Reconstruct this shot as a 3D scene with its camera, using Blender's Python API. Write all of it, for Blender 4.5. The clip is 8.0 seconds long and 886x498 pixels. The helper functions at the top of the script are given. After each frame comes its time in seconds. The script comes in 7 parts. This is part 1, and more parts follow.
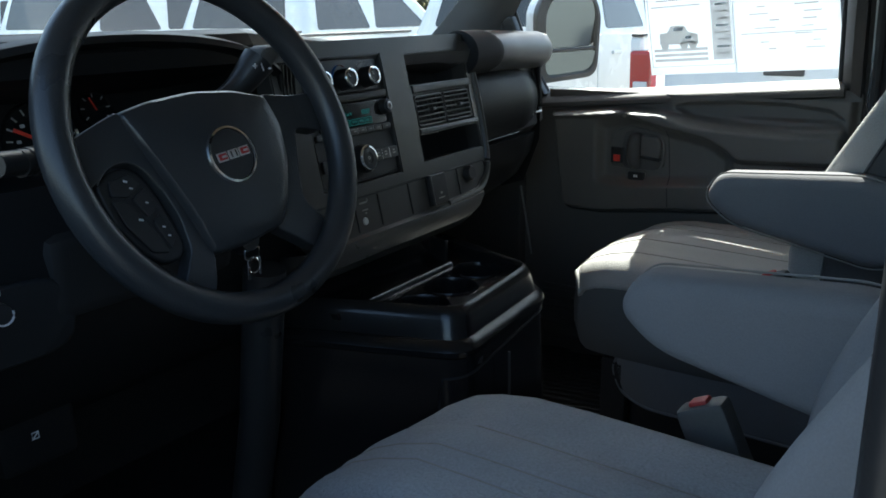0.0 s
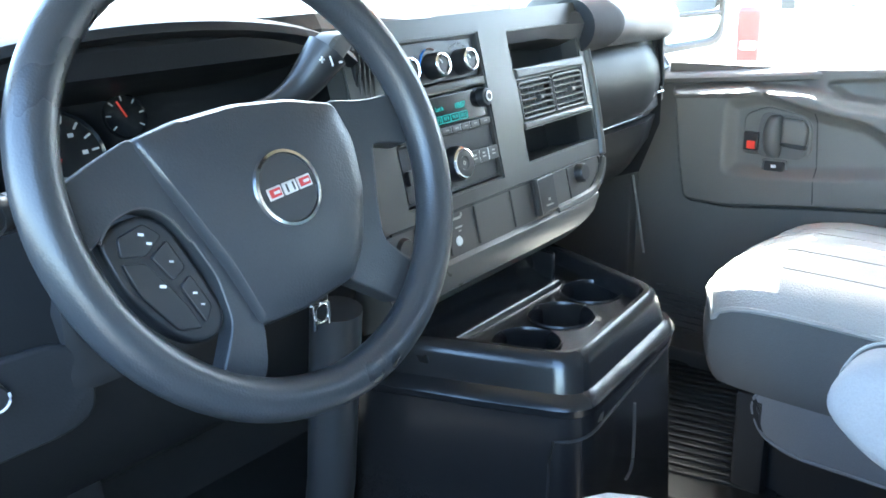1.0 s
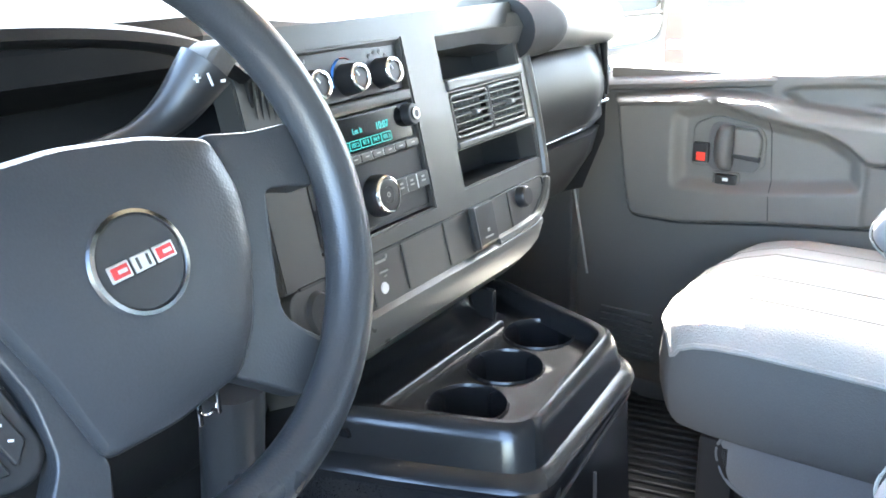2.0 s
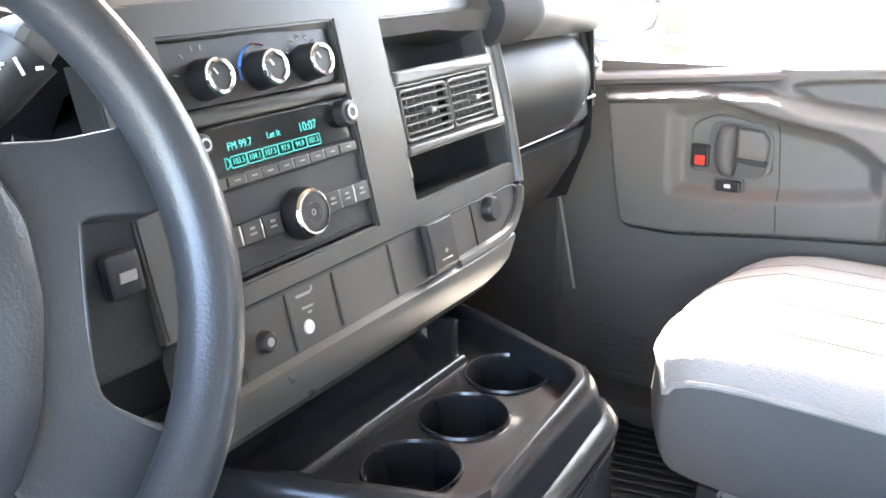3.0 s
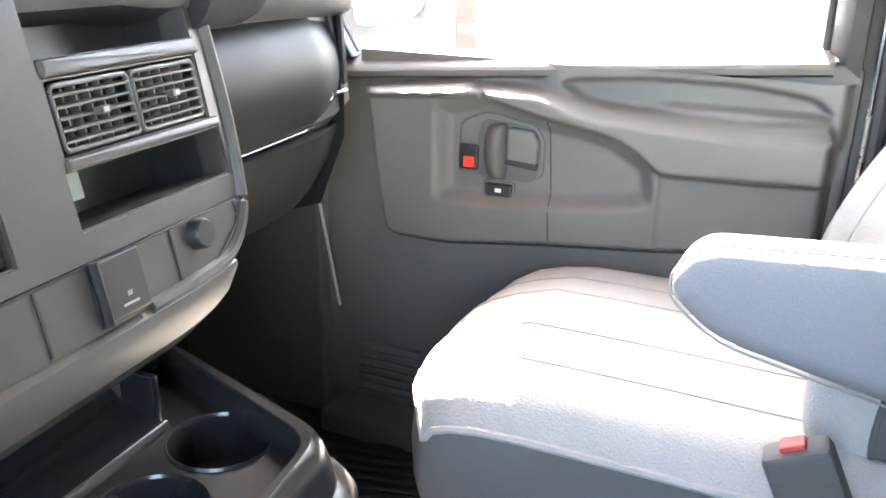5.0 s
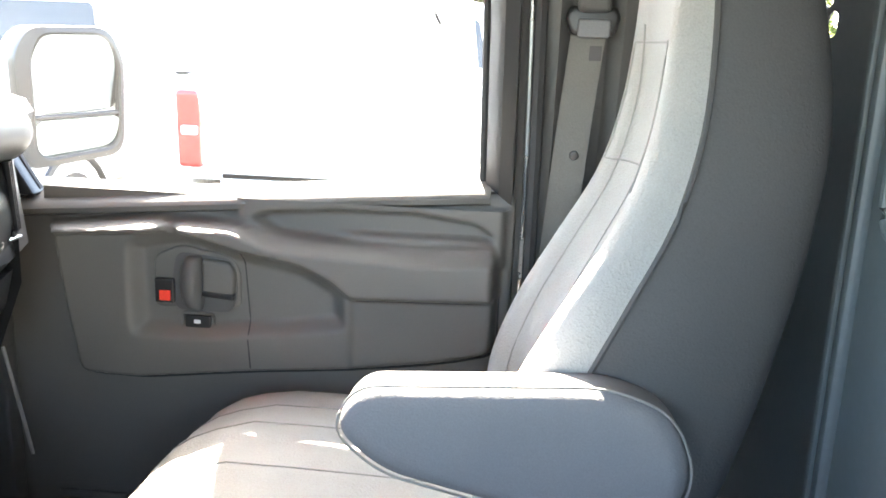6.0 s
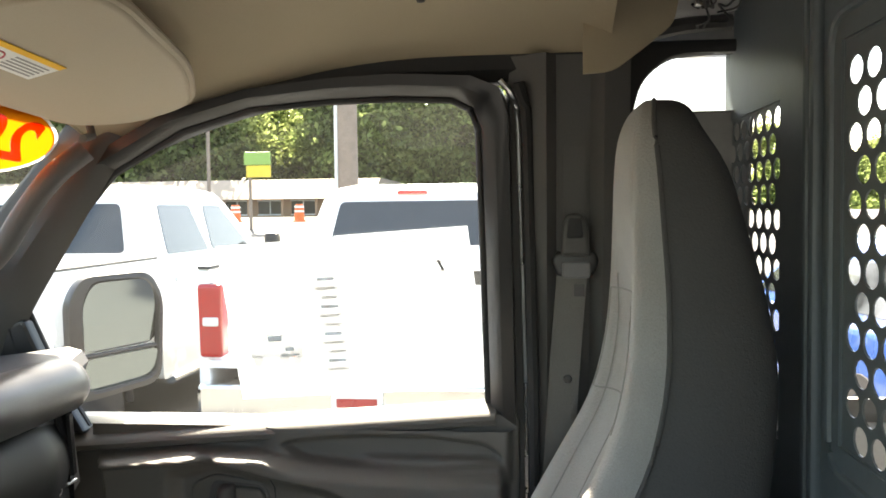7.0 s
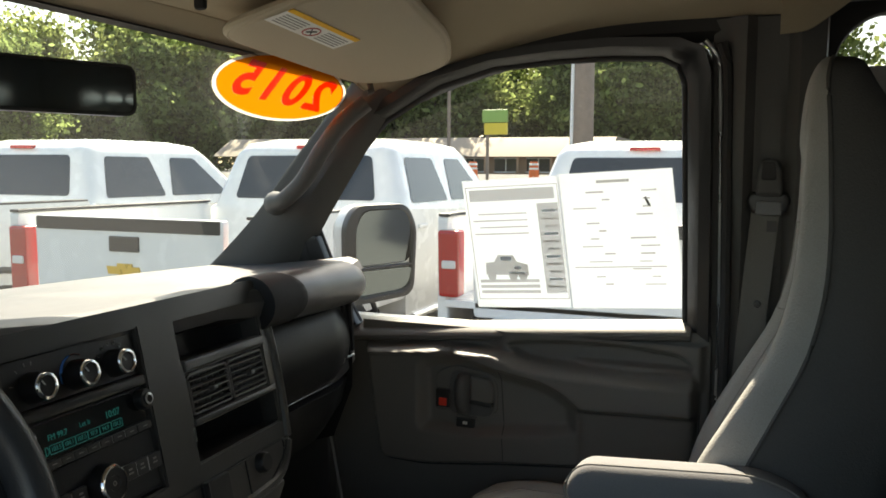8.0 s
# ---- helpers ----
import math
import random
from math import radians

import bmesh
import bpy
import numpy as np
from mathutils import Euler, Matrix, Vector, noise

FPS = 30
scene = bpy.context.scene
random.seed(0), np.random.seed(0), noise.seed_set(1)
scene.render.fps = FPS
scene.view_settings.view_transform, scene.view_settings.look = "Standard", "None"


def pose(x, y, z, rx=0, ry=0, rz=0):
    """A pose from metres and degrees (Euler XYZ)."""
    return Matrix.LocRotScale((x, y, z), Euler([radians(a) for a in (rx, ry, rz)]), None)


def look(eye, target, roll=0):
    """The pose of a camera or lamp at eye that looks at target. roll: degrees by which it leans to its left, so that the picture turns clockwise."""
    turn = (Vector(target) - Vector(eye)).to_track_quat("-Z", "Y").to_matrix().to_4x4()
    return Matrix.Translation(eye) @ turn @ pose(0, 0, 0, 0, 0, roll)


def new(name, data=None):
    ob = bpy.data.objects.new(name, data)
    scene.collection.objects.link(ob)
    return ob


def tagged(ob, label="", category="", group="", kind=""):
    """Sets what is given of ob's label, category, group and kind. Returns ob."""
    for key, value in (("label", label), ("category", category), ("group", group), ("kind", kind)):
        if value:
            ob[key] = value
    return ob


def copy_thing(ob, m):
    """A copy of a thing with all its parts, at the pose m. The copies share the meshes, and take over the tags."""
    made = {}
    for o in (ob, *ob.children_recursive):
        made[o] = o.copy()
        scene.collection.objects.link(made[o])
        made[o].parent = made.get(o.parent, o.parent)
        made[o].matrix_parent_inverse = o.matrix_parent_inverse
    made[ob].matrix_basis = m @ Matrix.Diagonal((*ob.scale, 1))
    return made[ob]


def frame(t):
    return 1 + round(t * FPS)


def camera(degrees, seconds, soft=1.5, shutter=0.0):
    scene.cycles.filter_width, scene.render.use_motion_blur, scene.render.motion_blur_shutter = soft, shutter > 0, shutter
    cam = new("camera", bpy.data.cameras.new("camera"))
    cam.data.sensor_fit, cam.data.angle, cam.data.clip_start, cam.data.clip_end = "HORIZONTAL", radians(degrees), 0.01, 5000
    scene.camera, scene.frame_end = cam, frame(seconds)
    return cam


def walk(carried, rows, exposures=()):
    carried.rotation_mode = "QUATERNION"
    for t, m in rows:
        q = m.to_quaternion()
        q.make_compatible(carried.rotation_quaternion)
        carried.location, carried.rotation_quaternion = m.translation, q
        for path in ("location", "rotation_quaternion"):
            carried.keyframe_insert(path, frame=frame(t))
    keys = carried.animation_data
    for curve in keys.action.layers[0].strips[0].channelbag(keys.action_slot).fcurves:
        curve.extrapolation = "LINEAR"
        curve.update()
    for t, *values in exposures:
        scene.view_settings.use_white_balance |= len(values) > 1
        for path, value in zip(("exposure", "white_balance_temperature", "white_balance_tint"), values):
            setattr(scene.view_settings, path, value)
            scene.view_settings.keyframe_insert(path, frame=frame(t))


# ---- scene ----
cam = camera(55.4, 8.0, soft=1.7)
PATH = [
    (0, (-1.023, 0.014, 1.480), (0.553, 1.119, 0.938), -0.9),
    (0.5, (-0.907, 0.109, 1.490), (0.546, 1.338, 0.874), -1.4),
    (1, (-0.831, 0.194, 1.497), (0.604, 1.436, 0.866), -2.1),
    (1.5, (-0.765, 0.256, 1.498), (0.753, 1.391, 0.860), -1.4),
    (2.8, (-0.546, 0.354, 1.470), (0.994, 1.456, 0.827), -1.9),
    (3, (-0.515, 0.359, 1.464), (1.016, 1.470, 0.816), -1.7),
    (3.5, (-0.452, 0.385, 1.447), (1.088, 1.476, 0.786), -1.6),
    (4, (-0.392, 0.404, 1.436), (1.170, 1.462, 0.769), -1.1),
    (4.2, (-0.371, 0.407, 1.436), (1.212, 1.431, 0.767), -0.7),
    (5.3, (-0.307, 0.343, 1.453), (1.500, 0.883, 0.789), 2.1),
    (5.5, (-0.303, 0.317, 1.460), (1.548, 0.735, 0.827), 2.4),
    (6, (-0.326, 0.298, 1.519), (1.610, 0.465, 1.048), 2.2),
    (6.5, (-0.348, 0.282, 1.595), (1.624, 0.432, 1.294), 0.3),
    (7, (-0.454, 0.276, 1.638), (1.533, 0.487, 1.546), -0.7),
    (7.5, (-0.575, 0.273, 1.655), (1.389, 0.643, 1.579), -0.7),
    (8, (-0.715, 0.193, 1.608), (1.134, 0.932, 1.420), 0.4),
]
EXPOSURES = [(0.0, 1.95, 6150, 2), (0.5, 3.85, 5850, -2), (1.0, 5.25, 5950, 2), (1.5, 5.6, 6200, 4), (3.0, 5.9, 7150, 15), (3.5, 5.95, 7200, 15), (4.0, 5.95, 7200, 15),
             (5.5, 5.3, 7200, 13), (6.0, 4.8, 7150, 11), (6.5, 4.05, 7250, 10), (7.0, 3.0, 7650, 9), (7.5, 2.3, 7800, 8), (8.0, 1.8, 7750, 7)]
walk(cam, [(t, look(eye, target, roll)) for t, eye, target, roll in PATH], EXPOSURES)

# ---- daylight ----
SUN_AZ, SUN_EL = 68.4, 46.5          # degrees from +y towards +x, and above the horizon
world = bpy.data.worlds.new("world")
scene.world = world
world.use_nodes = True
wn = world.node_tree.nodes
sky = wn.new("ShaderNodeTexSky")
sky.sky_type = 'NISHITA'
sky.sun_disc = False
sky.sun_elevation = radians(SUN_EL)
sky.sun_rotation = radians(SUN_AZ)
sky.air_density, sky.dust_density = 1.0, 2.0
wn["Background"].inputs[1].default_value = 0.11
world.node_tree.links.new(sky.outputs[0], wn["Background"].inputs[0])
sun_data = bpy.data.lights.new("sun", "SUN")
sun_data.energy, sun_data.angle, sun_data.color = 4.5, radians(0.55), (1.0, 0.95, 0.87)
sun = new("sun", sun_data)
sun_way = Vector((math.sin(radians(SUN_AZ)) * math.cos(radians(SUN_EL)), math.cos(radians(SUN_AZ)) * math.cos(radians(SUN_EL)), math.sin(radians(SUN_EL))))
sun.matrix_world = look(sun_way * 30, (0, 0, 0))


# ---- materials ----
def material(name, colour, rough=0.5, metal=0.0, vary=0.12, grain=180.0, bump=0.15, stain=6.0, coat=0.0, spec=0.5, bump_kind="noise", distance=0.001):
    m = bpy.data.materials.new(name)
    m.use_nodes = True
    n, l = m.node_tree.nodes, m.node_tree.links
    b = n["Principled BSDF"]
    tc = n.new("ShaderNodeTexCoord")
    fine = n.new("ShaderNodeTexNoise")
    fine.inputs["Scale"].default_value, fine.inputs["Detail"].default_value = grain, 4
    big = n.new("ShaderNodeTexNoise")
    big.inputs["Scale"].default_value, big.inputs["Detail"].default_value = stain, 5
    l.new(tc.outputs["Object"], fine.inputs["Vector"])
    l.new(tc.outputs["Object"], big.inputs["Vector"])
    add = n.new("ShaderNodeMath")
    add.operation = 'ADD'
    l.new(fine.outputs["Fac"], add.inputs[0])
    l.new(big.outputs["Fac"], add.inputs[1])
    ramp = n.new("ShaderNodeMapRange")
    ramp.inputs["From Min"].default_value, ramp.inputs["From Max"].default_value = 0.6, 1.4
    ramp.inputs["To Min"].default_value, ramp.inputs["To Max"].default_value = 1 - vary, 1 + vary
    l.new(add.outputs[0], ramp.inputs["Value"])
    mix = n.new("ShaderNodeVectorMath")
    mix.operation = 'SCALE'
    mix.inputs[0].default_value = colour
    l.new(ramp.outputs[0], mix.inputs["Scale"])
    l.new(mix.outputs[0], b.inputs["Base Color"])
    rr = n.new("ShaderNodeMapRange")
    rr.inputs["From Min"].default_value, rr.inputs["From Max"].default_value = 0.3, 0.7
    rr.inputs["To Min"].default_value, rr.inputs["To Max"].default_value = max(0.02, rough - 0.08), min(1.0, rough + 0.08)
    l.new(big.outputs["Fac"], rr.inputs["Value"])
    l.new(rr.outputs[0], b.inputs["Roughness"])
    b.inputs["Metallic"].default_value = metal
    b.inputs["Coat Weight"].default_value = coat
    b.inputs["Specular IOR Level"].default_value = spec
    if bump > 0:
        bp = n.new("ShaderNodeBump")
        bp.inputs["Strength"].default_value, bp.inputs["Distance"].default_value = bump, distance
        if bump_kind == "weave":
            w1, w2 = n.new("ShaderNodeTexNoise"), n.new("ShaderNodeTexVoronoi")
            for w in (w1, w2):
                w.inputs["Scale"].default_value = grain * (0.35 if w is w1 else 0.6)
                l.new(tc.outputs["Object"], w.inputs["Vector"])
            mx = n.new("ShaderNodeMath")
            mx.operation = 'MAXIMUM'
            l.new(w1.outputs["Fac"], mx.inputs[0])
            l.new(w2.outputs["Distance"], mx.inputs[1])
            l.new(mx.outputs[0], bp.inputs["Height"])
        elif bump_kind == "leather":
            v = n.new("ShaderNodeTexVoronoi")
            v.inputs["Scale"].default_value = grain
            l.new(tc.outputs["Object"], v.inputs["Vector"])
            l.new(v.outputs["Distance"], bp.inputs["Height"])
        else:
            l.new(fine.outputs["Fac"], bp.inputs["Height"])
        l.new(bp.outputs[0], b.inputs["Normal"])
    return m


def glow(name, colour, strength):
    m = bpy.data.materials.new(name)
    m.use_nodes = True
    b = m.node_tree.nodes["Principled BSDF"]
    b.inputs["Base Color"].default_value = (*[c * 0.3 for c in colour], 1)
    b.inputs["Emission Color"].default_value = (*colour, 1)
    b.inputs["Emission Strength"].default_value = strength
    return m


def glass(name, tint, rough=0.0, veil=0.0):
    m = bpy.data.materials.new(name)
    m.use_nodes = True
    n, l = m.node_tree.nodes, m.node_tree.links
    n.remove(n["Principled BSDF"])
    tr, gl, mx, lw = n.new("ShaderNodeBsdfTransparent"), n.new("ShaderNodeBsdfGlossy"), n.new("ShaderNodeMixShader"), n.new("ShaderNodeFresnel")
    tr.inputs[0].default_value = (*tint, 1)
    gl.inputs["Roughness"].default_value = rough
    lw.inputs["IOR"].default_value = 1.45
    l.new(lw.outputs[0], mx.inputs[0])
    l.new(tr.outputs[0], mx.inputs[1])
    l.new(gl.outputs[0], mx.inputs[2])
    out = mx
    # Uneven translucent veil added over the pane to wash out the dark view behind.
    if veil:
        film, noise, level, over = n.new("ShaderNodeBsdfTranslucent"), n.new("ShaderNodeTexNoise"), n.new("ShaderNodeMapRange"), n.new("ShaderNodeMixShader")
        film.inputs[0].default_value = (0.86, 0.84, 0.80, 1)
        noise.inputs["Scale"].default_value, noise.inputs["Detail"].default_value = 3.0, 5
        level.inputs["From Min"].default_value, level.inputs["From Max"].default_value = 0.3, 0.7
        level.inputs["To Min"].default_value, level.inputs["To Max"].default_value = veil * 0.6, veil * 1.4
        l.new(noise.outputs["Fac"], level.inputs["Value"])
        l.new(level.outputs[0], over.inputs[0])
        l.new(mx.outputs[0], over.inputs[1])
        l.new(film.outputs[0], over.inputs[2])
        out = over
    l.new(out.outputs[0], n["Material Output"].inputs[0])
    return m


def sheet_paper(name, colour, clear=0.0):
    m = bpy.data.materials.new(name)
    m.use_nodes = True
    n, l = m.node_tree.nodes, m.node_tree.links
    n.remove(n["Principled BSDF"])
    d, t, mx = n.new("ShaderNodeBsdfDiffuse"), n.new("ShaderNodeBsdfTranslucent"), n.new("ShaderNodeMixShader")
    d.inputs[0].default_value, t.inputs[0].default_value = (*colour, 1), (*colour, 1)
    mx.inputs[0].default_value = 0.55
    l.new(d.outputs[0], mx.inputs[1])
    l.new(t.outputs[0], mx.inputs[2])
    tr, m2 = n.new("ShaderNodeBsdfTransparent"), n.new("ShaderNodeMixShader")
    m2.inputs[0].default_value = clear
    l.new(mx.outputs[0], m2.inputs[1])
    l.new(tr.outputs[0], m2.inputs[2])
    l.new(m2.outputs[0], n["Material Output"].inputs[0])
    return m


def leafy(name, colour):
    """Leaves that let some light through, each clump a little different."""
    m = bpy.data.materials.new(name)
    m.use_nodes = True
    n, l = m.node_tree.nodes, m.node_tree.links
    n.remove(n["Principled BSDF"])
    geo, hsv = n.new("ShaderNodeNewGeometry"), n.new("ShaderNodeHueSaturation")
    mr = n.new("ShaderNodeMapRange")
    mr.inputs["To Min"].default_value, mr.inputs["To Max"].default_value = 0.45, 1.9
    l.new(geo.outputs["Random Per Island"], mr.inputs["Value"])
    l.new(mr.outputs[0], hsv.inputs["Value"])
    hsv.inputs["Color"].default_value = (*colour, 1)
    d, t, mx = n.new("ShaderNodeBsdfDiffuse"), n.new("ShaderNodeBsdfTranslucent"), n.new("ShaderNodeMixShader")
    mx.inputs[0].default_value = 0.65
    l.new(hsv.outputs[0], d.inputs[0])
    l.new(hsv.outputs[0], t.inputs[0])
    l.new(d.outputs[0], mx.inputs[1])
    l.new(t.outputs[0], mx.inputs[2])
    l.new(mx.outputs[0], n["Material Output"].inputs[0])
    return m


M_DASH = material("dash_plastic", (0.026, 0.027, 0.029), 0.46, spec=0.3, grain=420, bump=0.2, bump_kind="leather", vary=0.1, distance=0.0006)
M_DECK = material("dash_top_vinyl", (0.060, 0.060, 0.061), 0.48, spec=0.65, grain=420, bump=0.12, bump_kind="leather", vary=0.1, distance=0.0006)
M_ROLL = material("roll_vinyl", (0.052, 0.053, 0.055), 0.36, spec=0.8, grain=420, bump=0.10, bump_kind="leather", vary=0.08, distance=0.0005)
# Near-black copy of the dash plastic, with shade put into the colour.
M_DASHSHADE = material("dash_plastic_shade", (0.014, 0.0145, 0.0155), 0.48, spec=0.2, grain=420, bump=0.15, bump_kind="leather", vary=0.08, distance=0.0005)
M_FASCIA = material("fascia_plastic", (0.058, 0.056, 0.052), 0.34, grain=600, bump=0.1, vary=0.06, distance=0.0004)
M_BLACK = material("black_plastic", (0.021, 0.021, 0.022), 0.36, grain=500, bump=0.12, vary=0.12, distance=0.0004)
M_MATTE = material("matte_black", (0.012, 0.012, 0.013), 0.8, grain=300, bump=0.1)
M_CONSOLE = material("console_plastic", (0.016, 0.016, 0.017), 0.21, grain=600, bump=0.03, distance=0.0003, vary=0.06)
M_RIM = material("wheel_rim_urethane", (0.030, 0.032, 0.035), 0.33, grain=520, bump=0.22, bump_kind="leather", distance=0.0006)
M_DOOR = material("door_trim_grey", (0.116, 0.110, 0.101), 0.52, grain=480, bump=0.2, bump_kind="leather", distance=0.0005, vary=0.07)
M_DOORCLOTH = material("door_insert_grey", (0.126, 0.119, 0.111), 0.75, grain=500, bump=0.25, vary=0.08)
M_DARKGREY = material("dark_grey_trim", (0.078, 0.076, 0.074), 0.55, grain=420, bump=0.15)
M_PILLAR = material("pillar_trim_grey", (0.080, 0.078, 0.075), 0.6, grain=420, bump=0.15, vary=0.06)
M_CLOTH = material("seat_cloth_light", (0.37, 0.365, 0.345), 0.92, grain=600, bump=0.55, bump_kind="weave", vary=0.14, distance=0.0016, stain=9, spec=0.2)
# Driver cushion cloth, darker and bluer than the passenger cloth.
M_CLOTHDRIVER = material("seat_cloth_blue_grey", (0.31, 0.33, 0.345), 0.92, grain=330, bump=0.8, bump_kind="weave", vary=0.18, distance=0.0022, stain=9, spec=0.2)
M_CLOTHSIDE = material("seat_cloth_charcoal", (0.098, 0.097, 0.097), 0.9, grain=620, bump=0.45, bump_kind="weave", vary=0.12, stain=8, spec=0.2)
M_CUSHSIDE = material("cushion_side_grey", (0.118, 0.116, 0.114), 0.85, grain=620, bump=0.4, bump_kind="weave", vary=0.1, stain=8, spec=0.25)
M_ARM = material("armrest_cloth", (0.215, 0.215, 0.222), 0.9, grain=620, bump=0.4, bump_kind="weave", vary=0.1, spec=0.2)
M_SKIRT = material("seat_skirt_vinyl", (0.165, 0.168, 0.175), 0.6, grain=420, bump=0.2, bump_kind="leather")
M_HEAD = material("headliner_fabric", (0.42, 0.355, 0.255), 0.97, grain=700, bump=0.35, vary=0.06, stain=3, spec=0.1)
M_VISOR = material("visor_vinyl", (0.46, 0.395, 0.29), 0.75, grain=500, bump=0.2, vary=0.05)
M_MAT = material("floor_rubber", (0.012, 0.0135, 0.0145), 0.45, grain=260, bump=0.3, spec=0.3)
M_STEEL = material("partition_paint", (0.125, 0.148, 0.158), 0.42, grain=120, bump=0.08, vary=0.08, stain=3)
M_CHROME = material("chrome", (0.80, 0.80, 0.80), 0.09, 1.0, vary=0.03, bump=0.0)
M_SATIN = material("satin_metal", (0.62, 0.62, 0.62), 0.28, 1.0, vary=0.05, bump=0.05)
M_REDLOGO = material("badge_red", (0.42, 0.03, 0.03), 0.3, vary=0.05, bump=0.0)
M_RED = material("switch_red", (0.75, 0.05, 0.03), 0.4, vary=0.05, bump=0.05)
M_REDBUTTON = material("buckle_red", (0.40, 0.035, 0.03), 0.45, vary=0.05, bump=0.05)
M_BELT = material("belt_webbing", (0.155, 0.148, 0.135), 0.8, grain=500, bump=0.5, bump_kind="weave")
M_WHITEINK = material("white_ink", (0.75, 0.75, 0.74), 0.6, vary=0.04, bump=0.0)
M_BLUEINK = material("blue_ink", (0.05, 0.22, 0.60), 0.6, vary=0.04, bump=0.0)
M_GREYINK = material("grey_ink", (0.33, 0.32, 0.30), 0.8, vary=0.06, bump=0.0)
M_DARKINK = material("dark_ink", (0.07, 0.07, 0.07), 0.8, vary=0.06, bump=0.0)
M_GREYBLUE = material("grey_tab", (0.30, 0.34, 0.30), 0.6, bump=0.05)
M_SCREEN = material("screen_black", (0.006, 0.007, 0.008), 0.12, vary=0.05, bump=0.0)
M_TEAL = glow("display_teal", (0.02, 0.62, 0.56), 0.022)
M_PAPER = sheet_paper("window_paper", (0.74, 0.78, 0.82))
M_PRINT = sheet_paper("print_grey", (0.56, 0.54, 0.53), 0.55)
M_PRINTDARK = sheet_paper("print_dark", (0.46, 0.44, 0.42), 0.52)
M_STICKY = material("label_yellow", (0.95, 0.52, 0.02), 0.5, vary=0.03, bump=0.0)
M_OVALY = sheet_paper("sticker_yellow", (0.62, 0.150, 0.006))
M_STICKO = glass("sticker_orange_film", (0.95, 0.22, 0.05), 0.4)
M_OVALW = sheet_paper("sticker_white_edge", (0.62, 0.58, 0.50))
M_STICKW = material("sticker_white", (0.85, 0.84, 0.80), 0.5, vary=0.03, bump=0.0)
M_SIDEGLASS = glass("side_glass", (0.86, 0.89, 0.87), veil=0.006)
M_TINTED = glass("tinted_side_glass", (0.55, 0.57, 0.56))
M_SHIELD = glass("windshield_glass", (0.84, 0.89, 0.86), veil=0.009)
M_MIRROR = material("mirror_silver", (0.33, 0.38, 0.39), 0.03, 1.0, vary=0.01, bump=0.0)
M_INMIRROR = material("mirror_tinted", (0.20, 0.21, 0.21), 0.04, 1.0, vary=0.01, bump=0.0)
M_SEAM = material("seat_seam_thread", (0.27, 0.265, 0.25), 0.9, vary=0.05, bump=0.1)
M_TRUCKGLASS = material("tinted_glass", (0.025, 0.03, 0.033), 0.06, vary=0.1, bump=0.0, spec=0.7)
M_WHITECAR = material("white_car_paint", (0.80, 0.80, 0.79), 0.25, vary=0.03, grain=60, bump=0.0, coat=0.6)
M_BLUECAR = material("blue_car_paint", (0.03, 0.09, 0.30), 0.25, vary=0.05, bump=0.0, coat=0.6)
M_REDCAR = material("red_car_paint", (0.42, 0.03, 0.03), 0.28, vary=0.05, bump=0.0, coat=0.6)
M_VANPAINT = material("van_white_paint", (0.78, 0.78, 0.77), 0.28, vary=0.03, bump=0.0, coat=0.5)
M_TAIL = material("tail_lamp_red", (0.42, 0.012, 0.010), 0.18, vary=0.08, bump=0.0, coat=0.5)
M_LAMPCLEAR = material("lamp_clear", (0.70, 0.68, 0.66), 0.15, vary=0.05, bump=0.0)
M_TYRE = material("tyre_rubber", (0.022, 0.022, 0.023), 0.8, grain=90, bump=0.3)
M_BOWTIE = material("bowtie_gold", (0.70, 0.45, 0.06), 0.3, 0.4, vary=0.05, bump=0.0)
M_ASPHALT = material("lot_asphalt", (0.11, 0.108, 0.103), 0.9, grain=60, bump=0.6, vary=0.25, stain=0.35, distance=0.006)
M_LEAF = leafy("leaves", (0.17, 0.215, 0.075))
M_LEAF2 = leafy("leaves_light", (0.225, 0.26, 0.095))
M_BARK = material("bark", (0.13, 0.10, 0.075), 0.95, grain=14, bump=0.8, vary=0.3, distance=0.02)
M_POLE = material("weathered_pole", (0.26, 0.20, 0.16), 0.9, grain=30, bump=0.4, vary=0.2, distance=0.004)
M_WALL = material("building_tan", (0.36, 0.22, 0.14), 0.85, grain=18, bump=0.2, vary=0.15, stain=0.8)
M_FASCIAB = material("building_fascia", (0.36, 0.29, 0.22), 0.85, grain=10, bump=0.1, vary=0.1)
M_ORANGE = material("barrel_orange", (0.80, 0.16, 0.03), 0.55, vary=0.08, bump=0.0)
M_SIGNY = material("sign_yellow", (0.80, 0.60, 0.05), 0.5, vary=0.05, bump=0.0)
M_SIGNG = material("sign_green", (0.28, 0.45, 0.10), 0.5, vary=0.05, bump=0.0)
M_WIRE = material("wire_black", (0.02, 0.02, 0.02), 0.5, bump=0.0)
M_GASKET = material("door_seal_rubber", (0.020, 0.020, 0.021), 0.65, grain=200, bump=0.1)
M_CARGO = material("cargo_wall_grey", (0.28, 0.28, 0.275), 0.7, grain=60, bump=0.1)

# ---- mesh helpers ----
ORIGIN = {}


def thing(name, label, category, loc=(0, 0, 0), group="", kind=""):
    e = new(name)
    e.location = loc
    e.empty_display_size = 0.05
    ORIGIN[e.name] = Vector(loc)
    return tagged(e, label, category, group, kind)


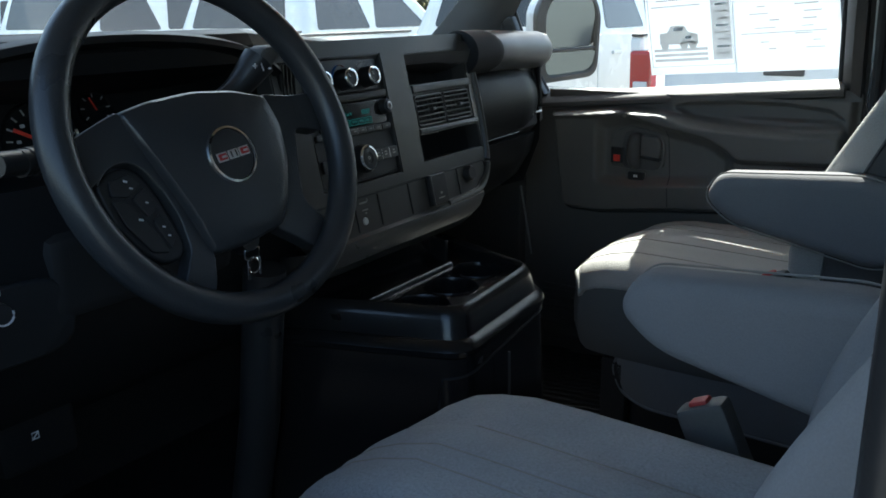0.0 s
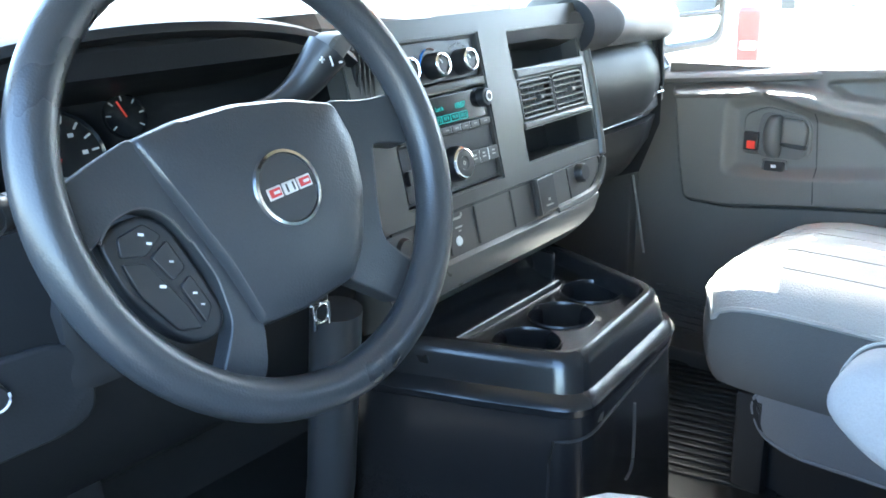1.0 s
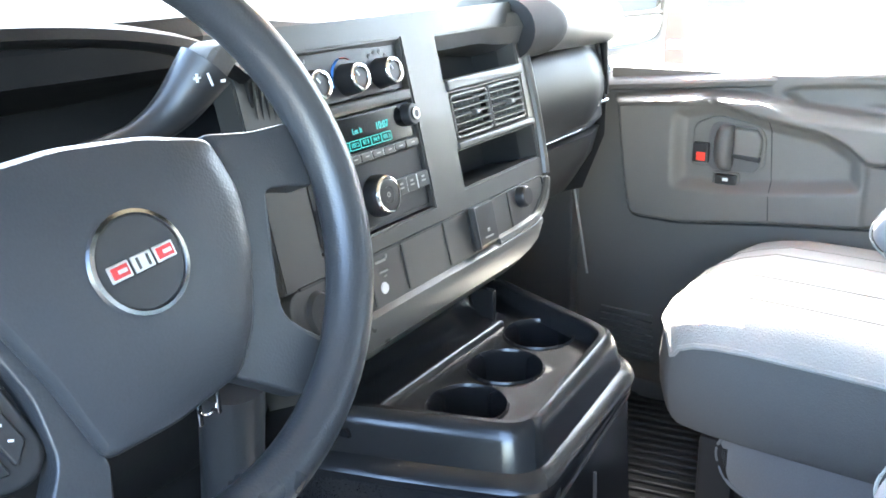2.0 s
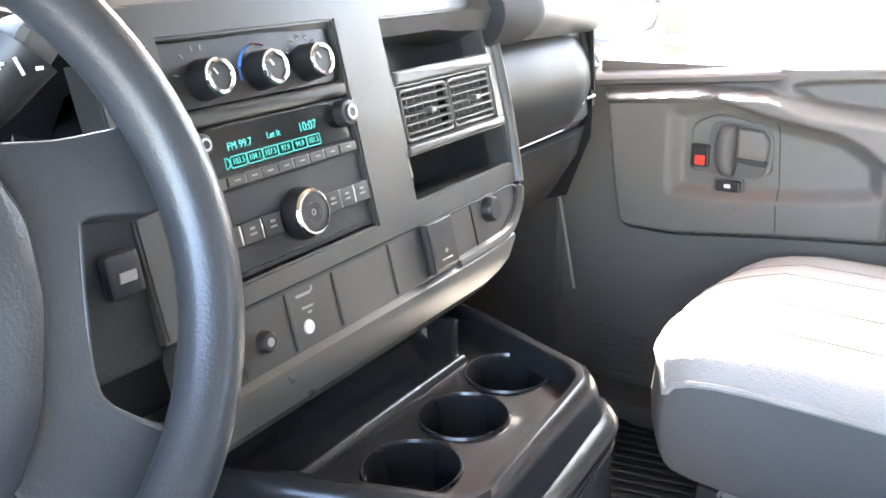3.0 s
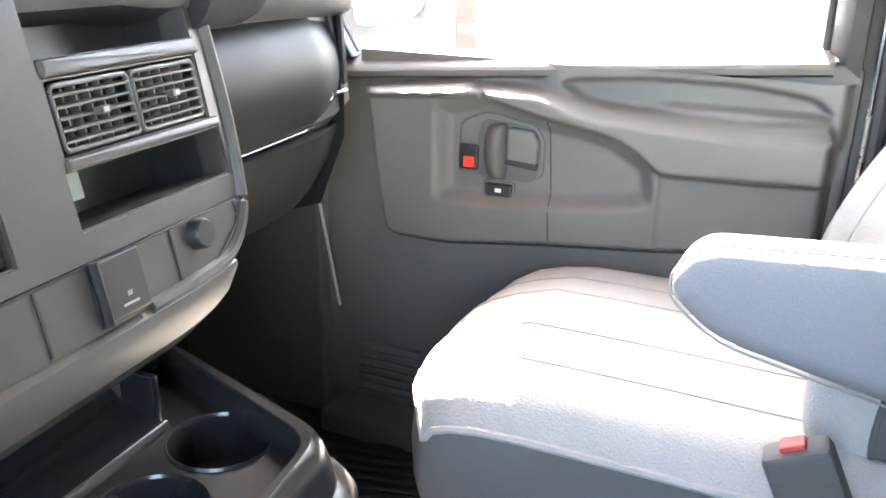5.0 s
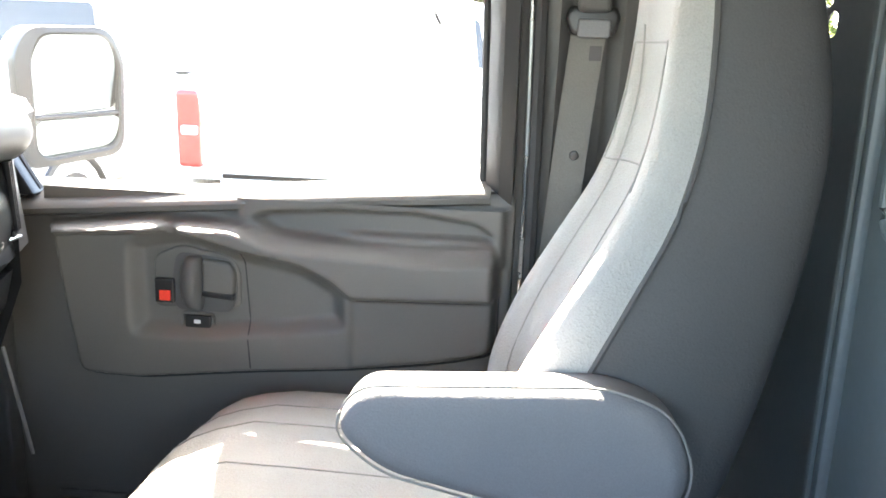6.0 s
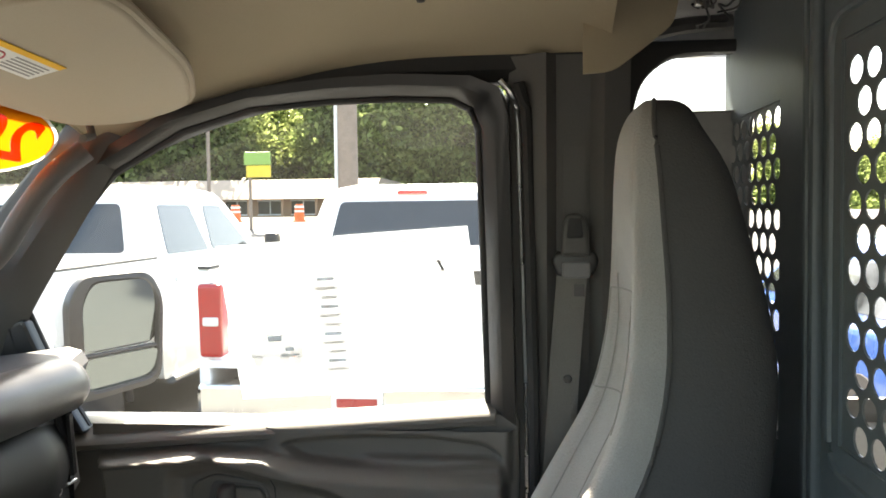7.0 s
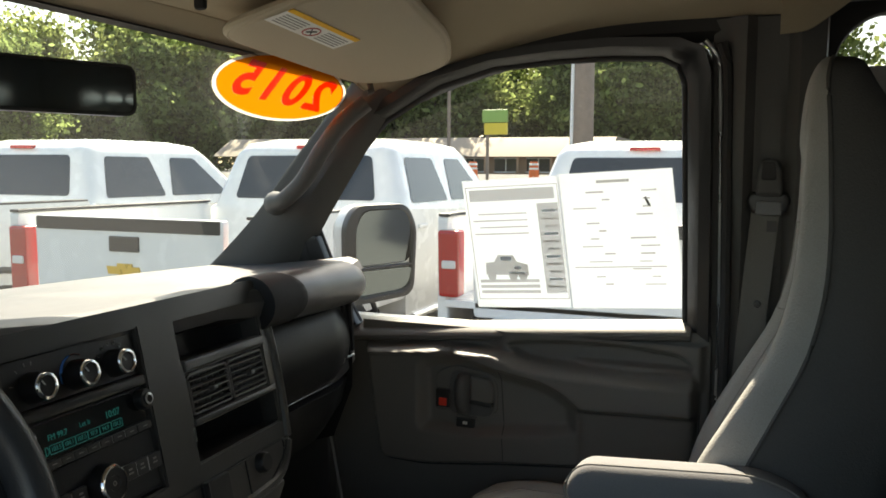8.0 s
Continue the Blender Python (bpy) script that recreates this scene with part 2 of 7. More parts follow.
def part(name, bm, mats, parent=None, label="", smooth=True, category="", group="", kind=""):
    """Links a bmesh, in world coordinates, as one mesh object under a thing or a part."""
    me = bpy.data.meshes.new(name)
    o = ORIGIN.get(parent.name, Vector()) if parent else Vector()
    bmesh.ops.translate(bm, verts=bm.verts, vec=-o)
    bmesh.ops.recalc_face_normals(bm, faces=bm.faces)
    bm.to_mesh(me)
    bm.free()
    for m in (mats if isinstance(mats, (list, tuple)) else [mats]):
        me.materials.append(m)
    if smooth:
        me.polygons.foreach_set("use_smooth", [True] * len(me.polygons))
        if smooth != 2:
            me.set_sharp_from_angle(angle=radians(38))
    ob = new(name, me)
    if smooth is True and 24 < len(me.polygons) < 3000:
        wn_ = ob.modifiers.new("flat_faces", 'WEIGHTED_NORMAL')
        wn_.keep_sharp = True
        wn_.weight = 80
    if parent:
        ob.parent = parent
        ORIGIN[ob.name] = o
    return tagged(ob, label, category, group, kind)


def face_towards(ob, p):
    """Turn an open sheet's faces towards a place."""
    bm = bmesh.new()
    bm.from_mesh(ob.data)
    q = Vector(p) - ORIGIN.get(ob.name, Vector())
    bmesh.ops.reverse_faces(bm, faces=[f for f in bm.faces if f.normal.dot(q - f.calc_center_median()) < 0])
    bm.to_mesh(ob.data)
    bm.free()


def rbox(c, s, bevel=0.004, seg=2, rot=None):
    """A box with rounded edges: centre, full sizes, edge radius, and a turn."""
    bm = bmesh.new()
    bmesh.ops.create_cube(bm, size=1.0)
    bmesh.ops.scale(bm, verts=bm.verts, vec=s)
    if bevel > 0:
        bmesh.ops.bevel(bm, geom=bm.edges[:], offset=min(bevel, min(s) * 0.49), segments=seg, affect='EDGES', profile=0.5)
    m = Matrix.Translation(c) @ (rot or Matrix())
    bmesh.ops.transform(bm, matrix=m, verts=bm.verts)
    return bm


def join(*bms):
    out = bmesh.new()
    for b in bms:
        me = bpy.data.meshes.new("t")
        b.to_mesh(me)
        out.from_mesh(me)
        bpy.data.meshes.remove(me)
        b.free()
    return out


def slab(pts, thick, to3d, bevel=0.0, seg=2):
    """A polygon in the plane, extruded by thick; to3d(u, v, w) gives the place."""
    bm = bmesh.new()
    lo = [bm.verts.new((u, v, 0)) for u, v in pts]
    f = bm.faces.new(lo)
    g = bmesh.ops.extrude_face_region(bm, geom=[f])
    top = [v for v in g["geom"] if isinstance(v, bmesh.types.BMVert)]
    bmesh.ops.translate(bm, verts=top, vec=(0, 0, thick))
    if bevel > 0:
        es = [e for e in bm.edges if all(v.co.z > thick - 1e-6 for v in e.verts)] if thick > 0 else [e for e in bm.edges if all(v.co.z < thick + 1e-6 for v in e.verts)]
        bmesh.ops.bevel(bm, geom=es, offset=bevel, segments=seg, affect='EDGES', profile=0.5)
    bmesh.ops.triangulate(bm, faces=[f for f in bm.faces if len(f.verts) > 4])
    for v in bm.verts:
        v.co = to3d(*v.co)
    return bm


def rounded(pts, r, n=5):
    """Round the corners of a polygon."""
    out = []
    for i, p in enumerate(pts):
        p0, p1, p2 = Vector(pts[i - 1]), Vector(p), Vector(pts[(i + 1) % len(pts)])
        a, b = p0 - p1, p2 - p1
        k = min(r, a.length * 0.45, b.length * 0.45)
        a, b = p1 + a.normalized() * k, p1 + b.normalized() * k
        for j in range(n + 1):
            t = j / n
            out.append(tuple((1 - t) ** 2 * a + 2 * t * (1 - t) * p1 + t * t * b))
    return out


def smooth_line(pts, n=6):
    """A Catmull-Rom line through the points."""
    P = [Vector(p) for p in pts]
    P = [P[0] * 2 - P[1]] + P + [P[-1] * 2 - P[-2]]
    out = []
    for i in range(1, len(P) - 2):
        for j in range(n):
            t = j / n
            a, b, c, d = P[i - 1], P[i], P[i + 1], P[i + 2]
            out.append(0.5 * (2 * b + (c - a) * t + (2 * a - 5 * b + 4 * c - d) * t * t + (3 * b - a - 3 * c + d) * t ** 3))
    return out + [P[-2]]


def loft(rings, closed=True, caps=True, mat_of=None):
    bm = bmesh.new()
    R = [[bm.verts.new(p) for p in r] for r in rings]
    n = len(R[0])
    for i in range(len(R) - 1):
        for j in range(n if closed else n - 1):
            f = bm.faces.new((R[i][j], R[i][(j + 1) % n], R[i + 1][(j + 1) % n], R[i + 1][j]))
            if mat_of:
                f.material_index = mat_of(i, j)
    if caps and closed:
        bm.faces.new(R[0][::-1])
        bm.faces.new(R[-1])
    return bm


def tube(pts, r, n=10, closed=False, flat=1.0):
    """A round bar along a line; r is one radius or one for each point."""
    P = [Vector(p) for p in pts]
    rings, up = [], Vector((0, 0, 1))
    for i, p in enumerate(P):
        d = (P[(i + 1) % len(P)] - P[i - 1]) if closed else (P[min(i + 1, len(P) - 1)] - P[max(i - 1, 0)])
        d.normalize()
        a = d.cross(up if abs(d.z) < 0.95 else Vector((1, 0, 0))).normalized()
        b = a.cross(d)
        k = r[i] if isinstance(r, (list, tuple)) else r
        rings.append([p + a * math.cos(2 * math.pi * j / n) * k + b * math.sin(2 * math.pi * j / n) * k * flat for j in range(n)])
    if closed:
        rings.append(rings[0])
        bm = loft(rings, True, False)
        bmesh.ops.remove_doubles(bm, verts=bm.verts, dist=1e-6)
        return bm
    return loft(rings)


def lathe(profile, m, n=24, fill=True):
    """Turn a profile of (radius, height) round the local z axis of m."""
    bm = loft([[m @ Vector((r * math.cos(2 * math.pi * j / n), r * math.sin(2 * math.pi * j / n), h)) for j in range(n)] for r, h in profile], True, False)
    ends = [e for e in bm.edges if e.is_boundary]
    if fill and (profile[0][0] > 1e-5 or profile[-1][0] > 1e-5):
        bmesh.ops.edgeloop_fill(bm, edges=ends)
    bmesh.ops.remove_doubles(bm, verts=bm.verts, dist=1e-6)
    return bm


def frame_axes(o, u, v):
    """A pose at o whose x is u, y is v, and z their cross product."""
    u, v = Vector(u).normalized(), Vector(v).normalized()
    w = u.cross(v).normalized()
    return Matrix(((u.x, v.x, w.x, o[0]), (u.y, v.y, w.y, o[1]), (u.z, v.z, w.z, o[2]), (0, 0, 0, 1)))


def words(name, text, size, m, mat, parent, thick=0.0004, stretch=1.0, bold=0.0):
    """Lettering in the built-in font, as a mesh, centred at m."""
    c = bpy.data.curves.new(name, 'FONT')
    c.body, c.size, c.align_x, c.align_y, c.extrude, c.offset = text, size, 'CENTER', 'CENTER', thick, bold
    ob = new(name + "_t", c)
    bpy.context.view_layer.update()
    me = bpy.data.meshes.new_from_object(ob.evaluated_get(bpy.context.evaluated_depsgraph_get()))
    bpy.data.objects.remove(ob)
    bm = bmesh.new()
    bm.from_mesh(me)
    bpy.data.meshes.remove(me)
    bmesh.ops.transform(bm, matrix=m @ Matrix.Diagonal((stretch, 1, 1, 1)), verts=bm.verts)
    return part(name, bm, mat, parent, smooth=False)


def grid_face(us, vs, holes, to3d, depth):
    """A flat face cut by a grid, with oblong openings that have inner walls of the given depth."""
    bm = bmesh.new()
    V = {(i, j): bm.verts.new((u, v, 0)) for i, u in enumerate(us) for j, v in enumerate(vs)}

    def hole(i, j):
        cu, cv = (us[i] + us[i + 1]) / 2, (vs[j] + vs[j + 1]) / 2
        return any(a < cu < b and c < cv < d for a, b, c, d in holes)
    for i in range(len(us) - 1):
        for j in range(len(vs) - 1):
            if not hole(i, j):
                bm.faces.new((V[i, j], V[i + 1, j], V[i + 1, j + 1], V[i, j + 1]))
    rim = [e for e in bm.edges if e.is_boundary]
    g = bmesh.ops.extrude_edge_only(bm, edges=rim)
    bmesh.ops.translate(bm, verts=[v for v in g["geom"] if isinstance(v, bmesh.types.BMVert)], vec=(0, 0, -depth))
    bmesh.ops.delete(bm, geom=[v for v in bm.verts if not v.link_faces], context='VERTS')
    bmesh.ops.bevel(bm, geom=[e for e in bm.edges if abs(e.verts[0].co.z) < 1e-6 and abs(e.verts[1].co.z) < 1e-6 and len(e.link_faces) == 2 and abs(e.link_faces[0].normal.dot(e.link_faces[1].normal)) < 0.5], offset=0.0022, segments=2, affect='EDGES')
    for v in bm.verts:
        v.co = to3d(*v.co)
    return bm

# ---- ground and shell of the van ----
GROUND = -0.08


def land_z(x):
    k = min(1.0, max(0.0, (x - 20) / 26))
    return GROUND + 1.15 * k * k * (3 - 2 * k)


rings = []
for x in [-900, -200, -40, 0, 14, 20, 24, 28, 32, 36, 40, 46, 70, 120, 300, 900]:
    rings.append([Vector((x, y, land_z(x))) for y in (-900, -200, -50, 0, 50, 200, 900)])
part("ground", loft(rings, closed=False), M_ASPHALT, label="grey worn asphalt of the sales lot", kind="structure", category="ground")


def side_x(z):
    """Inner face of the door glass at height z."""
    return 0.885 - 0.165 * max(0.0, z - 1.335)


def roof_edge(y):
    return 1.838 - 0.42 * max(0.0, y - 0.42) ** 2


def roof_z(x, y):
    k = min(1.0, max(0.0, (y - 0.35) / 0.7))
    k = k * k * (3 - 2 * k)
    zc = 1.955 - 0.115 * k
    return zc - (zc - roof_edge(y)) * min(1.0, abs(x) / 0.83) ** 5


def shield_y(x, z):
    return 1.11 + 0.915 * (1.769 - z) - 0.12 * (x / 0.8) ** 2


# floor of the cab
part("floor", join(rbox((0, 0.66, 0.60), (1.74, 1.46, 0.08), 0.01), rbox((0.0, 1.40, 0.95), (1.74, 0.06, 0.74), 0.01)), M_MATTE, label="black cab floor and firewall", kind="structure", category="floor")

def head_front(x):
    """Front edge of the headliner, along the top of the windshield."""
    return shield_y(x, 1.80 + 0.045 * (1 - (x / 0.95) ** 2) - 0.03) - 0.030


# headliner
xs = [-0.83 + 1.66 * i / 40 for i in range(41)]
ys = [0.165 + (1.045 - 0.165) * j / 22 for j in range(23)]
bm = bmesh.new()
def lining(x, y):
    return 0.165 + (y - 0.165) * (head_front(x) - 0.165) / (1.045 - 0.165)


V = [[bm.verts.new((x, lining(x, y), roof_z(x, lining(x, y)) - (0.012 if j == 0 else 0.0))) for j, y in enumerate(ys)] for x in xs]
W = [[bm.verts.new((x, lining(x, y), roof_z(x, lining(x, y)) + 0.03)) for y in ys] for x in xs]
for i in range(40):
    for j in range(22):
        bm.faces.new((V[i][j], V[i][j + 1], V[i + 1][j + 1], V[i + 1][j]))
        bm.faces.new((W[i][j], W[i + 1][j], W[i + 1][j + 1], W[i][j + 1]))
for i in range(40):
    bm.faces.new((V[i][0], V[i + 1][0], W[i + 1][0], W[i][0]))
    bm.faces.new((V[i][22], W[i][22], W[i + 1][22], V[i + 1][22]))
part("ceiling", bm, M_HEAD, label="tan fabric headliner of the cab", kind="structure", category="ceiling")

# outer roof skin, over the cab and the cargo space
rings = []
for y_ring in [1.06, 0.9, 0.5, 0.16, -0.03, -0.6, -1.6, -3.2]:
    row = []
    for i in range(25):
        y = y_ring
        x = -0.87 + 1.74 * i / 24
        yy = max(0.16, y)
        y = min(y, head_front(x * 0.9) + 0.035)
        row.append(Vector((x, y, (roof_z(x * 0.83 / 0.87, yy) + 0.055) + (0.04 if y < 0.1 else 0))))
    rings.append(row)
part("roof", loft(rings, closed=False), M_VANPAINT, label="white painted steel van roof", kind="structure", category="roof")

for side in (-1, 1):
    rings = []
    for k in range(22):
        y = 0.16 + 0.86 * k / 21
        z = roof_edge(y)
        xi = side_x(z) - 0.012
        rings.append([Vector((side * xi, y, z + 0.004)), Vector((side * (xi + 0.015), y, z - 0.012)), Vector((side * (xi + 0.055), y, z - 0.012)), Vector((side * (xi + 0.068), y, z + 0.03)), Vector((side * (xi + 0.05), y, z + 0.065)), Vector((side * xi, y, z + 0.05))])
    part("wall_rail_right" if side > 0 else "wall_rail_left", loft(rings), M_GASKET, label="dark body rail over the cab door", kind="structure", category="wall")

# cargo space behind the partition: floor, far walls with window openings
part("floor_cargo", rbox((0, -1.62, 0.60), (1.84, 3.12, 0.08), 0.01), M_CARGO, label="grey cargo floor", kind="structure", category="floor")


def wall_with_openings(name, ys_, zs_, holes, x_of, thick, mat, label):
    bm = grid_face(ys_, zs_, holes, lambda u, v, w: Vector((x_of(v) - w, u, v)), -thick)
    return part(name, bm, mat, label=label, kind="structure", category="wall")


wall_with_openings("wall_right", [-3.15, -2.9, -2.2, -2.05, -1.12, -0.95, -0.06, 0.122, 0.215], [0.62, 1.33, 1.785, 1.872, 1.885, 1.99], [(-0.95, -0.06, 1.33, 1.885), (-0.06, 0.122, 1.785, 1.872), (-2.05, -1.12, 1.33, 1.885), (-2.9, -2.2, 1.33, 1.885)], lambda z: 0.955 - 0.12 * max(0, z - 1.335), 0.02, M_CARGO, "grey cargo side wall with window openings")
wall_with_openings("wall_left", [-3.15, -0.12], [0.62, 1.33, 1.99], [], lambda z: -(0.955 - 0.12 * max(0, z - 1.335)), 0.02, M_CARGO, "plain grey cargo side wall")
bm = grid_face([-0.95, -0.78, -0.08, 0.08, 0.78, 0.95], [0.62, 1.25, 1.85, 2.02], [(-0.78, -0.08, 1.25, 1.85), (0.08, 0.78, 1.25, 1.85)], lambda u, v, w: Vector((u, -3.16 + w, v)), 0.02)
part("wall_rear", bm, M_CARGO, label="grey rear doors with two window openings", kind="structure", category="wall")

# rounded corner of the side opening next to the pillar
pts = [(0.124, 1.74), (0.119, 1.79), (0.104, 1.832), (0.067, 1.864), (0.02, 1.871), (-0.05, 1.873)]
pts = [(p.x, p.y) for p in smooth_line([(a, b, 0) for a, b in pts], 5)]
part("trim_opening", slab(pts + [(-0.05, 1.892), (0.15, 1.892), (0.15, 1.74)], 0.03, lambda u, v, w: Vector((0.90 - w, u, v)), 0.006), M_GASKET, label="dark rounded edge of the side opening", kind="structure", category="trim")

bm = bmesh.new()
bm.faces.new([bm.verts.new(p) for p in ((0.912, 0.13, 1.775), (0.912, -0.07, 1.775), (0.912, -0.07, 1.88), (0.912, 0.13, 1.88))])
pane = part("window_side", bm, M_TINTED, label="tinted glass of the cargo side window", kind="structure", category="window")
face_towards(pane, (0, 0.1, 1.7))
# Unseen overhang added outside; it stops sun striking the partition through the side window.
part("wall_sun_block_cargo", rbox((0.935, 0.03, 1.908), (0.092, 0.30, 0.056), 0.012), M_VANPAINT, label="unseen white overhang that keeps sun off the partition", kind="structure", category="wall")
part("ceiling_cavity", rbox((0, 0.066, 1.972), (1.72, 0.19, 0.012), 0.002), M_MATTE, label="black unlined roof gap behind the headliner", kind="structure", category="ceiling")

# windshield and dash-side cowl
rings = []
for i in range(21):
    x = -0.82 + 1.64 * i / 20
    top = 1.80 + 0.045 * (1 - (x / 0.95) ** 2) - 0.03
    rings.append([Vector((x, shield_y(x, top + (1.36 - top) * j / 8), top + (1.36 - top) * j / 8)) for j in range(9)])
ws = part("window_windshield", loft(rings, closed=False), M_SHIELD, label="clear curved windshield", kind="structure", category="window")
ws.visible_shadow = False
face_towards(ws, (0, 0.2, 1.5))

# header trim between the windshield and the headliner
rings = []
for i in range(21):
    x = -0.80 + 1.60 * i / 20
    z = 1.80 + 0.045 * (1 - (x / 0.95) ** 2) - 0.03
    y = shield_y(x, z)
    rings.append([Vector((x, y - 0.034, roof_z(x, head_front(x)) - 0.001)), Vector((x, y + 0.005, z - 0.001)), Vector((x, y + 0.02, z + 0.004)), Vector((x, y + 0.005, z + 0.06)), Vector((x, y - 0.036, roof_z(x, head_front(x)) + 0.03))])
part("trim_header", loft(rings), M_HEAD, label="tan header trim over the windshield", kind="structure", category="trim")
rings = []
for i in range(21):
    x = -0.80 + 1.60 * i / 20
    z = 1.80 + 0.045 * (1 - (x / 0.95) ** 2) - 0.032
    y = shield_y(x, z)
    rings.append([Vector((x, y - 0.006, z - 0.001)), Vector((x, y + 0.004, z - 0.006)), Vector((x, y + 0.014, z - 0.002)), Vector((x, y + 0.002, z + 0.004))])
part("trim_windshield_seal", loft(rings), M_GASKET, label="black windshield edge seal", kind="structure", category="trim")


def a_pillar(side, label):
    """Pillar between windshield and door glass, with its grab handle."""
    wsl = [(0.790, 0.985, 1.785), (0.795, 1.125, 1.63), (0.800, 1.250, 1.487), (0.780, 1.42, 1.32)]
    mid = [(0.775, 0.920, 1.765), (0.785, 1.045, 1.60), (0.795, 1.165, 1.46), (0.79, 1.32, 1.30)]
    dr = [(0.800, 0.890, 1.752), (0.825, 1.005, 1.60), (0.848, 1.110, 1.45), (0.862, 1.18, 1.30)]
    out = [(0.86, 0.93, 1.76), (0.885, 1.05, 1.60), (0.905, 1.18, 1.46), (0.92, 1.32, 1.30)]
    L = [smooth_line([(side * x, y, z) for x, y, z in l], 5) for l in (wsl, mid, dr, out)]
    rings = []
    for k in range(len(L[0])):
        a, b, c, d = (l[k] for l in L)
        q = [a, a * 0.55 + b * 0.45, b * 0.8 + (a + c) * 0.1, b * 0.45 + c * 0.55, c, d, (a + d) * 0.5]
        rings.append(q)
    t = thing("a_pillar", label, "pillar", (side * 0.8, 1.2, 1.3), kind="structure")
    part("cover", loft(rings), M_PILLAR, t)
    g = smooth_line([(side * 0.790, 1.170, 1.535), (side * 0.765, 1.150, 1.540), (side * 0.742, 1.115, 1.548), (side * 0.736, 1.070, 1.585), (side * 0.734, 1.030, 1.640), (side * 0.738, 0.985, 1.695), (side * 0.760, 0.945, 1.735)], 6)
    r_ = [0.026 - 0.0085 * min(1.0, i / 9) for i in range(len(g))]
    part("grab_handle", tube(g, r_, 14), M_PILLAR, t)
    return t


a_pillar(1, "light grey windshield pillar trim with grab handle")
a_pillar(-1, "light grey windshield pillar trim, driver side")

# ---- passenger door ----
door = thing("door_1", "closed grey passenger door with window and pull handle", "door", (0.9, 0.66, 0.66), kind="structure")
DOOR_Y0, DOOR_Y1 = 0.298, 1.075


def sill_z(y):
    return 1.333 - 0.078 * max(0.0, y - 0.34)


def on_door(x):
    return lambda u, v, w: Vector((x - w, u, v))


def inside(pts, Y, Z):
    """How far each point lies inside a closed outline; negative outside."""
    P = np.array(pts)
    d = np.full(Y.shape, 9.0)
    odd = np.zeros(Y.shape, bool)
    for (a, b), (c, e) in zip(P, np.roll(P, -1, 0)):
        t = np.clip(((Y - a) * (c - a) + (Z - b) * (e - b)) / ((c - a) ** 2 + (e - b) ** 2), 0, 1)
        d = np.minimum(d, np.hypot(Y - a - t * (c - a), Z - b - t * (e - b)))
        if b != e:
            odd ^= ((b > Z) != (e > Z)) & (Y < (c - a) * (Z - b) / (e - b) + a)
    return np.where(odd, d, -d)


def swell(d, a, b):
    t = np.clip((d - a) / (b - a), 0, 1)
    return t * t * (3 - 2 * t)


MODULE = rounded([(0.988, 1.238), (0.972, 1.10), (0.955, 1.003), (0.860, 1.000), (0.69, 1.021), (0.53, 1.036), (0.40, 1.055), (0.318, 1.075), (0.318, 1.252), (0.60, 1.254), (0.80, 1.258)], 0.022, 5)
SCOOP = rounded([(0.868, 1.222), (0.866, 1.075), (0.77, 1.075), (0.62, 1.091), (0.535, 1.105), (0.540, 1.165), (0.60, 1.199), (0.69, 1.214), (0.775, 1.240), (0.815, 1.236)], 0.018, 5)
PULL = rounded([(0.800, 1.258), (0.700, 1.258), (0.640, 1.236), (0.542, 1.229), (0.43, 1.225), (0.316, 1.232), (0.316, 1.160), (0.530, 1.152), (0.560, 1.178), (0.60, 1.198), (0.69, 1.213), (0.790, 1.238)], 0.012, 4)
LIP = [(0.990, 1.226), (0.80, 1.238), (0.80, 1.262), (0.990, 1.242)]
UPPER = rounded([(0.685, 1.266), (0.66, 1.276), (0.56, 1.284), (0.445, 1.285), (0.35, 1.274), (0.326, 1.255), (0.328, 1.238), (0.44, 1.228), (0.56, 1.233), (0.64, 1.240)], 0.012, 4)


def relief(Y, Z):
    """How far the moulded door trim stands out from the flat panel."""
    Y, Z = np.asarray(Y, float), np.asarray(Z, float)
    p = 0.030 * swell(inside(MODULE, Y, Z), -0.001, 0.011)
    p = p - 0.021 * swell(inside(SCOOP, Y, Z), -0.004, 0.024) * (p > 0.02)
    p = p + 0.028 * swell(inside(PULL, Y, Z), -0.003, 0.013) * swell(0.82 - Y, 0.02, 0.05)
    p = p + 0.026 * swell(inside(LIP, Y, Z), -0.003, 0.007) * swell(Y, 0.79, 0.83)
    p = np.maximum(p, 0.018 * swell(0.73 - Y, 0.0, 0.05) * swell(Z, 1.20, 1.22) * swell(Y - 0.306, 0.0, 0.012))
    k = swell(inside(UPPER, Y, Z), -0.002, 0.009)
    p = p * (1 - k) + k * (0.001 + 0.016 * swell(0.56 - Y, 0.0, 0.05) * swell(1.252 - Z, 0.0, 0.006))
    p = p - 0.006 * swell(1.157 + 0.03 * (0.42 - Y) - Z, 0.0, 0.004) * swell(0.535 - Y, 0.0, 0.01) * swell(p, 0.02, 0.03)
    return p


def trim_x(y, z, out=0.0):
    return 0.862 - float(relief(y, z)) - out


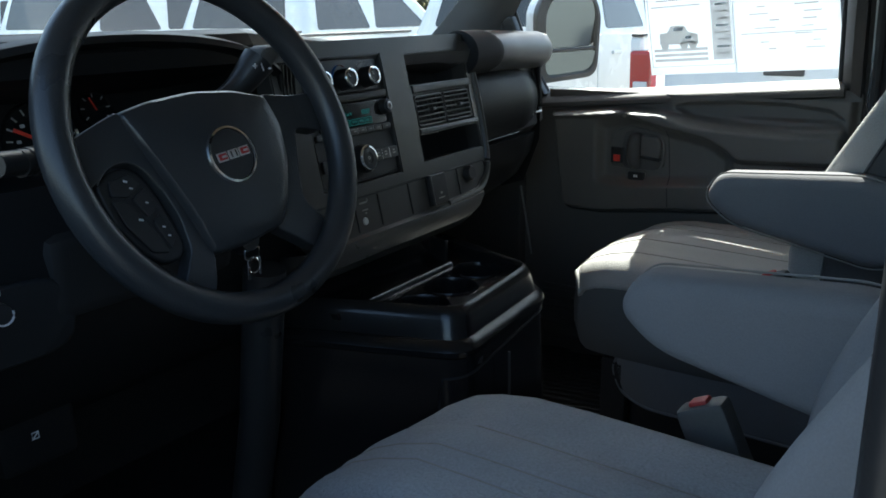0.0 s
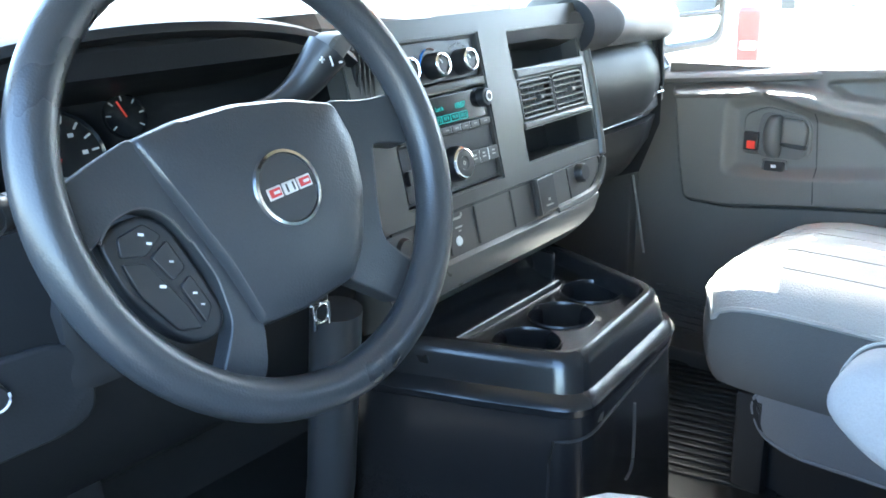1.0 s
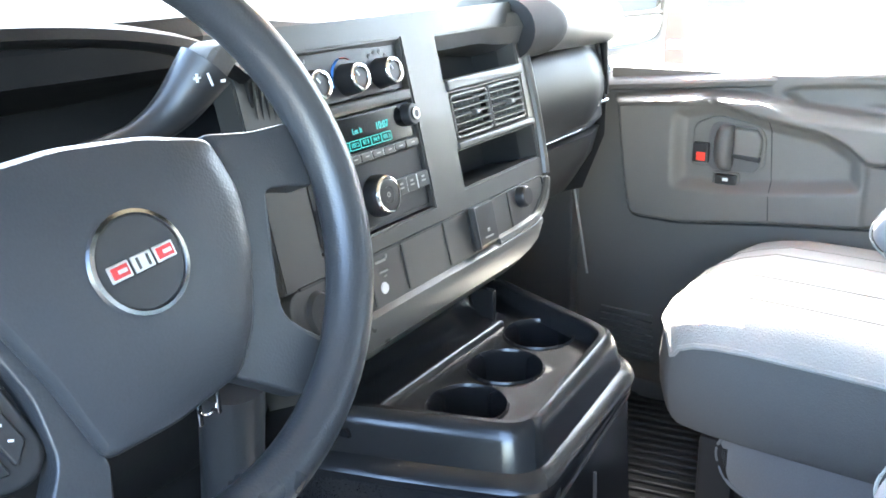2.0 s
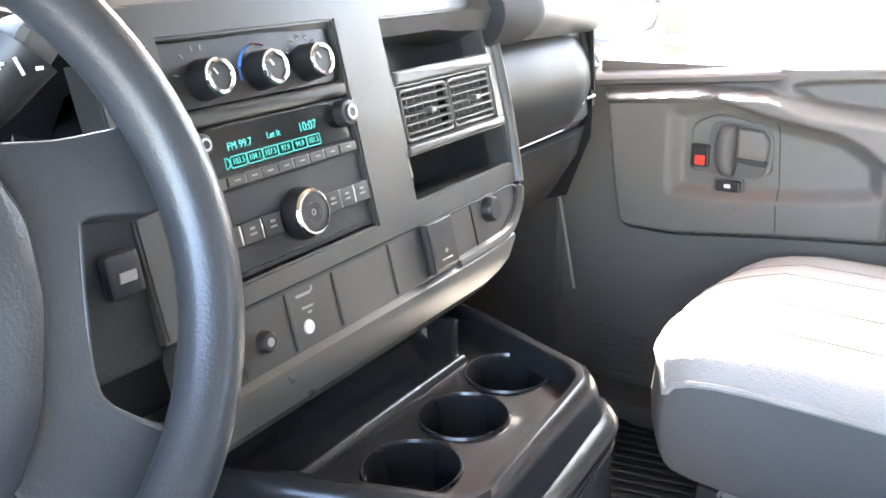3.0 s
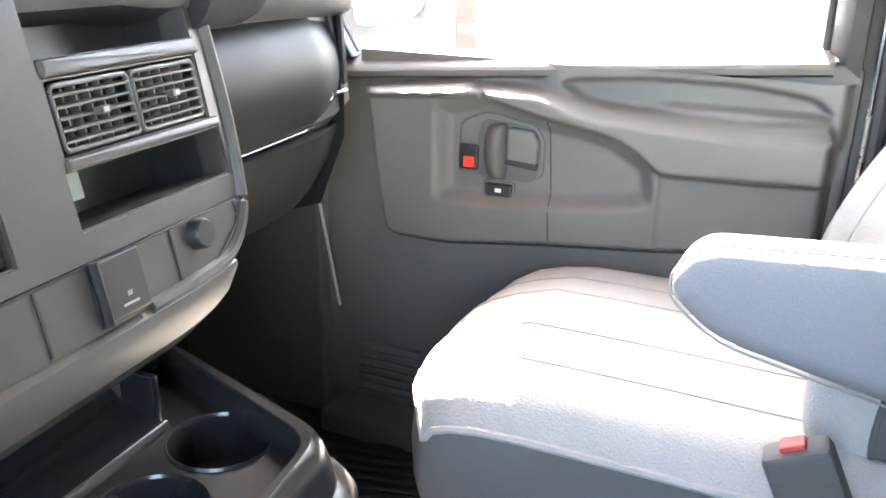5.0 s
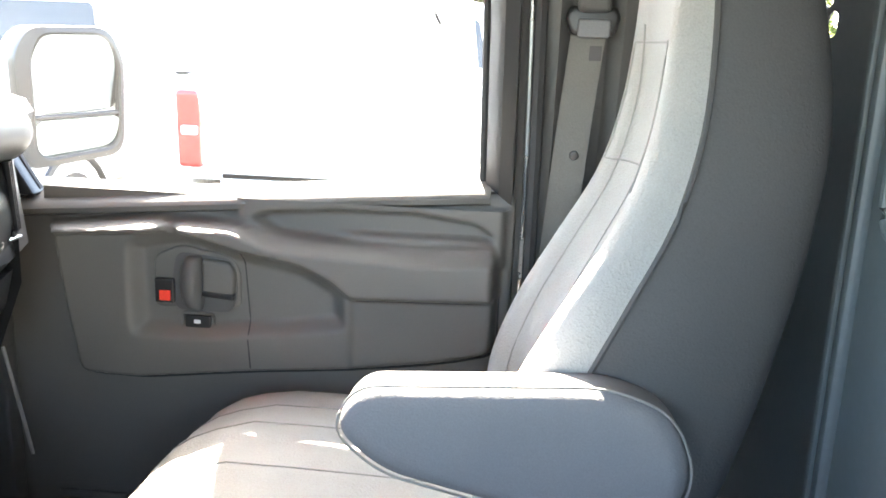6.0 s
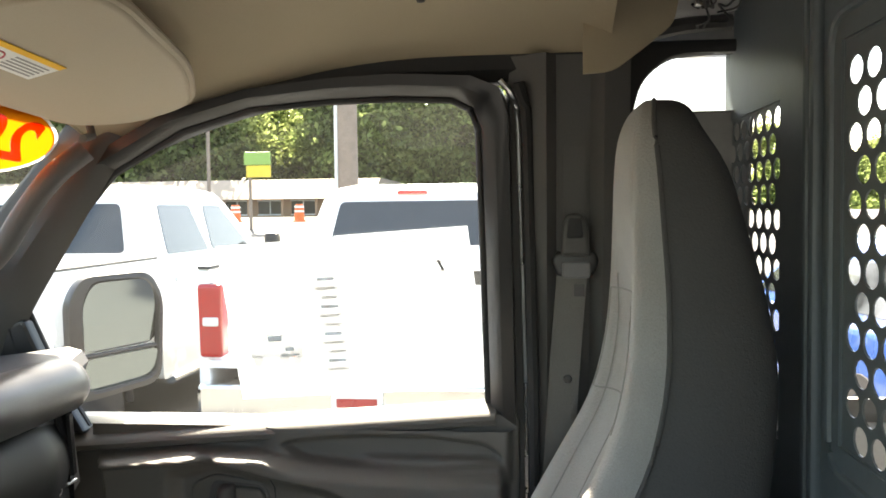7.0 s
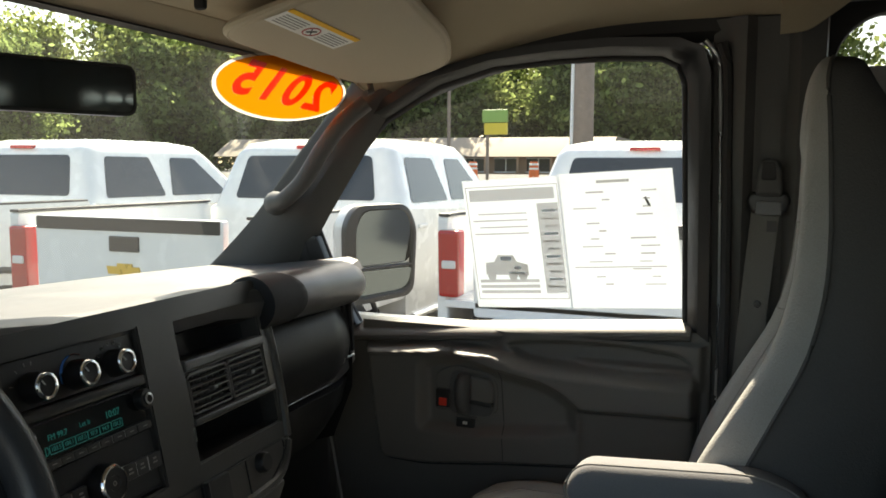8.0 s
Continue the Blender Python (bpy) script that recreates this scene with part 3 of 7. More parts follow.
pts = rounded([(0.298, 0.645), (0.298, 1.318), (0.66, 1.296), (1.075, 1.262), (1.10, 1.10), (1.085, 0.645)], 0.02)
part("panel", slab(pts, 0.045, on_door(0.91), 0.008), M_DOOR, door)
gy, gz = np.linspace(0.304, 1.004, 190), np.linspace(0.985, 1.292, 100)
GY, GZ = np.meshgrid(gy, gz)
GX = 0.862 - relief(GY, GZ)
part("trim_moulding", loft([[Vector((GX[j, i], GY[j, i], GZ[j, i])) for i in range(190)] for j in range(100)], closed=False), M_DOOR, door, smooth=2)
ring = [p for p in MODULE if p[1] < 1.235]
part("moulding_groove", tube([(0.8635, u - 0.001 if u < 0.9 else u + 0.002, v - 0.002) for u, v in ring], 0.0030, 6), M_GASKET, door)
# sill ledge with rounded top
rings = []
for i in range(25):
    y = 0.335 + (1.06 - 0.335) * i / 24
    z = sill_z(y)
    rings.append([Vector((0.858, y, z - 0.034)), Vector((0.848, y, z - 0.030)), Vector((0.845, y, z - 0.022)), Vector((0.848, y, z - 0.0165)), Vector((0.855, y, z - 0.0120)), Vector((0.878, y, z + 0.001)), Vector((0.888, y, z + 0.002)), Vector((0.888, y, z - 0.034))])
part("sill", loft(rings), M_DOOR, door)
part("sill_seal", tube([(0.889, 0.335 + 0.0305 * i, sill_z(0.335 + 0.0305 * i) - 0.003) for i in range(24)], 0.004, 6), M_GASKET, door)


# latch plate in the scoop, with lever, paddle, lock slider and switch
def latch_on(x):
    return lambda u, v, w: Vector((x - w, u, v))


pts = rounded([(0.834, 1.118), (0.832, 1.198), (0.790, 1.217), (0.712, 1.203), (0.699, 1.180), (0.699, 1.122)], 0.014, 5)
part("latch_plate", slab(pts, 0.006, latch_on(0.8545), 0.004, 3), M_DOOR, door)
part("latch_well", slab(rounded([(0.800, 1.116), (0.804, 1.160), (0.796, 1.206), (0.708, 1.198), (0.702, 1.150), (0.712, 1.116)], 0.016, 5), 0.0015, latch_on(0.8484), 0.0008), M_DARKGREY, door)
rings = []
for k in range(13):
    a = math.pi * k / 12
    e = math.sin(a)
    zc = 1.160 + 0.042 * math.cos(a)
    w_, d_ = 0.004 + 0.0145 * e ** 0.6, 0.002 + 0.020 * e ** 0.6
    rings.append([Vector((0.8465 - d_ * max(0.0, math.sin(b)) + 0.002 * min(0, math.sin(b)), 0.772 + w_ * math.cos(b) - 0.006 * (1 - e), zc)) for b in [2 * math.pi * q / 16 for q in range(16)]])
part("latch_handle", loft(rings), M_DARKGREY, door, "dark grey latch lever")
part("latch_paddle", slab(rounded([(0.754, 1.146), (0.754, 1.198), (0.714, 1.196), (0.704, 1.180), (0.706, 1.146)], 0.006), 0.011, latch_on(0.847), 0.005, 3), M_DOOR, door)
part("paddle_bar", slab(rounded([(0.754, 1.143), (0.754, 1.151), (0.706, 1.147), (0.706, 1.138)], 0.003), 0.013, latch_on(0.847), 0.002), M_BLACK, door, "black lower edge of the paddle")
sw = part("lock_slider", rbox((0.846, 0.814, 1.146), (0.012, 0.030, 0.038), 0.003), M_BLACK, door, "black lock slider with red mark")
part("red_mark", rbox((0.8395, 0.8125, 1.1395), (0.003, 0.017, 0.016), 0.001), M_RED, sw, "red mark")
lk = part("window_switch", rbox((0.852, 0.766, 1.0985), (0.014, 0.040, 0.019), 0.003), M_BLACK, door, "black rocker switch")
part("switch_bezel", tube([(0.850, a, b) for a, b in rounded([(0.741, 1.086), (0.791, 1.086), (0.789, 1.111), (0.743, 1.111)], 0.004, 3)], 0.0022, 6, closed=True), M_DOORCLOTH, lk)
part("switch_mark", rbox((0.8445, 0.766, 1.0995), (0.0015, 0.010, 0.006), 0.0005), M_WHITEINK, lk)
line = [(0.694 - 0.013 * k / 24, 1.212 - 0.176 * k / 24) for k in range(25)]
part("panel_seam", tube([(trim_x(u, v, -0.0008), u, v) for u, v in line], 0.0014, 5), M_GASKET, door)
part("armrest_seam", tube([(trim_x(u, 1.158 + 0.03 * (0.42 - u), -0.0005), u, 1.158 + 0.03 * (0.42 - u)) for u in [0.328 + 0.008 * k for k in range(25)]], 0.0013, 5), M_GASKET, door)
# lower speaker louvres
for i in range(9):
    part("louvre", rbox((0.861, 0.955, 0.665 + 0.0155 * i), (0.008, 0.13 - 0.002 * i, 0.006), 0.002), M_DOOR, door)
# window frame of the door
inner = [(0.347, 1.330), (0.350, 1.55), (0.354, 1.755), (0.366, 1.788), (0.395, 1.802), (0.48, 1.806), (0.58, 1.804), (0.70, 1.795), (0.81, 1.765), (0.93, 1.702), (1.035, 1.596), (1.11, 1.490), (1.065, 1.36), (1.020, 1.282)]
outer = [(0.300, 1.30), (0.302, 1.55), (0.305, 1.775), (0.318, 1.815), (0.36, 1.832), (0.48, 1.838), (0.58, 1.834), (0.70, 1.822), (0.83, 1.792), (0.965, 1.725), (1.075, 1.615), (1.155, 1.49), (1.16, 1.36), (1.10, 1.24)]
rings = []
for (a, b), (c, d) in zip(inner, outer):
    rings.append([Vector((side_x(b) + 0.004, a, b)), Vector((side_x(b) - 0.018, a - (a - c) * 0.1, b + (d - b) * 0.1)), Vector((side_x(b) - 0.034, (a + c) / 2, (b + d) / 2)), Vector((side_x(d) - 0.030, c - (c - a) * 0.1, d)), Vector((side_x(d) + 0.02, c, d)), Vector((side_x(b) + 0.03, (a + c) / 2, (b + d) / 2))])
part("window_frame", loft(rings), M_BLACK, door)
part("frame_seal", tube([(side_x(z) - 0.006, y - (0.0), z) for y, z in inner], 0.0065, 8), M_GASKET, door)
bm = bmesh.new()
f = bm.faces.new([bm.verts.new((side_x(z) + 0.008, y, z)) for y, z in outer])
bmesh.ops.triangulate(bm, faces=[f])
gl = part("glass", bm, M_SIDEGLASS, door, "clear door glass")
gl.visible_shadow = False
face_towards(gl, (0, 0.6, 1.5))
# mirror sail panel
part("sail_panel", slab(rounded([(1.012, 1.275), (1.062, 1.36), (1.10, 1.47), (1.18, 1.44), (1.16, 1.28)], 0.01), 0.03, lambda u, v, w: Vector((side_x(v) - 0.002 - w, u, v)), 0.008), M_BLACK, door)

# bright door-opening edge and the pillar behind the door
part("trim_door_edge", tube(smooth_line([(0.846, 0.286, 1.02), (0.846, 0.286, 1.30), (0.842, 0.288, 1.45), (0.825, 0.292, 1.62), (0.800, 0.296, 1.77), (0.790, 0.306, 1.806), (0.786, 0.322, 1.826)], 6), 0.0045, 8), M_SATIN, label="bright metal edge strip of the door opening", kind="structure", category="trim")
part("trim_door_gasket", tube(smooth_line([(0.832, 0.276, 0.72), (0.832, 0.276, 1.30), (0.828, 0.278, 1.45), (0.812, 0.281, 1.62), (0.788, 0.284, 1.77), (0.775, 0.295, 1.82)], 6), 0.009, 8), M_GASKET, label="black rubber seal of the door opening", kind="structure", category="trim")
bp = thing("b_pillar", "grey pillar trim behind the passenger door", "pillar", (0.88, 0.2, 0.66), kind="structure")
rings = []
for z in [0.68, 1.0, 1.2, 1.335, 1.45, 1.6, 1.75, 1.86]:
    x = 0.862 - 0.17 * max(0, z - 1.335)
    rings.append([Vector((x + 0.05, 0.315, z)), Vector((x + 0.018, 0.308, z)), Vector((x + 0.010, 0.285, z)), Vector((x - 0.005, 0.272, z)), Vector((x - 0.012, 0.255, z)), Vector((x + 0.012, 0.240, z)), Vector((x + 0.014, 0.190, z)), Vector((x - 0.006, 0.172, z)), Vector((x + 0.0, 0.135, z)), Vector((x + 0.06, 0.13, z))])
part("cover", loft(rings), M_DARKGREY, bp)
part("belt_slot", rbox((0.856, 0.2105, 1.70), (0.008, 0.034, 0.17), 0.002, rot=Matrix.Rotation(radians(-9.5), 4, 'Y')), M_BLACK, bp)

part("wall_outer_right", join(rbox((0.945, 0.62, 0.78), (0.03, 2.1, 1.02), 0.01), rbox((0.945, 1.42, 1.0), (0.03, 0.6, 0.6), 0.01)), M_VANPAINT, label="white painted outer van side below the windows", kind="structure", category="wall")
rings = []
for y, k, zt in ((1.40, 0.955, 1.22), (1.75, 0.945, 1.185), (2.05, 0.92, 1.13), (2.18, 0.88, 1.06), (2.24, 0.84, 0.92), (2.25, 0.83, 0.50)):
    rings.append([Vector((x * k, y, zt - 0.06 * abs(x) ** 4 if top else 0.34)) for x, top in [(-1 + i / 8, True) for i in range(17)] + [(1, False), (-1, False)]])
part("wall_nose", loft(rings), M_VANPAINT, label="white painted nose and hood of the van", kind="structure", category="wall")
# kick panel in front of the door and bright strip
part("wall_kick", join(rbox((0.85, 1.22, 0.98), (0.04, 0.30, 0.66), 0.01), rbox((0.845, 1.075, 0.86), (0.03, 0.012, 0.36), 0.004)), M_DARKGREY, label="dark grey kick panel beside the footwell", kind="structure", category="wall")
part("trim_kick_edge", tube([(0.80, 1.050, 1.055), (0.803, 1.035, 0.97), (0.806, 1.020, 0.88)], 0.0030, 6), M_CARGO, label="pale grey edge strip beside the footwell", kind="structure", category="trim")
part("trim_sill_plate", rbox((0.82, 0.66, 0.665), (0.09, 0.78, 0.05), 0.012), M_DARKGREY, label="dark door sill plate", kind="structure", category="trim")
# First box: unseen plate added across the open doorway, darkening the lower dash.
part("wall_light_block_left", join(rbox((-0.935, 0.74, 0.97), (0.03, 0.62, 0.70), 0.01), rbox((-0.90, 1.25, 1.0), (0.04, 0.40, 0.74), 0.01)), M_DARKGREY, label="unseen dark plate closing the lower driver doorway, with side wall", kind="structure", category="wall")
part("wall_door_left", rbox((-0.95, 1.22, 1.0), (0.06, 0.36, 0.74), 0.02), M_DARKGREY, label="dark front side wall by the open driver door", kind="structure", category="wall")

part("b_pillar_left", rbox((-0.872, -0.0475, 1.25), (0.035, 0.155, 1.20), 0.010, 3), M_BLACK, label="dark grey pillar behind the driver doorway", kind="structure", category="pillar")

# ---- partition behind the seats ----
PY = -0.035
bulk = thing("partition", "dark grey steel cargo partition with punched windows", "partition", (0, PY, 0.64))


def holed_sheet(x0, x1, z0, z1, px, pz, rx, rz):
    """Sheet with staggered oval holes, its cells joined edge to edge."""
    bm = bmesh.new()
    n = 12
    for j in range(int((z1 - z0) / pz)):
        z = z0 + (j + 0.5) * pz
        off = (j % 2) * px / 2
        cols = int((x1 - x0 - off) / px)
        for i in range(cols):
            x = x0 + off + (i + 0.5) * px
            hole, box = [], []
            for k in range(n):
                a = 2 * math.pi * (k + 0.5) / n
                ca, sa = math.cos(a), math.sin(a)
                q = 0.5 / max(abs(ca), abs(sa))
                hole.append(bm.verts.new((x + rx * ca, PY, z + rz * sa)))
                box.append(bm.verts.new((x + q * ca * px, PY, z + q * sa * pz)))
            back = [bm.verts.new(v.co + Vector((0, -0.002, 0))) for v in hole]
            for k in range(n):
                k2 = (k + 1) % n
                bm.faces.new((hole[k], hole[k2], box[k2], box[k]))
                bm.faces.new((hole[k], back[k], back[k2], hole[k2]))
            for cx, cz in ((1, 1), (-1, 1), (-1, -1), (1, -1)):
                near = sorted(box, key=lambda v: (v.co.x - x - cx * px / 2) ** 2 + (v.co.z - z - cz * pz / 2) ** 2)[:2]
                bm.faces.new((near[0], near[1], bm.verts.new((x + cx * px / 2, PY, z + cz * pz / 2))))
        for xa, xb in ((x0, x0 + off), (x0 + off + cols * px, x1)):
            if xb - xa > 1e-4:
                bm.faces.new([bm.verts.new((a, PY, b)) for a, b in ((xa, z - pz / 2), (xb, z - pz / 2), (xb, z + pz / 2), (xa, z + pz / 2))])
    top_ = z0 + int((z1 - z0) / pz) * pz
    if z1 - top_ > 1e-4:
        bm.faces.new([bm.verts.new((a, PY, b)) for a, b in ((x0, top_), (x1, top_), (x1, z1), (x0, z1))])
    return bm


WINS = [(0.645, 0.935, 1.345, 1.768), (0.06, 0.430, 1.395, 1.800), (-0.38, -0.04, 1.395, 1.800), (-0.86, -0.55, 1.395, 1.765)]
us = sorted({-0.945, 0.945} | {w[0] for w in WINS} | {w[1] for w in WINS})
vs = sorted({0.64, 2.0} | {w[2] for w in WINS} | {w[3] for w in WINS})
part("panel", grid_face(us, vs, WINS, lambda u, v, w: Vector((u, PY + 0.003 + w, v)), 0.006), M_STEEL, bulk)
for w in WINS:
    part("punched_window", holed_sheet(w[0], w[1], w[2], w[3], 0.043, 0.0325, 0.0182, 0.0142), M_STEEL, bulk, smooth=False)
for w in WINS[1:3]:
    pts = [(w[0] - 0.028, w[2] - 0.03), (w[1] + 0.028, w[2] - 0.03), (w[1] + 0.028, w[3] + 0.03), (w[0] - 0.028, w[3] + 0.03)]
    ring = rounded(pts, 0.04, 5)
    part("pressed_rim", tube([(a, PY + 0.003, b) for a, b in ring], 0.005, 8, closed=True), M_STEEL, bulk)
for x in (0.49, 0.515, 0.01, -0.46):
    part("post", rbox((x, PY + 0.008, 1.32), (0.016, 0.014, 1.33), 0.005), M_STEEL, bulk)
for x, z in ((0.345, 1.20), (0.345, 1.06), (0.30, 1.235), (0.36, 0.93), (0.28, 0.86)):
    part("bolt", lathe([(0.0, 0.006), (0.006, 0.005), (0.008, 0.0)], frame_axes((x, PY + 0.003, z), (1, 0, 0), (0, 0, 1)) @ pose(0, 0, 0, 180, 0, 0), 10), M_SATIN, bulk, "bright bolt head")
part("slot", rbox((0.315, PY + 0.004, 1.13), (0.003, 0.002, 0.10), 0.0005), M_SATIN, bulk, "bright scratch line")
part("cutout_ring", tube([(0.33 + 0.012 * math.cos(a * math.pi / 8), PY + 0.005, 1.24 + 0.024 * math.sin(a * math.pi / 8)) for a in range(16)], 0.002, 6, closed=True), M_SATIN, bulk)

# ---- dashboard ----
dash = thing("dashboard", "charcoal plastic dashboard with centre stack and glovebox", "dashboard", (0, 1.1, 1.1))


STACK_U = Vector((1, 0.045, 0)).normalized()
STACK_V = Vector((0, 0.215, 0.977)).normalized()
STACK_N = Vector((0.044, -0.9755, 0.2147)).normalized()
STACK_R = Matrix(((STACK_U.x, -STACK_N.x, STACK_V.x, 0), (STACK_U.y, -STACK_N.y, STACK_V.y, 0), (STACK_U.z, -STACK_N.z, STACK_V.z, 0), (0, 0, 0, 1)))


def stack_at(u, v, w):
    """Centre-stack face, leaning back and turned a little to the driver: u across, v height, w out of the face."""
    return Vector((u, 0.851 + 0.22 * (v - 1.16) + 0.045 * (u + 0.04), v)) + STACK_N * w


def stack_pose(u, v, w=0.0):
    return frame_axes(stack_at(u, v, w), STACK_U, STACK_V)


# upper deck up to the windshield, over the whole width
rings = []
for i in range(41):
    x = -0.80 + 1.60 * i / 40
    zf = 1.462 if x < -0.2 else 1.462 - 0.027 * min(1, (x + 0.2) / 0.25)
    k = min(1.0, max(0.0, (x + 0.27) / 0.10))
    yf = 0.895 + (0.020 + 0.045 * x) * k * k * (3 - 2 * k) if x < 0.36 else 0.905 + 0.35 * max(0.0, x - 0.60)
    zf = zf if x < 0.3 else 1.430
    yb = min(shield_y(x, 1.40) + 0.02, 1.46)
    rings.append([Vector((x, yf + 0.03, zf - 0.055)), Vector((x, yf + 0.006, zf - 0.045)), Vector((x, yf - 0.002, zf - 0.022)), Vector((x, yf + 0.008, zf - 0.006)), Vector((x, yf + 0.03, zf)), Vector((x, yf + 0.10, zf - 0.010)), Vector((x, yf + 0.22, zf - 0.024)), Vector((x, yb - 0.02, 1.398)), Vector((x, yb, 1.37)), Vector((x, yb, 1.25))])
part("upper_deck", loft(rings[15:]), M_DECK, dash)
# Driver end of the deck, coloured darker to stand for shade over the gauges.
part("cluster_brow", loft(rings[:16]), M_DASHSHADE, dash, "dull hood over the gauges, darkened for shade")
# passenger-side roll with its black end cap against the stack
rings = []
for i in range(21):
    x = 0.385 + 0.320 * i / 20
    e = max(0.05, min(1.0, (0.705 - x) / 0.03 + 0.25)) ** 0.5
    yc, zc = 0.935 + 0.07 * max(0, x - 0.5), 1.402 - 0.03 * max(0, x - 0.45)
    rings.append([Vector((x, yc + 0.044 * e * math.cos(a), zc + 0.040 * e * math.sin(a))) for a in [2 * math.pi * k / 24 for k in range(24)]])
part("airbag_roll", loft(rings), M_ROLL, dash, "satin grey padded roll over the glovebox")
rings = []
for i in range(11):
    x = 0.352 + 0.072 * i / 10
    e = min(1.0, (0.424 - x) / 0.004 + 0.90) ** 0.5
    rings.append([Vector((x + 0.028 * i / 10 * max(0.0, -math.cos(a)), 0.935 + 0.046 * e * math.cos(a), 1.402 + 0.0425 * e * math.sin(a))) for a in [2 * math.pi * k / 24 for k in range(24)]])
part("roll_cap", loft(rings), M_MATTE, dash, "matte black end cap of the roll")
# main body behind the fascias
rings = []
for i in range(33):
    x = -0.82 + 1.56 * i / 32
    d = 0.0 if x < 0.36 else 0.012
    r = 0.35 * max(0.0, x - 0.62)
    d = d + (0.085 if -0.22 < x < 0.385 else 0.0) + (0.14 if -0.70 < x <= -0.22 else 0.0)
    rings.append([Vector((x, 0.925 + d + r, 1.42)), Vector((x, 0.905 + d + r, 1.235)), Vector((x, max(0.98, 0.91 + d) + r, 1.17)), Vector((x, 1.04 + r, 1.09)), Vector((x, 1.10 + r, 1.06)), Vector((x, 1.38, 1.06)), Vector((x, 1.30, 1.30))])
part("core", loft(rings), M_BLACK, dash)

# centre stack fascia
us = [-0.178, -0.117, 0.084, 0.1545, 0.1585, 0.3435, 0.354, 0.372]
vs = [1.202, 1.2225, 1.2285, 1.2725, 1.284, 1.342, 1.3585, 1.410, 1.4135, 1.440]
holes = [(-0.117, 0.084, 1.2225, 1.4135), (0.1545, 0.3435, 1.3585, 1.410), (0.1585, 0.3435, 1.284, 1.342), (0.1545, 0.354, 1.2285, 1.2725)]
stack = part("stack_fascia", grid_face(us, vs, holes, stack_at, 0.03), M_FASCIA, dash)
# right edge of the stack, rounded
part("stack_edge", tube(smooth_line([stack_at(0.360, 1.435, 0.0), stack_at(0.367, 1.375, 0.0), stack_at(0.371, 1.29, 0.0), stack_at(0.367, 1.225, 0.0), stack_at(0.357, 1.185, 0), stack_at(0.332, 1.160, 0), stack_at(0.295, 1.150, 0), stack_at(0.20, 1.147, 0)], 6), 0.007, 8), M_FASCIA, dash)
# lower row of the stack
pts = rounded([(-0.178, 1.144), (0.300, 1.147), (0.356, 1.178), (0.364, 1.2025), (-0.178, 1.2025)], 0.02)
part("switch_panel", slab(pts, 0.014, lambda u, v, w: stack_at(u, v, w - 0.014), 0.003), M_FASCIA, dash)
rings = []
for i in range(21):
    x = -0.19 + 0.52 * i / 20
    e = 1.0 if x < 0.22 else max(0.02, 1 - ((x - 0.22) / 0.112) ** 2) ** 0.5
    rings.append([stack_at(x, 1.147 - d * e, w * e if w > 0 else w) for d, w in ((0.0, 0.0), (0.005, 0.006), (0.017, 0.008), (0.035, 0.004), (0.047, -0.012), (0.055, -0.05), (0.0, -0.05))])
part("lower_lip", loft(rings), M_FASCIA, dash)
for u, v0, v1 in ((-0.118, 1.150, 1.200), (-0.0575, 1.150, 1.200), (0.004, 1.150, 1.200), (0.090, 1.150, 1.201), (0.144, 1.150, 1.201), (0.247, 1.152, 1.201)):
    part("panel_joint", rbox(stack_at(u, (v0 + v1) / 2, 0.0), (0.0022, 0.003, v1 - v0), 0, rot=STACK_R), M_GASKET, dash, smooth=False)
part("panel_joint", rbox(stack_at(0.09, 1.2022, 0.0), (0.50, 0.003, 0.0028), 0, rot=STACK_R), M_GASKET, dash, smooth=False)
# plug cap, mirror switch, label, lid, knob
part("socket_cap", lathe([(0.0, 0.006), (0.017, 0.005), (0.020, 0.0)], stack_pose(-0.1407, 1.173, 0.0) @ Matrix.Diagonal((0.92, 1.15, 1, 1)), 24), M_BLACK, dash)
ms = part("mirror_switch", lathe([(0.0, 0.008), (0.007, 0.008), (0.009, 0.006), (0.010, 0.0)], stack_pose(-0.0904, 1.171, 0.0), 16), M_BLACK, dash)
part("switch_mark", lathe([(0.0, 0.0005), (0.004, 0.0)], stack_pose(-0.0904, 1.171, 0.008), 10), M_GREYINK, ms)
part("trailer_label", join(rbox(stack_at(-0.036, 1.193, 0.0), (0.018, 0.0012, 0.003), 0), rbox(stack_at(-0.025, 1.1955, 0), (0.003, 0.0012, 0.005), 0), rbox(stack_at(-0.034, 1.1815, 0.0), (0.014, 0.0012, 0.0022), 0), rbox(stack_at(-0.033, 1.1765, 0.0), (0.005, 0.0012, 0.002), 0)), M_GREYINK, dash, "small grey printed label bars", smooth=False)
part("warning_lens", lathe([(0.0, 0.002), (0.0055, 0.0015), (0.0065, 0.0)], stack_pose(-0.0378, 1.1645, 0.0), 14), M_WHITEINK, dash)
lid = part("outlet_lid", slab(rounded([(0.147, 1.153), (0.197, 1.152), (0.197, 1.203), (0.147, 1.204)], 0.003), 0.008, lambda u, v, w: stack_at(u, v, w), 0.002), M_BLACK, dash, "black accessory outlet lid")
part("lid_mark", join(rbox(stack_at(0.174, 1.170, 0.0085), (0.005, 0.001, 0.004), 0), rbox(stack_at(0.173, 1.162, 0.0085), (0.018, 0.001, 0.002), 0)), M_GREYINK, lid, smooth=False)
part("hinge", tube([stack_at(0.147, 1.152, 0.006), stack_at(0.147, 1.204, 0.006)], 0.0045, 8), M_BLACK, lid)
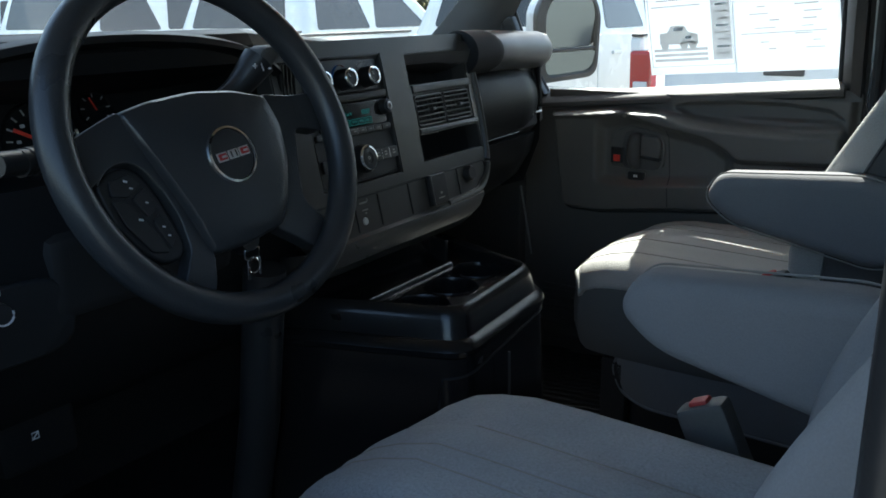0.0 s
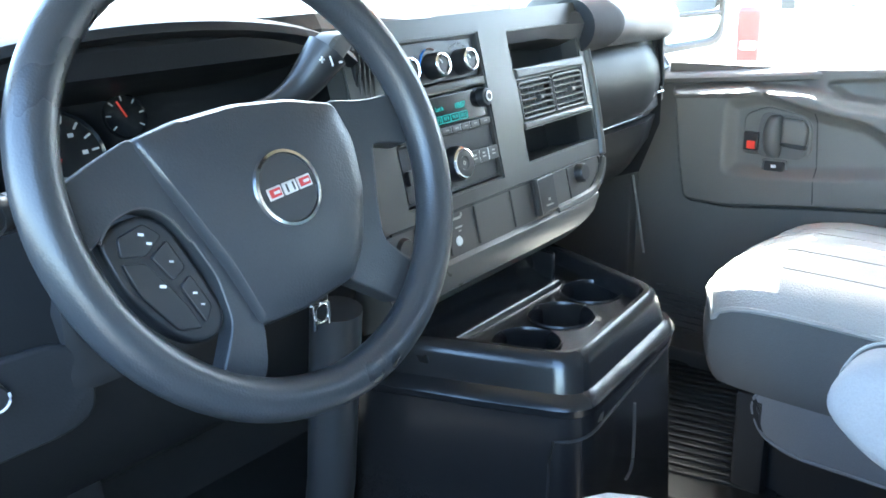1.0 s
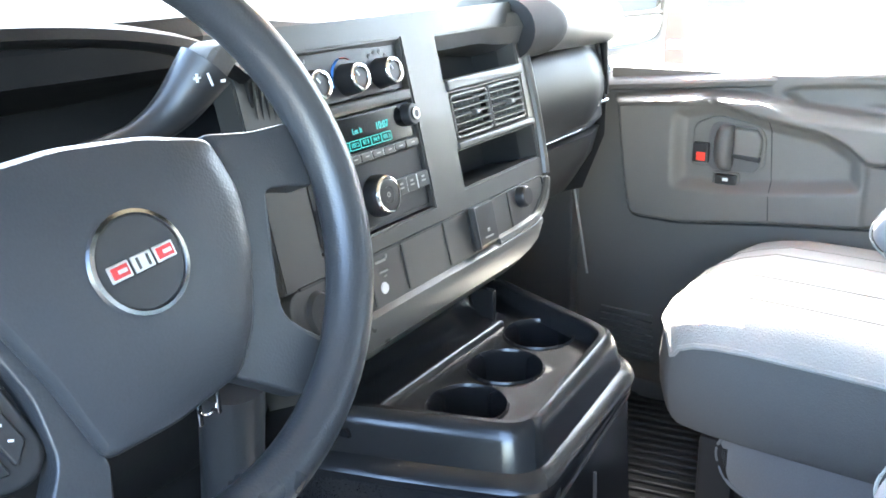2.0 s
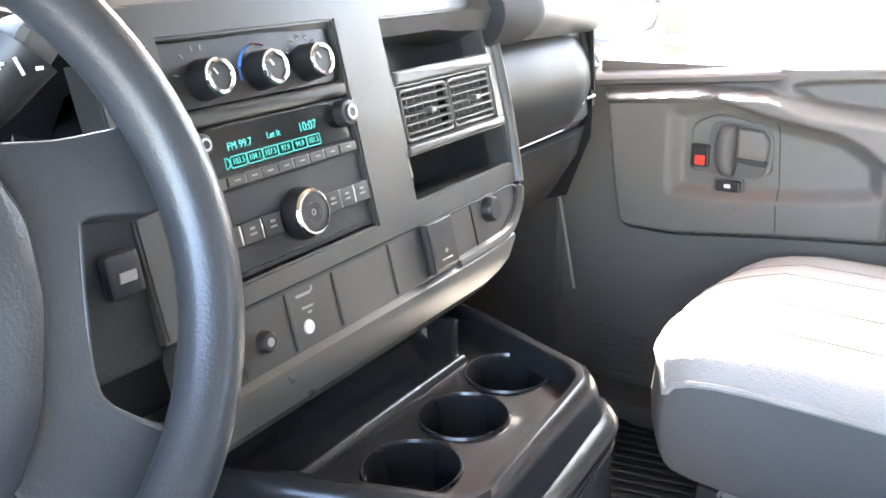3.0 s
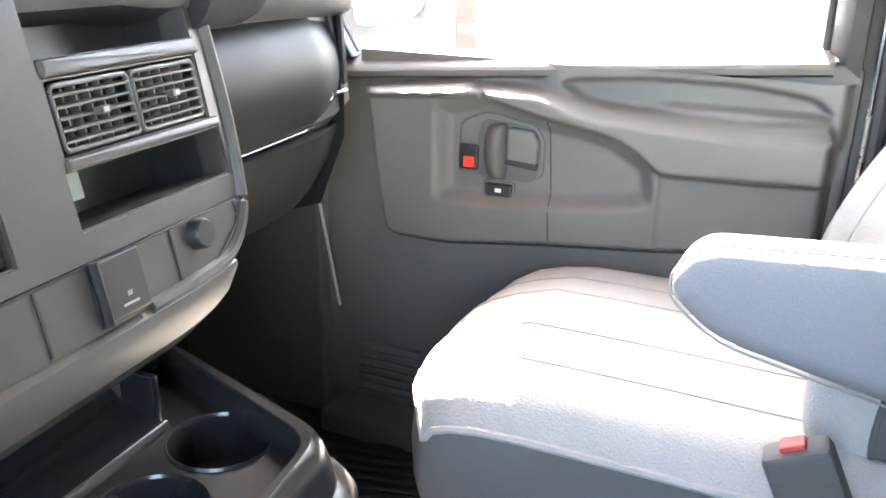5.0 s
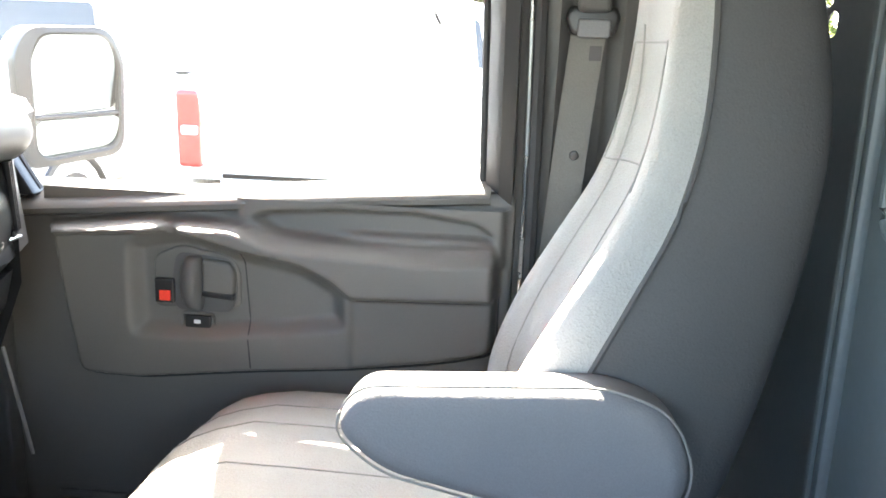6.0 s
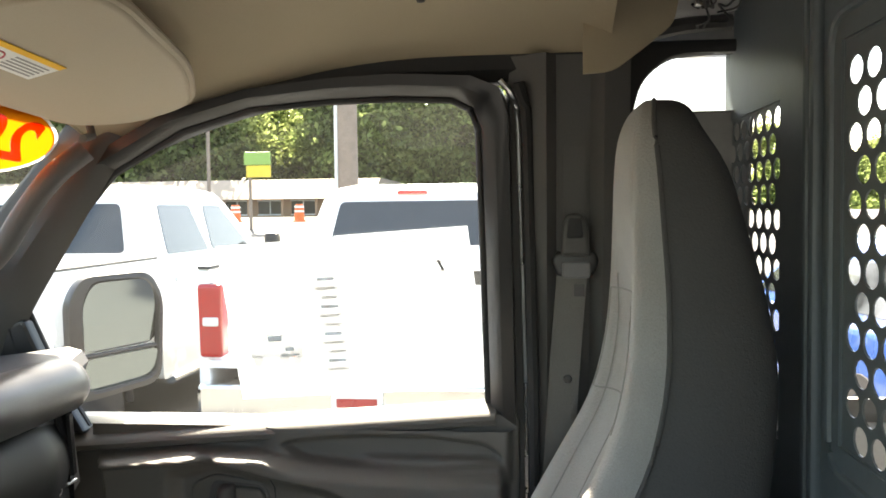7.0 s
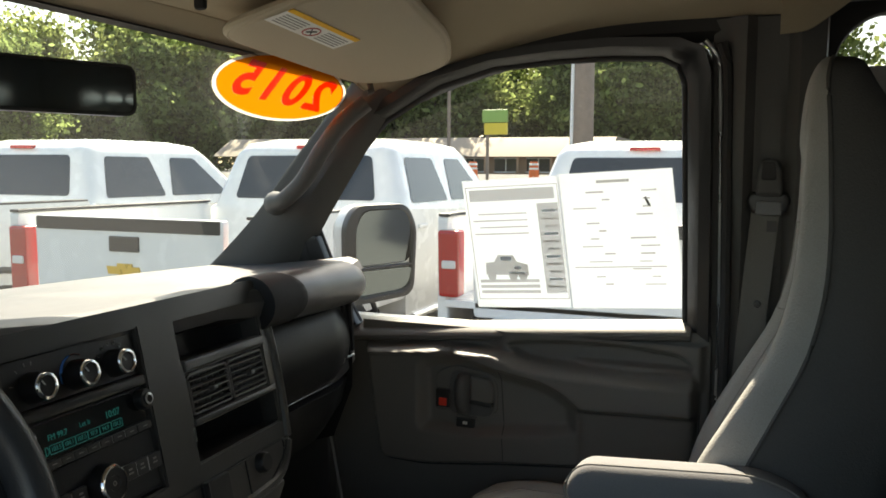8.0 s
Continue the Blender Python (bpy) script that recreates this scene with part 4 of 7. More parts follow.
part("panel_recess", tube([stack_at(a, b, 0.001) for a, b in rounded([(0.144, 1.151), (0.298, 1.153), (0.346, 1.180), (0.350, 1.2025), (0.144, 1.2025)], 0.02)], 0.0014, 6, closed=True), M_GASKET, dash)
part("pull_knob", lathe([(0.0, 0.012), (0.012, 0.012), (0.0145, 0.009), (0.0155, 0.0)], stack_pose(0.2827, 1.1868, 0.0), 18), M_BLACK, dash)

# climate and radio unit set into the stack
part("unit_back", rbox(stack_at(-0.0165, 1.318, -0.026), (0.202, 0.01, 0.196), 0.002, rot=STACK_R), M_BLACK, dash)
climate = part("climate_panel", slab(rounded([(-0.1155, 1.3605), (0.0825, 1.3605), (0.0825, 1.4125), (-0.1155, 1.4125)], 0.003), 0.010, lambda u, v, w: stack_at(u, v, w - 0.018), 0.002), M_BLACK, dash)
part("divider_bar", slab(rounded([(-0.117, 1.3465), (0.084, 1.3465), (0.084, 1.360), (-0.117, 1.360)], 0.003), 0.018, lambda u, v, w: stack_at(u, v, w - 0.018), 0.005, 3), M_FASCIA, dash)
KNOBS = (-0.0768, -0.0152, 0.0440)
for u in KNOBS:
    k = part("climate_knob", lathe([(0.0, 0.0205), (0.0098, 0.0205), (0.0108, 0.0215), (0.0138, 0.0215), (0.0152, 0.0200), (0.0168, 0.0)], stack_pose(u, 1.381, -0.008), 32), M_BLACK, dash)
    part("knob_ring", lathe([(0.0104, 0.0214), (0.0112, 0.0226), (0.0136, 0.0222), (0.0148, 0.0206), (0.0148, 0.0190)], stack_pose(u, 1.381, -0.0078), 32, False), M_CHROME, k, "chrome ring")
    part("pointer", rbox(stack_at(u - 0.004, 1.385, 0.0131), (0.0014, 0.001, 0.006), 0, rot=STACK_R @ Matrix.Rotation(radians(-35), 4, 'Y')), M_WHITEINK, k, smooth=False)
for a in (165, 128, 100, 80):
    b = radians(a)
    part("scale_mark", rbox(stack_at(KNOBS[0] + 0.026 * math.cos(b), 1.381 + 0.025 * math.sin(b), -0.0078), (0.0010, 0.0008, 0.0042), 0, rot=STACK_R @ Matrix.Rotation(radians(90 - a), 4, 'Y')), M_GREYINK, climate, smooth=False)
for k in range(7):
    b = radians(195 - 24 * k)
    ring_ = [stack_at(KNOBS[2] + 0.0245 * math.cos(b) + 0.0021 * math.cos(q * 0.9), 1.381 + 0.0235 * math.sin(b) + 0.0021 * math.sin(q * 0.9), -0.0077) for q in range(7)]
    part("mode_mark", tube(ring_, 0.0005, 4), M_GREYINK, climate, smooth=False)
for c0, c1, m in ((104, 196, M_BLUEINK), (62, 102, M_REDLOGO)):
    arc = [stack_at(KNOBS[1] + 0.0225 * math.cos(radians(a)), 1.381 + 0.0225 * math.sin(radians(a)), -0.0077) for a in range(c0, c1, 6)]
    part("temperature_arc", tube(arc, [0.0022 if m is M_BLUEINK else 0.0015] * len(arc), 6, flat=0.25), m, climate, "blue arc" if m is M_BLUEINK else "red arc")
radio = part("radio_face", slab(rounded([(-0.1165, 1.224), (0.0835, 1.224), (0.0835, 1.3455), (-0.1165, 1.3455)], 0.004), 0.012, lambda u, v, w: stack_at(u, v, w - 0.018), 0.002), M_DASH, dash)
part("lower_plate", tube([stack_at(a, b, -0.0058) for a, b in rounded([(-0.111, 1.2285), (0.081, 1.2285), (0.081, 1.294), (-0.111, 1.294)], 0.003, 3)], 0.0008, 6, closed=True), M_GASKET, radio)
part("display", slab(rounded([(-0.0955, 1.3075), (0.0755, 1.3075), (0.0755, 1.316), (0.0560, 1.3435), (-0.0955, 1.3435)], 0.003), 0.002, lambda u, v, w: stack_at(u, v, w - 0.006), 0.0005), M_SCREEN, radio, "glossy black display")
words("display_text", "FM 99.7", 0.0092, stack_pose(-0.0605, 1.3272, -0.0035), M_TEAL, radio, 0.0002, 0.92)
words("display_text", "10:07", 0.0112, stack_pose(0.0222, 1.3280, -0.0035), M_TEAL, radio, 0.0002, 0.95)
words("display_text", "Let It", 0.0080, stack_pose(-0.0210, 1.3285, -0.0035), M_TEAL, radio, 0.0002, 0.95)
for i, ch in enumerate(("103.5", "104.1", "107.5", "97.9", "94.9", "101.5")):
    u = -0.0655 + 0.0183 * i
    part("preset_field", tube([stack_at(a, b, -0.0034) for a, b in rounded([(u - 0.0088, 1.3105), (u + 0.0088, 1.3105), (u + 0.0088, 1.3195), (u - 0.0088, 1.3195)], 0.0015, 3)], 0.00045, 4, closed=True), M_TEAL, radio)
    words("preset_text", ch, 0.0070, stack_pose(u, 1.3150, -0.0034), M_TEAL, radio, 0.0002, 0.90)
part("band_field", tube([stack_at(-0.0800 + 0.0045 * math.cos(a), 1.3150 + 0.0045 * math.sin(a), -0.0034) for a in [-1.57 + 0.314 * k for k in range(11)]], 0.0005, 4, closed=True), M_TEAL, radio)
for u, v, r in ((-0.1050, 1.3335, 0.0095), (0.0717, 1.3310, 0.0125)):
    k = part("round_knob", lathe([(0.0, 0.015), (r * 0.55, 0.015), (r * 0.6, 0.0135), (r * 0.9, 0.013), (r, 0.010), (r, 0.0)], stack_pose(u, v, -0.006), 22), M_BLACK, radio)
    part("knob_cap", lathe([(r * 0.36, 0.0157), (r * 0.50, 0.0156), (r * 0.56, 0.0150), (r * 0.50, 0.0140)], stack_pose(u, v, -0.0055), 20, False), M_SATIN, k, "bright ring")
for u, w_ in ((-0.0975, 0.0225), (-0.0750, 0.0190), (-0.0560, 0.0170), (-0.0375, 0.0180), (-0.0180, 0.0185), (0.0020, 0.0190), (0.0225, 0.0190), (0.0430, 0.0195), (0.0665, 0.0240)):
    b = part("radio_button", rbox(stack_at(u, 1.3008, -0.003), (w_, 0.006, 0.0085), 0.0012, rot=STACK_R), M_FASCIA, radio)
    part("button_mark", rbox(stack_at(u, 1.3010, 0.0003), (0.006, 0.0006, 0.0012), 0, rot=STACK_R), M_GREYINK, b, smooth=False)
    if -0.08 < u < 0.03:
        part("button_gap", rbox(stack_at(u + w_ / 2 + 0.0006, 1.3008, -0.003), (0.0012, 0.004, 0.0080), 0.0003, rot=STACK_R), M_SATIN, b, smooth=False)
for group_ in ((-0.0965, -0.0728, -0.0490), (0.0290, 0.0490, 0.0712)):
    for n_, u in enumerate(group_):
        b = part("radio_button", rbox(stack_at(u, 1.2580, -0.003), (0.0215, 0.006, 0.0185), 0.0015, rot=STACK_R), M_BLACK, radio)
        if n_ or u > 0:
            part("button_mark", join(rbox(stack_at(u, 1.2610, 0.0003), (0.0055, 0.0006, 0.0022), 0, rot=STACK_R), rbox(stack_at(u, 1.2565, 0.0003), (0.0075, 0.0006, 0.0018), 0, rot=STACK_R)), M_GREYINK, b, smooth=False)
        else:
            part("button_mark", tube([stack_at(u + 0.0024 * math.cos(q), 1.2580 + 0.0024 * math.sin(q), 0.0003) for q in [0.63 * k for k in range(10)]], 0.0005, 4, closed=True), M_GREYINK, b, smooth=False)
        if n_ < 2:
            part("button_gap", rbox(stack_at(u + 0.0112, 1.2580, -0.002), (0.0018, 0.004, 0.0165), 0.0004, rot=STACK_R), M_SATIN, b, smooth=False)
big = part("tuning_knob", lathe([(0.0, 0.0160), (0.0080, 0.0162), (0.0092, 0.0176), (0.0165, 0.0178), (0.0200, 0.0165), (0.0222, 0.0125), (0.0232, 0.0)], stack_pose(-0.0098, 1.2575, -0.006), 36), M_BLACK, radio)
part("knob_ring", lathe([(0.0172, 0.0182), (0.0192, 0.0180), (0.0208, 0.0162), (0.0206, 0.0146), (0.0170, 0.0165)], stack_pose(-0.0098, 1.2575, -0.0057), 36, False), M_CHROME, big, "chrome ring")
part("power_mark", lathe([(0.0018, 0.0), (0.0030, 0.0006), (0.0018, 0.0008)], stack_pose(-0.0098, 1.2575, 0.0102), 14, False), M_GREYINK, big)

# cubby, centre vent, open bin
def niche(u0, u1, v0, v1, depth, name, mat):
    bm = slab([(u0 - 0.003, v0 - 0.003), (u1 + 0.003, v0 - 0.003), (u1 + 0.003, v1 + 0.003), (u0 - 0.003, v1 + 0.003)], -depth, lambda u, v, w: stack_at(u, v, w - 0.004))
    far = max(bm.faces, key=lambda f: -f.calc_center_median().y)
    bmesh.ops.delete(bm, geom=[far], context='FACES')
    return part(name, bm, mat, dash, smooth=False)


niche(0.1545, 0.3435, 1.3585, 1.410, 0.07, "cubby", M_BLACK)
niche(0.1545, 0.354, 1.2285, 1.2725, 0.09, "open_bin", M_BLACK)
niche(0.1585, 0.3435, 1.284, 1.342, 0.05, "vent_duct", M_MATTE)
part("bin_tab", rbox(stack_at(0.176, 1.2585, -0.030), (0.036, 0.002, 0.024), 0.001, rot=STACK_R), M_GREYBLUE, dash, "pale grey plate in the bin")
part("stack_rib", slab(rounded([(0.156, 1.3435), (0.350, 1.3435), (0.348, 1.3580), (0.156, 1.3580)], 0.002), 0.010, lambda u, v, w: stack_at(u, v, w - 0.006), 0.004), M_FASCIA, dash)
part("stack_rib", slab(rounded([(0.156, 1.2735), (0.356, 1.2735), (0.356, 1.2835), (0.156, 1.2835)], 0.002), 0.010, lambda u, v, w: stack_at(u, v, w - 0.006), 0.004), M_FASCIA, dash)
for u0, u1 in ((0.1625, 0.2490), (0.2545, 0.3405)):
    v = part("vent", tube([stack_at(a, b, -0.003) for a, b in rounded([(u0, 1.288), (u1, 1.288), (u1, 1.338), (u0, 1.338)], 0.006)], 0.0024, 8, closed=True), M_FASCIA, dash)
    for i in range(5):
        part("slat", rbox(stack_at((u0 + u1) / 2, 1.2955 + 0.0088 * i, -0.003), (u1 - u0, 0.007, 0.0026), 0.0010, rot=STACK_R @ Matrix.Rotation(radians(14), 4, 'X')), M_FASCIA, v)
    for i in range(5):
        part("vane", rbox(stack_at(u0 + (u1 - u0) * (i + 1) / 6, 1.313, -0.010), (0.0020, 0.008, 0.048), 0.0005, rot=STACK_R @ Matrix.Rotation(radians(20), 4, 'Z')), M_FASCIA, v)
    part("tab", rbox(stack_at((u0 + u1) / 2, 1.3132, 0.003), (0.010, 0.009, 0.0065), 0.001, rot=STACK_R), M_DARKGREY, v)
    part("tab_face", rbox(stack_at((u0 + u1) / 2, 1.3132, 0.0078), (0.006, 0.001, 0.004), 0.0004, rot=STACK_R), M_GREYINK, v)

# glovebox and passenger side
def glove_at(u, v, w):
    k = 0.30 * max(0.0, u - 0.58)
    return Vector((u, 0.913 + k - w + 0.018 * ((v - 1.29) / 0.07) ** 2, v))


rings = []
for j in range(13):
    v = 1.220 + 0.143 * j / 12
    rings.append([glove_at(0.379 - 0.010 * j / 12 + (0.644 + 0.012 * (1 - j / 12) - 0.369) * i / 16, v + 0.010 * (i / 16) * (1 - j / 12), 0.012 * math.sin(math.pi * min(1, (j + 0.6) / 12.6)) ** 0.5) for i in range(17)])
gb = part("glovebox_door", loft(rings, closed=False), M_DASHSHADE, dash, "charcoal glovebox door")
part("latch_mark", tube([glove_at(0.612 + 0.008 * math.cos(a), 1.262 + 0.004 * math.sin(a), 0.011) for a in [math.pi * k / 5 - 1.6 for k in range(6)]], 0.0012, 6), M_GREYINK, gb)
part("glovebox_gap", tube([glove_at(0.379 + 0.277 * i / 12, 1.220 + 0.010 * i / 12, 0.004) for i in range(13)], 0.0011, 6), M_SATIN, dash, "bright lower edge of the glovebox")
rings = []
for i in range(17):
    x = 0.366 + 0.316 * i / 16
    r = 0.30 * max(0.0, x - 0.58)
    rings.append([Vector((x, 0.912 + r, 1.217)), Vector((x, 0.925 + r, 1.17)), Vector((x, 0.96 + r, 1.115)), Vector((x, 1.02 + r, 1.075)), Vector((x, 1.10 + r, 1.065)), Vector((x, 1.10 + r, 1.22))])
part("knee_panel", loft(rings), M_DASHSHADE, dash)
sv = part("side_vent", slab(rounded([(0.648, 1.262), (0.672, 1.268), (0.664, 1.366), (0.640, 1.364)], 0.005), 0.012, lambda u, v, w: glove_at(u, v, w + 0.004), 0.003), M_MATTE, dash)
for i in range(3):
    part("slat", rbox(glove_at(0.652 + 0.006 * i - 0.002, 1.316, 0.016), (0.002, 0.006, 0.088), 0.0006, rot=Matrix.Rotation(radians(-5), 4, 'Y')), M_BLACK, sv)
part("vent_tip", rbox(glove_at(0.655, 1.262, 0.014), (0.028, 0.006, 0.005), 0.002), M_SATIN, sv, "bright vent tip")
rings = []
for i in range(9):
    t = i / 8
    x, y = 0.668 + 0.15 * t, 0.928 + 0.16 * t
    rings.append([Vector((x, y, 1.40)), Vector((x - 0.004, y - 0.004, 1.30)), Vector((x, y, 1.20)), Vector((x, y + 0.04, 1.10)), Vector((x, y + 0.10, 1.08)), Vector((x, y + 0.10, 1.40))])
part("end_cap", loft(rings), M_DASHSHADE, dash)

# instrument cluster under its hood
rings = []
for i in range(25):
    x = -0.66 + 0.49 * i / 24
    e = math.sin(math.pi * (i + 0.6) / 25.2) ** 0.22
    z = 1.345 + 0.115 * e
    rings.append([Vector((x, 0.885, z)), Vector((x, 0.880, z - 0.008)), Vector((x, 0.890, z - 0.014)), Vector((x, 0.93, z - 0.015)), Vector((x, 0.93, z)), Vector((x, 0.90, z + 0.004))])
part("cluster_hood", loft(rings), M_DASHSHADE, dash)
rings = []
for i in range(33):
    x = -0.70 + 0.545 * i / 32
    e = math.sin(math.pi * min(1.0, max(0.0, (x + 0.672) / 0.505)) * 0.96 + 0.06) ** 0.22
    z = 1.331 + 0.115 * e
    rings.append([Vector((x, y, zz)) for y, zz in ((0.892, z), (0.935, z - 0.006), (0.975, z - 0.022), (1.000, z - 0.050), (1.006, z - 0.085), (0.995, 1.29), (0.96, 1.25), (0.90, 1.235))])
# The shade inside the recess is put into its darkened plastic.
part("cluster_recess", loft(rings, closed=False), M_DASHSHADE, dash, "smooth instrument recess with its shade in the colour", smooth=2)
for u, v, r, turn in ((-0.472, 1.337, 0.046, 0), (-0.397, 1.368, 0.021, 40), (-0.58, 1.337, 0.046, 0)):
    mz = frame_axes((u, 0.982, v), (1, 0, 0), (0, 0.31, 0.95))
    g = part("gauge", lathe([(0.0, 0.0), (r, 0.0), (r * 1.05, 0.003), (r * 1.08, 0.0), (r * 1.05, -0.004)], mz, 32, False), M_SCREEN, dash)
    n_t = 13 if r > 0.03 else 7
    for a in range(n_t):
        b = radians(215 - 250 * a / (n_t - 1))
        k = 0.0050 if r > 0.03 else 0.0034
        part("tick", rbox(Vector(), (k * 1.5, k * 0.42, 0.0006), 0, rot=mz @ Matrix.Translation((r * 0.86 * math.cos(b), r * 0.86 * math.sin(b), 0.0012)) @ Matrix.Rotation(b, 4, 'Z')), M_GREYINK, g, smooth=False)
        if r > 0.03 and a % 2 == 0:
            part("numeral_bar", rbox(Vector(), (k * 1.1, k * 0.8, 0.0006), 0, rot=mz @ Matrix.Translation((r * 0.62 * math.cos(b), r * 0.62 * math.sin(b), 0.0012))), M_GREYINK, g, smooth=False)
    b = radians(150 - turn)
    part("needle", rbox(Vector(), (r * 0.85, r * 0.10, 0.0008), 0, rot=mz @ Matrix.Translation((r * 0.36 * math.cos(b), r * 0.36 * math.sin(b), 0.002)) @ Matrix.Rotation(b, 4, 'Z')), M_RED, g, "red needle", smooth=False)
# driver vent between cluster and stack
sv = part("driver_vent", slab(rounded([(-0.162, 1.335), (-0.128, 1.335), (-0.132, 1.414), (-0.166, 1.414)], 0.005), 0.010, lambda u, v, w: Vector((u, 0.905 - w + 0.25 * (u + 0.15), v)), 0.003), M_MATTE, dash)
for i in range(4):
    part("slat", rbox((-0.158 + 0.0075 * i, 0.893, 1.375), (0.002, 0.006, 0.072), 0.0006), M_FASCIA, sv)
# panels left of the stack and below the cluster
part("key_panel", rbox((-0.235, 0.887, 1.255), (0.125, 0.03, 0.14), 0.008, rot=Matrix.Rotation(radians(-8), 4, 'X')), M_DASH, dash)
ks = part("square_switch", rbox((-0.198, 0.867, 1.262), (0.030, 0.012, 0.034), 0.006, rot=Matrix.Rotation(radians(-8), 4, 'X')), M_BLACK, dash, "black square dash switch")
part("switch_mark", rbox((-0.198, 0.8598, 1.262), (0.014, 0.002, 0.008), 0.001), M_GREYINK, ks)
rings = []
for i in range(25):
    x = -0.82 + 0.66 * i / 24
    rings.append([Vector((x, 0.905, 1.30)), Vector((x, 0.885, 1.26)), Vector((x, 0.875, 1.20)), Vector((x, 0.89, 1.12)), Vector((x, 0.93, 1.03)), Vector((x, 1.0, 0.98)), Vector((x, 1.15, 0.97)), Vector((x, 1.15, 1.30))])
part("knee_bolster", loft(rings), M_DASHSHADE, dash)
part("knee_cover", slab(rounded([(-0.815, 1.114), (-0.552, 1.116), (-0.526, 1.128), (-0.524, 1.172), (-0.545, 1.208), (-0.815, 1.220)], 0.016), 0.010, lambda u, v, w: Vector((u, 0.879 + 1.2 * max(0.0, 1.165 - v) ** 1.5 - w, v)), 0.004, 3), M_DASH, dash, "charcoal lower cover with a rounded end")
part("column_shroud_panel", rbox((-0.42, 0.885, 1.20), (0.26, 0.04, 0.10), 0.02), M_MATTE, dash)
hl = part("lamp_switch", lathe([(0.0, 0.012), (0.009, 0.012), (0.011, 0.010), (0.012, 0.0)], frame_axes((-0.611, 0.870, 1.184), (1, 0, 0), (0, 0.1, 1)), 20), M_BLACK, dash)
part("lamp_mark", tube([(-0.611 + 0.0105 * math.cos(a), 0.8575, 1.184 + 0.0105 * math.sin(a)) for a in [-2.6 + 0.32 * k for k in range(10)]], 0.0012, 6), M_WHITEINK, hl)
part("beam_mark", join(rbox((-0.613, 0.8680, 1.2045), (0.012, 0.002, 0.0016), 0), rbox((-0.612, 0.8680, 1.2065), (0.0016, 0.002, 0.009), 0), rbox((-0.607, 0.8680, 1.2055), (0.0016, 0.002, 0.005), 0)), M_WHITEINK, hl, smooth=False)
hr = part("hood_release", rbox((-0.552, 0.955, 0.99), (0.10, 0.03, 0.07), 0.01), M_DASHSHADE, dash, "black hood release lever")
part("release_mark", tube([(-0.558 + 0.0058 * math.cos(a), 0.9385, 1.000 + 0.0058 * math.sin(a)) for a in [math.pi / 4 + math.pi / 2 * k for k in range(4)] + [math.pi / 4, math.pi * 1.25]], 0.0010, 6), M_WHITEINK, hr, "white printed mark")

# ---- steering wheel ----
TILT_W = radians(21)
wheel = thing("steering_wheel", "dark grey four-spoke steering wheel with badge", "steering wheel", (-0.42, 0.729, 1.35))
WM = frame_axes((-0.42, 0.729, 1.35), (1, 0, 0), (0, math.sin(TILT_W), math.cos(TILT_W)))


TURN_W = radians(6)


def wat(u, v, w=0.0):
    c, s = math.cos(TURN_W), math.sin(TURN_W)
    return WM @ Vector((u * c - v * s, u * s + v * c, w))


R0, r0 = 0.182, 0.0172
bm = loft([[wat((R0 + r0 * math.cos(b)) * math.cos(a), (R0 + r0 * math.cos(b)) * math.sin(a), r0 * 1.05 * math.sin(b)) for b in [2 * math.pi * q / 16 for q in range(16)]] for a in [2 * math.pi * k / 80 for k in range(81)]], True, False)
bmesh.ops.remove_doubles(bm, verts=bm.verts, dist=1e-6)
part("rim", bm, M_RIM, wheel)
pts = rounded([(-0.101, 0.055), (-0.064, 0.059), (-0.012, 0.058), (0.043, 0.049), (0.092, 0.034), (0.097, -0.002), (0.086, -0.042), (0.061, -0.087), (0.037, -0.110), (-0.017, -0.114), (-0.062, -0.110), (-0.071, -0.059), (-0.089, 0.007)], 0.008, 4)


def hub_at(u, v, w):
    return wat(u, v, w - 0.022 + 0.008 * (1 - (u / 0.1) ** 2) + 0.005 * (1 - ((v + 0.02) / 0.09) ** 2))


bm = bmesh.new()
rings = []
for k, w in ((1.0, -0.012), (1.0, 0.010), (0.985, 0.0155), (0.95, 0.0185), (0.80, 0.0195), (0.5, 0.020), (0.25, 0.020), (0.02, 0.020)):
    rings.append([hub_at(u * k, v * k - 0.025 * (1 - k), w) for u, v in pts])
part("hub_pad", loft(rings), M_RIM, wheel)
badge = part("badge", lathe([(0.0, 0.002), (0.027, 0.002), (0.029, 0.0)], frame_axes(hub_at(0.0, -0.019, 0.0200), WM.to_3x3() @ Vector((1, 0.105, 0)), WM.to_3x3() @ Vector((-0.105, 1, 0))), 32), M_BLACK, wheel, "round black badge")
part("badge_ring", lathe([(0.0275, 0.0), (0.0285, 0.0035), (0.0310, 0.0030), (0.0318, 0.0)], frame_axes(hub_at(0.0, -0.019, 0.0200), (1, 0, 0), WM.to_3x3() @ Vector((0, 1, 0))), 36, False), M_CHROME, badge, "chrome ring")
EMB_R = WM.to_3x3().to_4x4() @ Matrix.Rotation(TURN_W, 4, 'Z') @ Matrix.Rotation(radians(-90), 4, 'X')
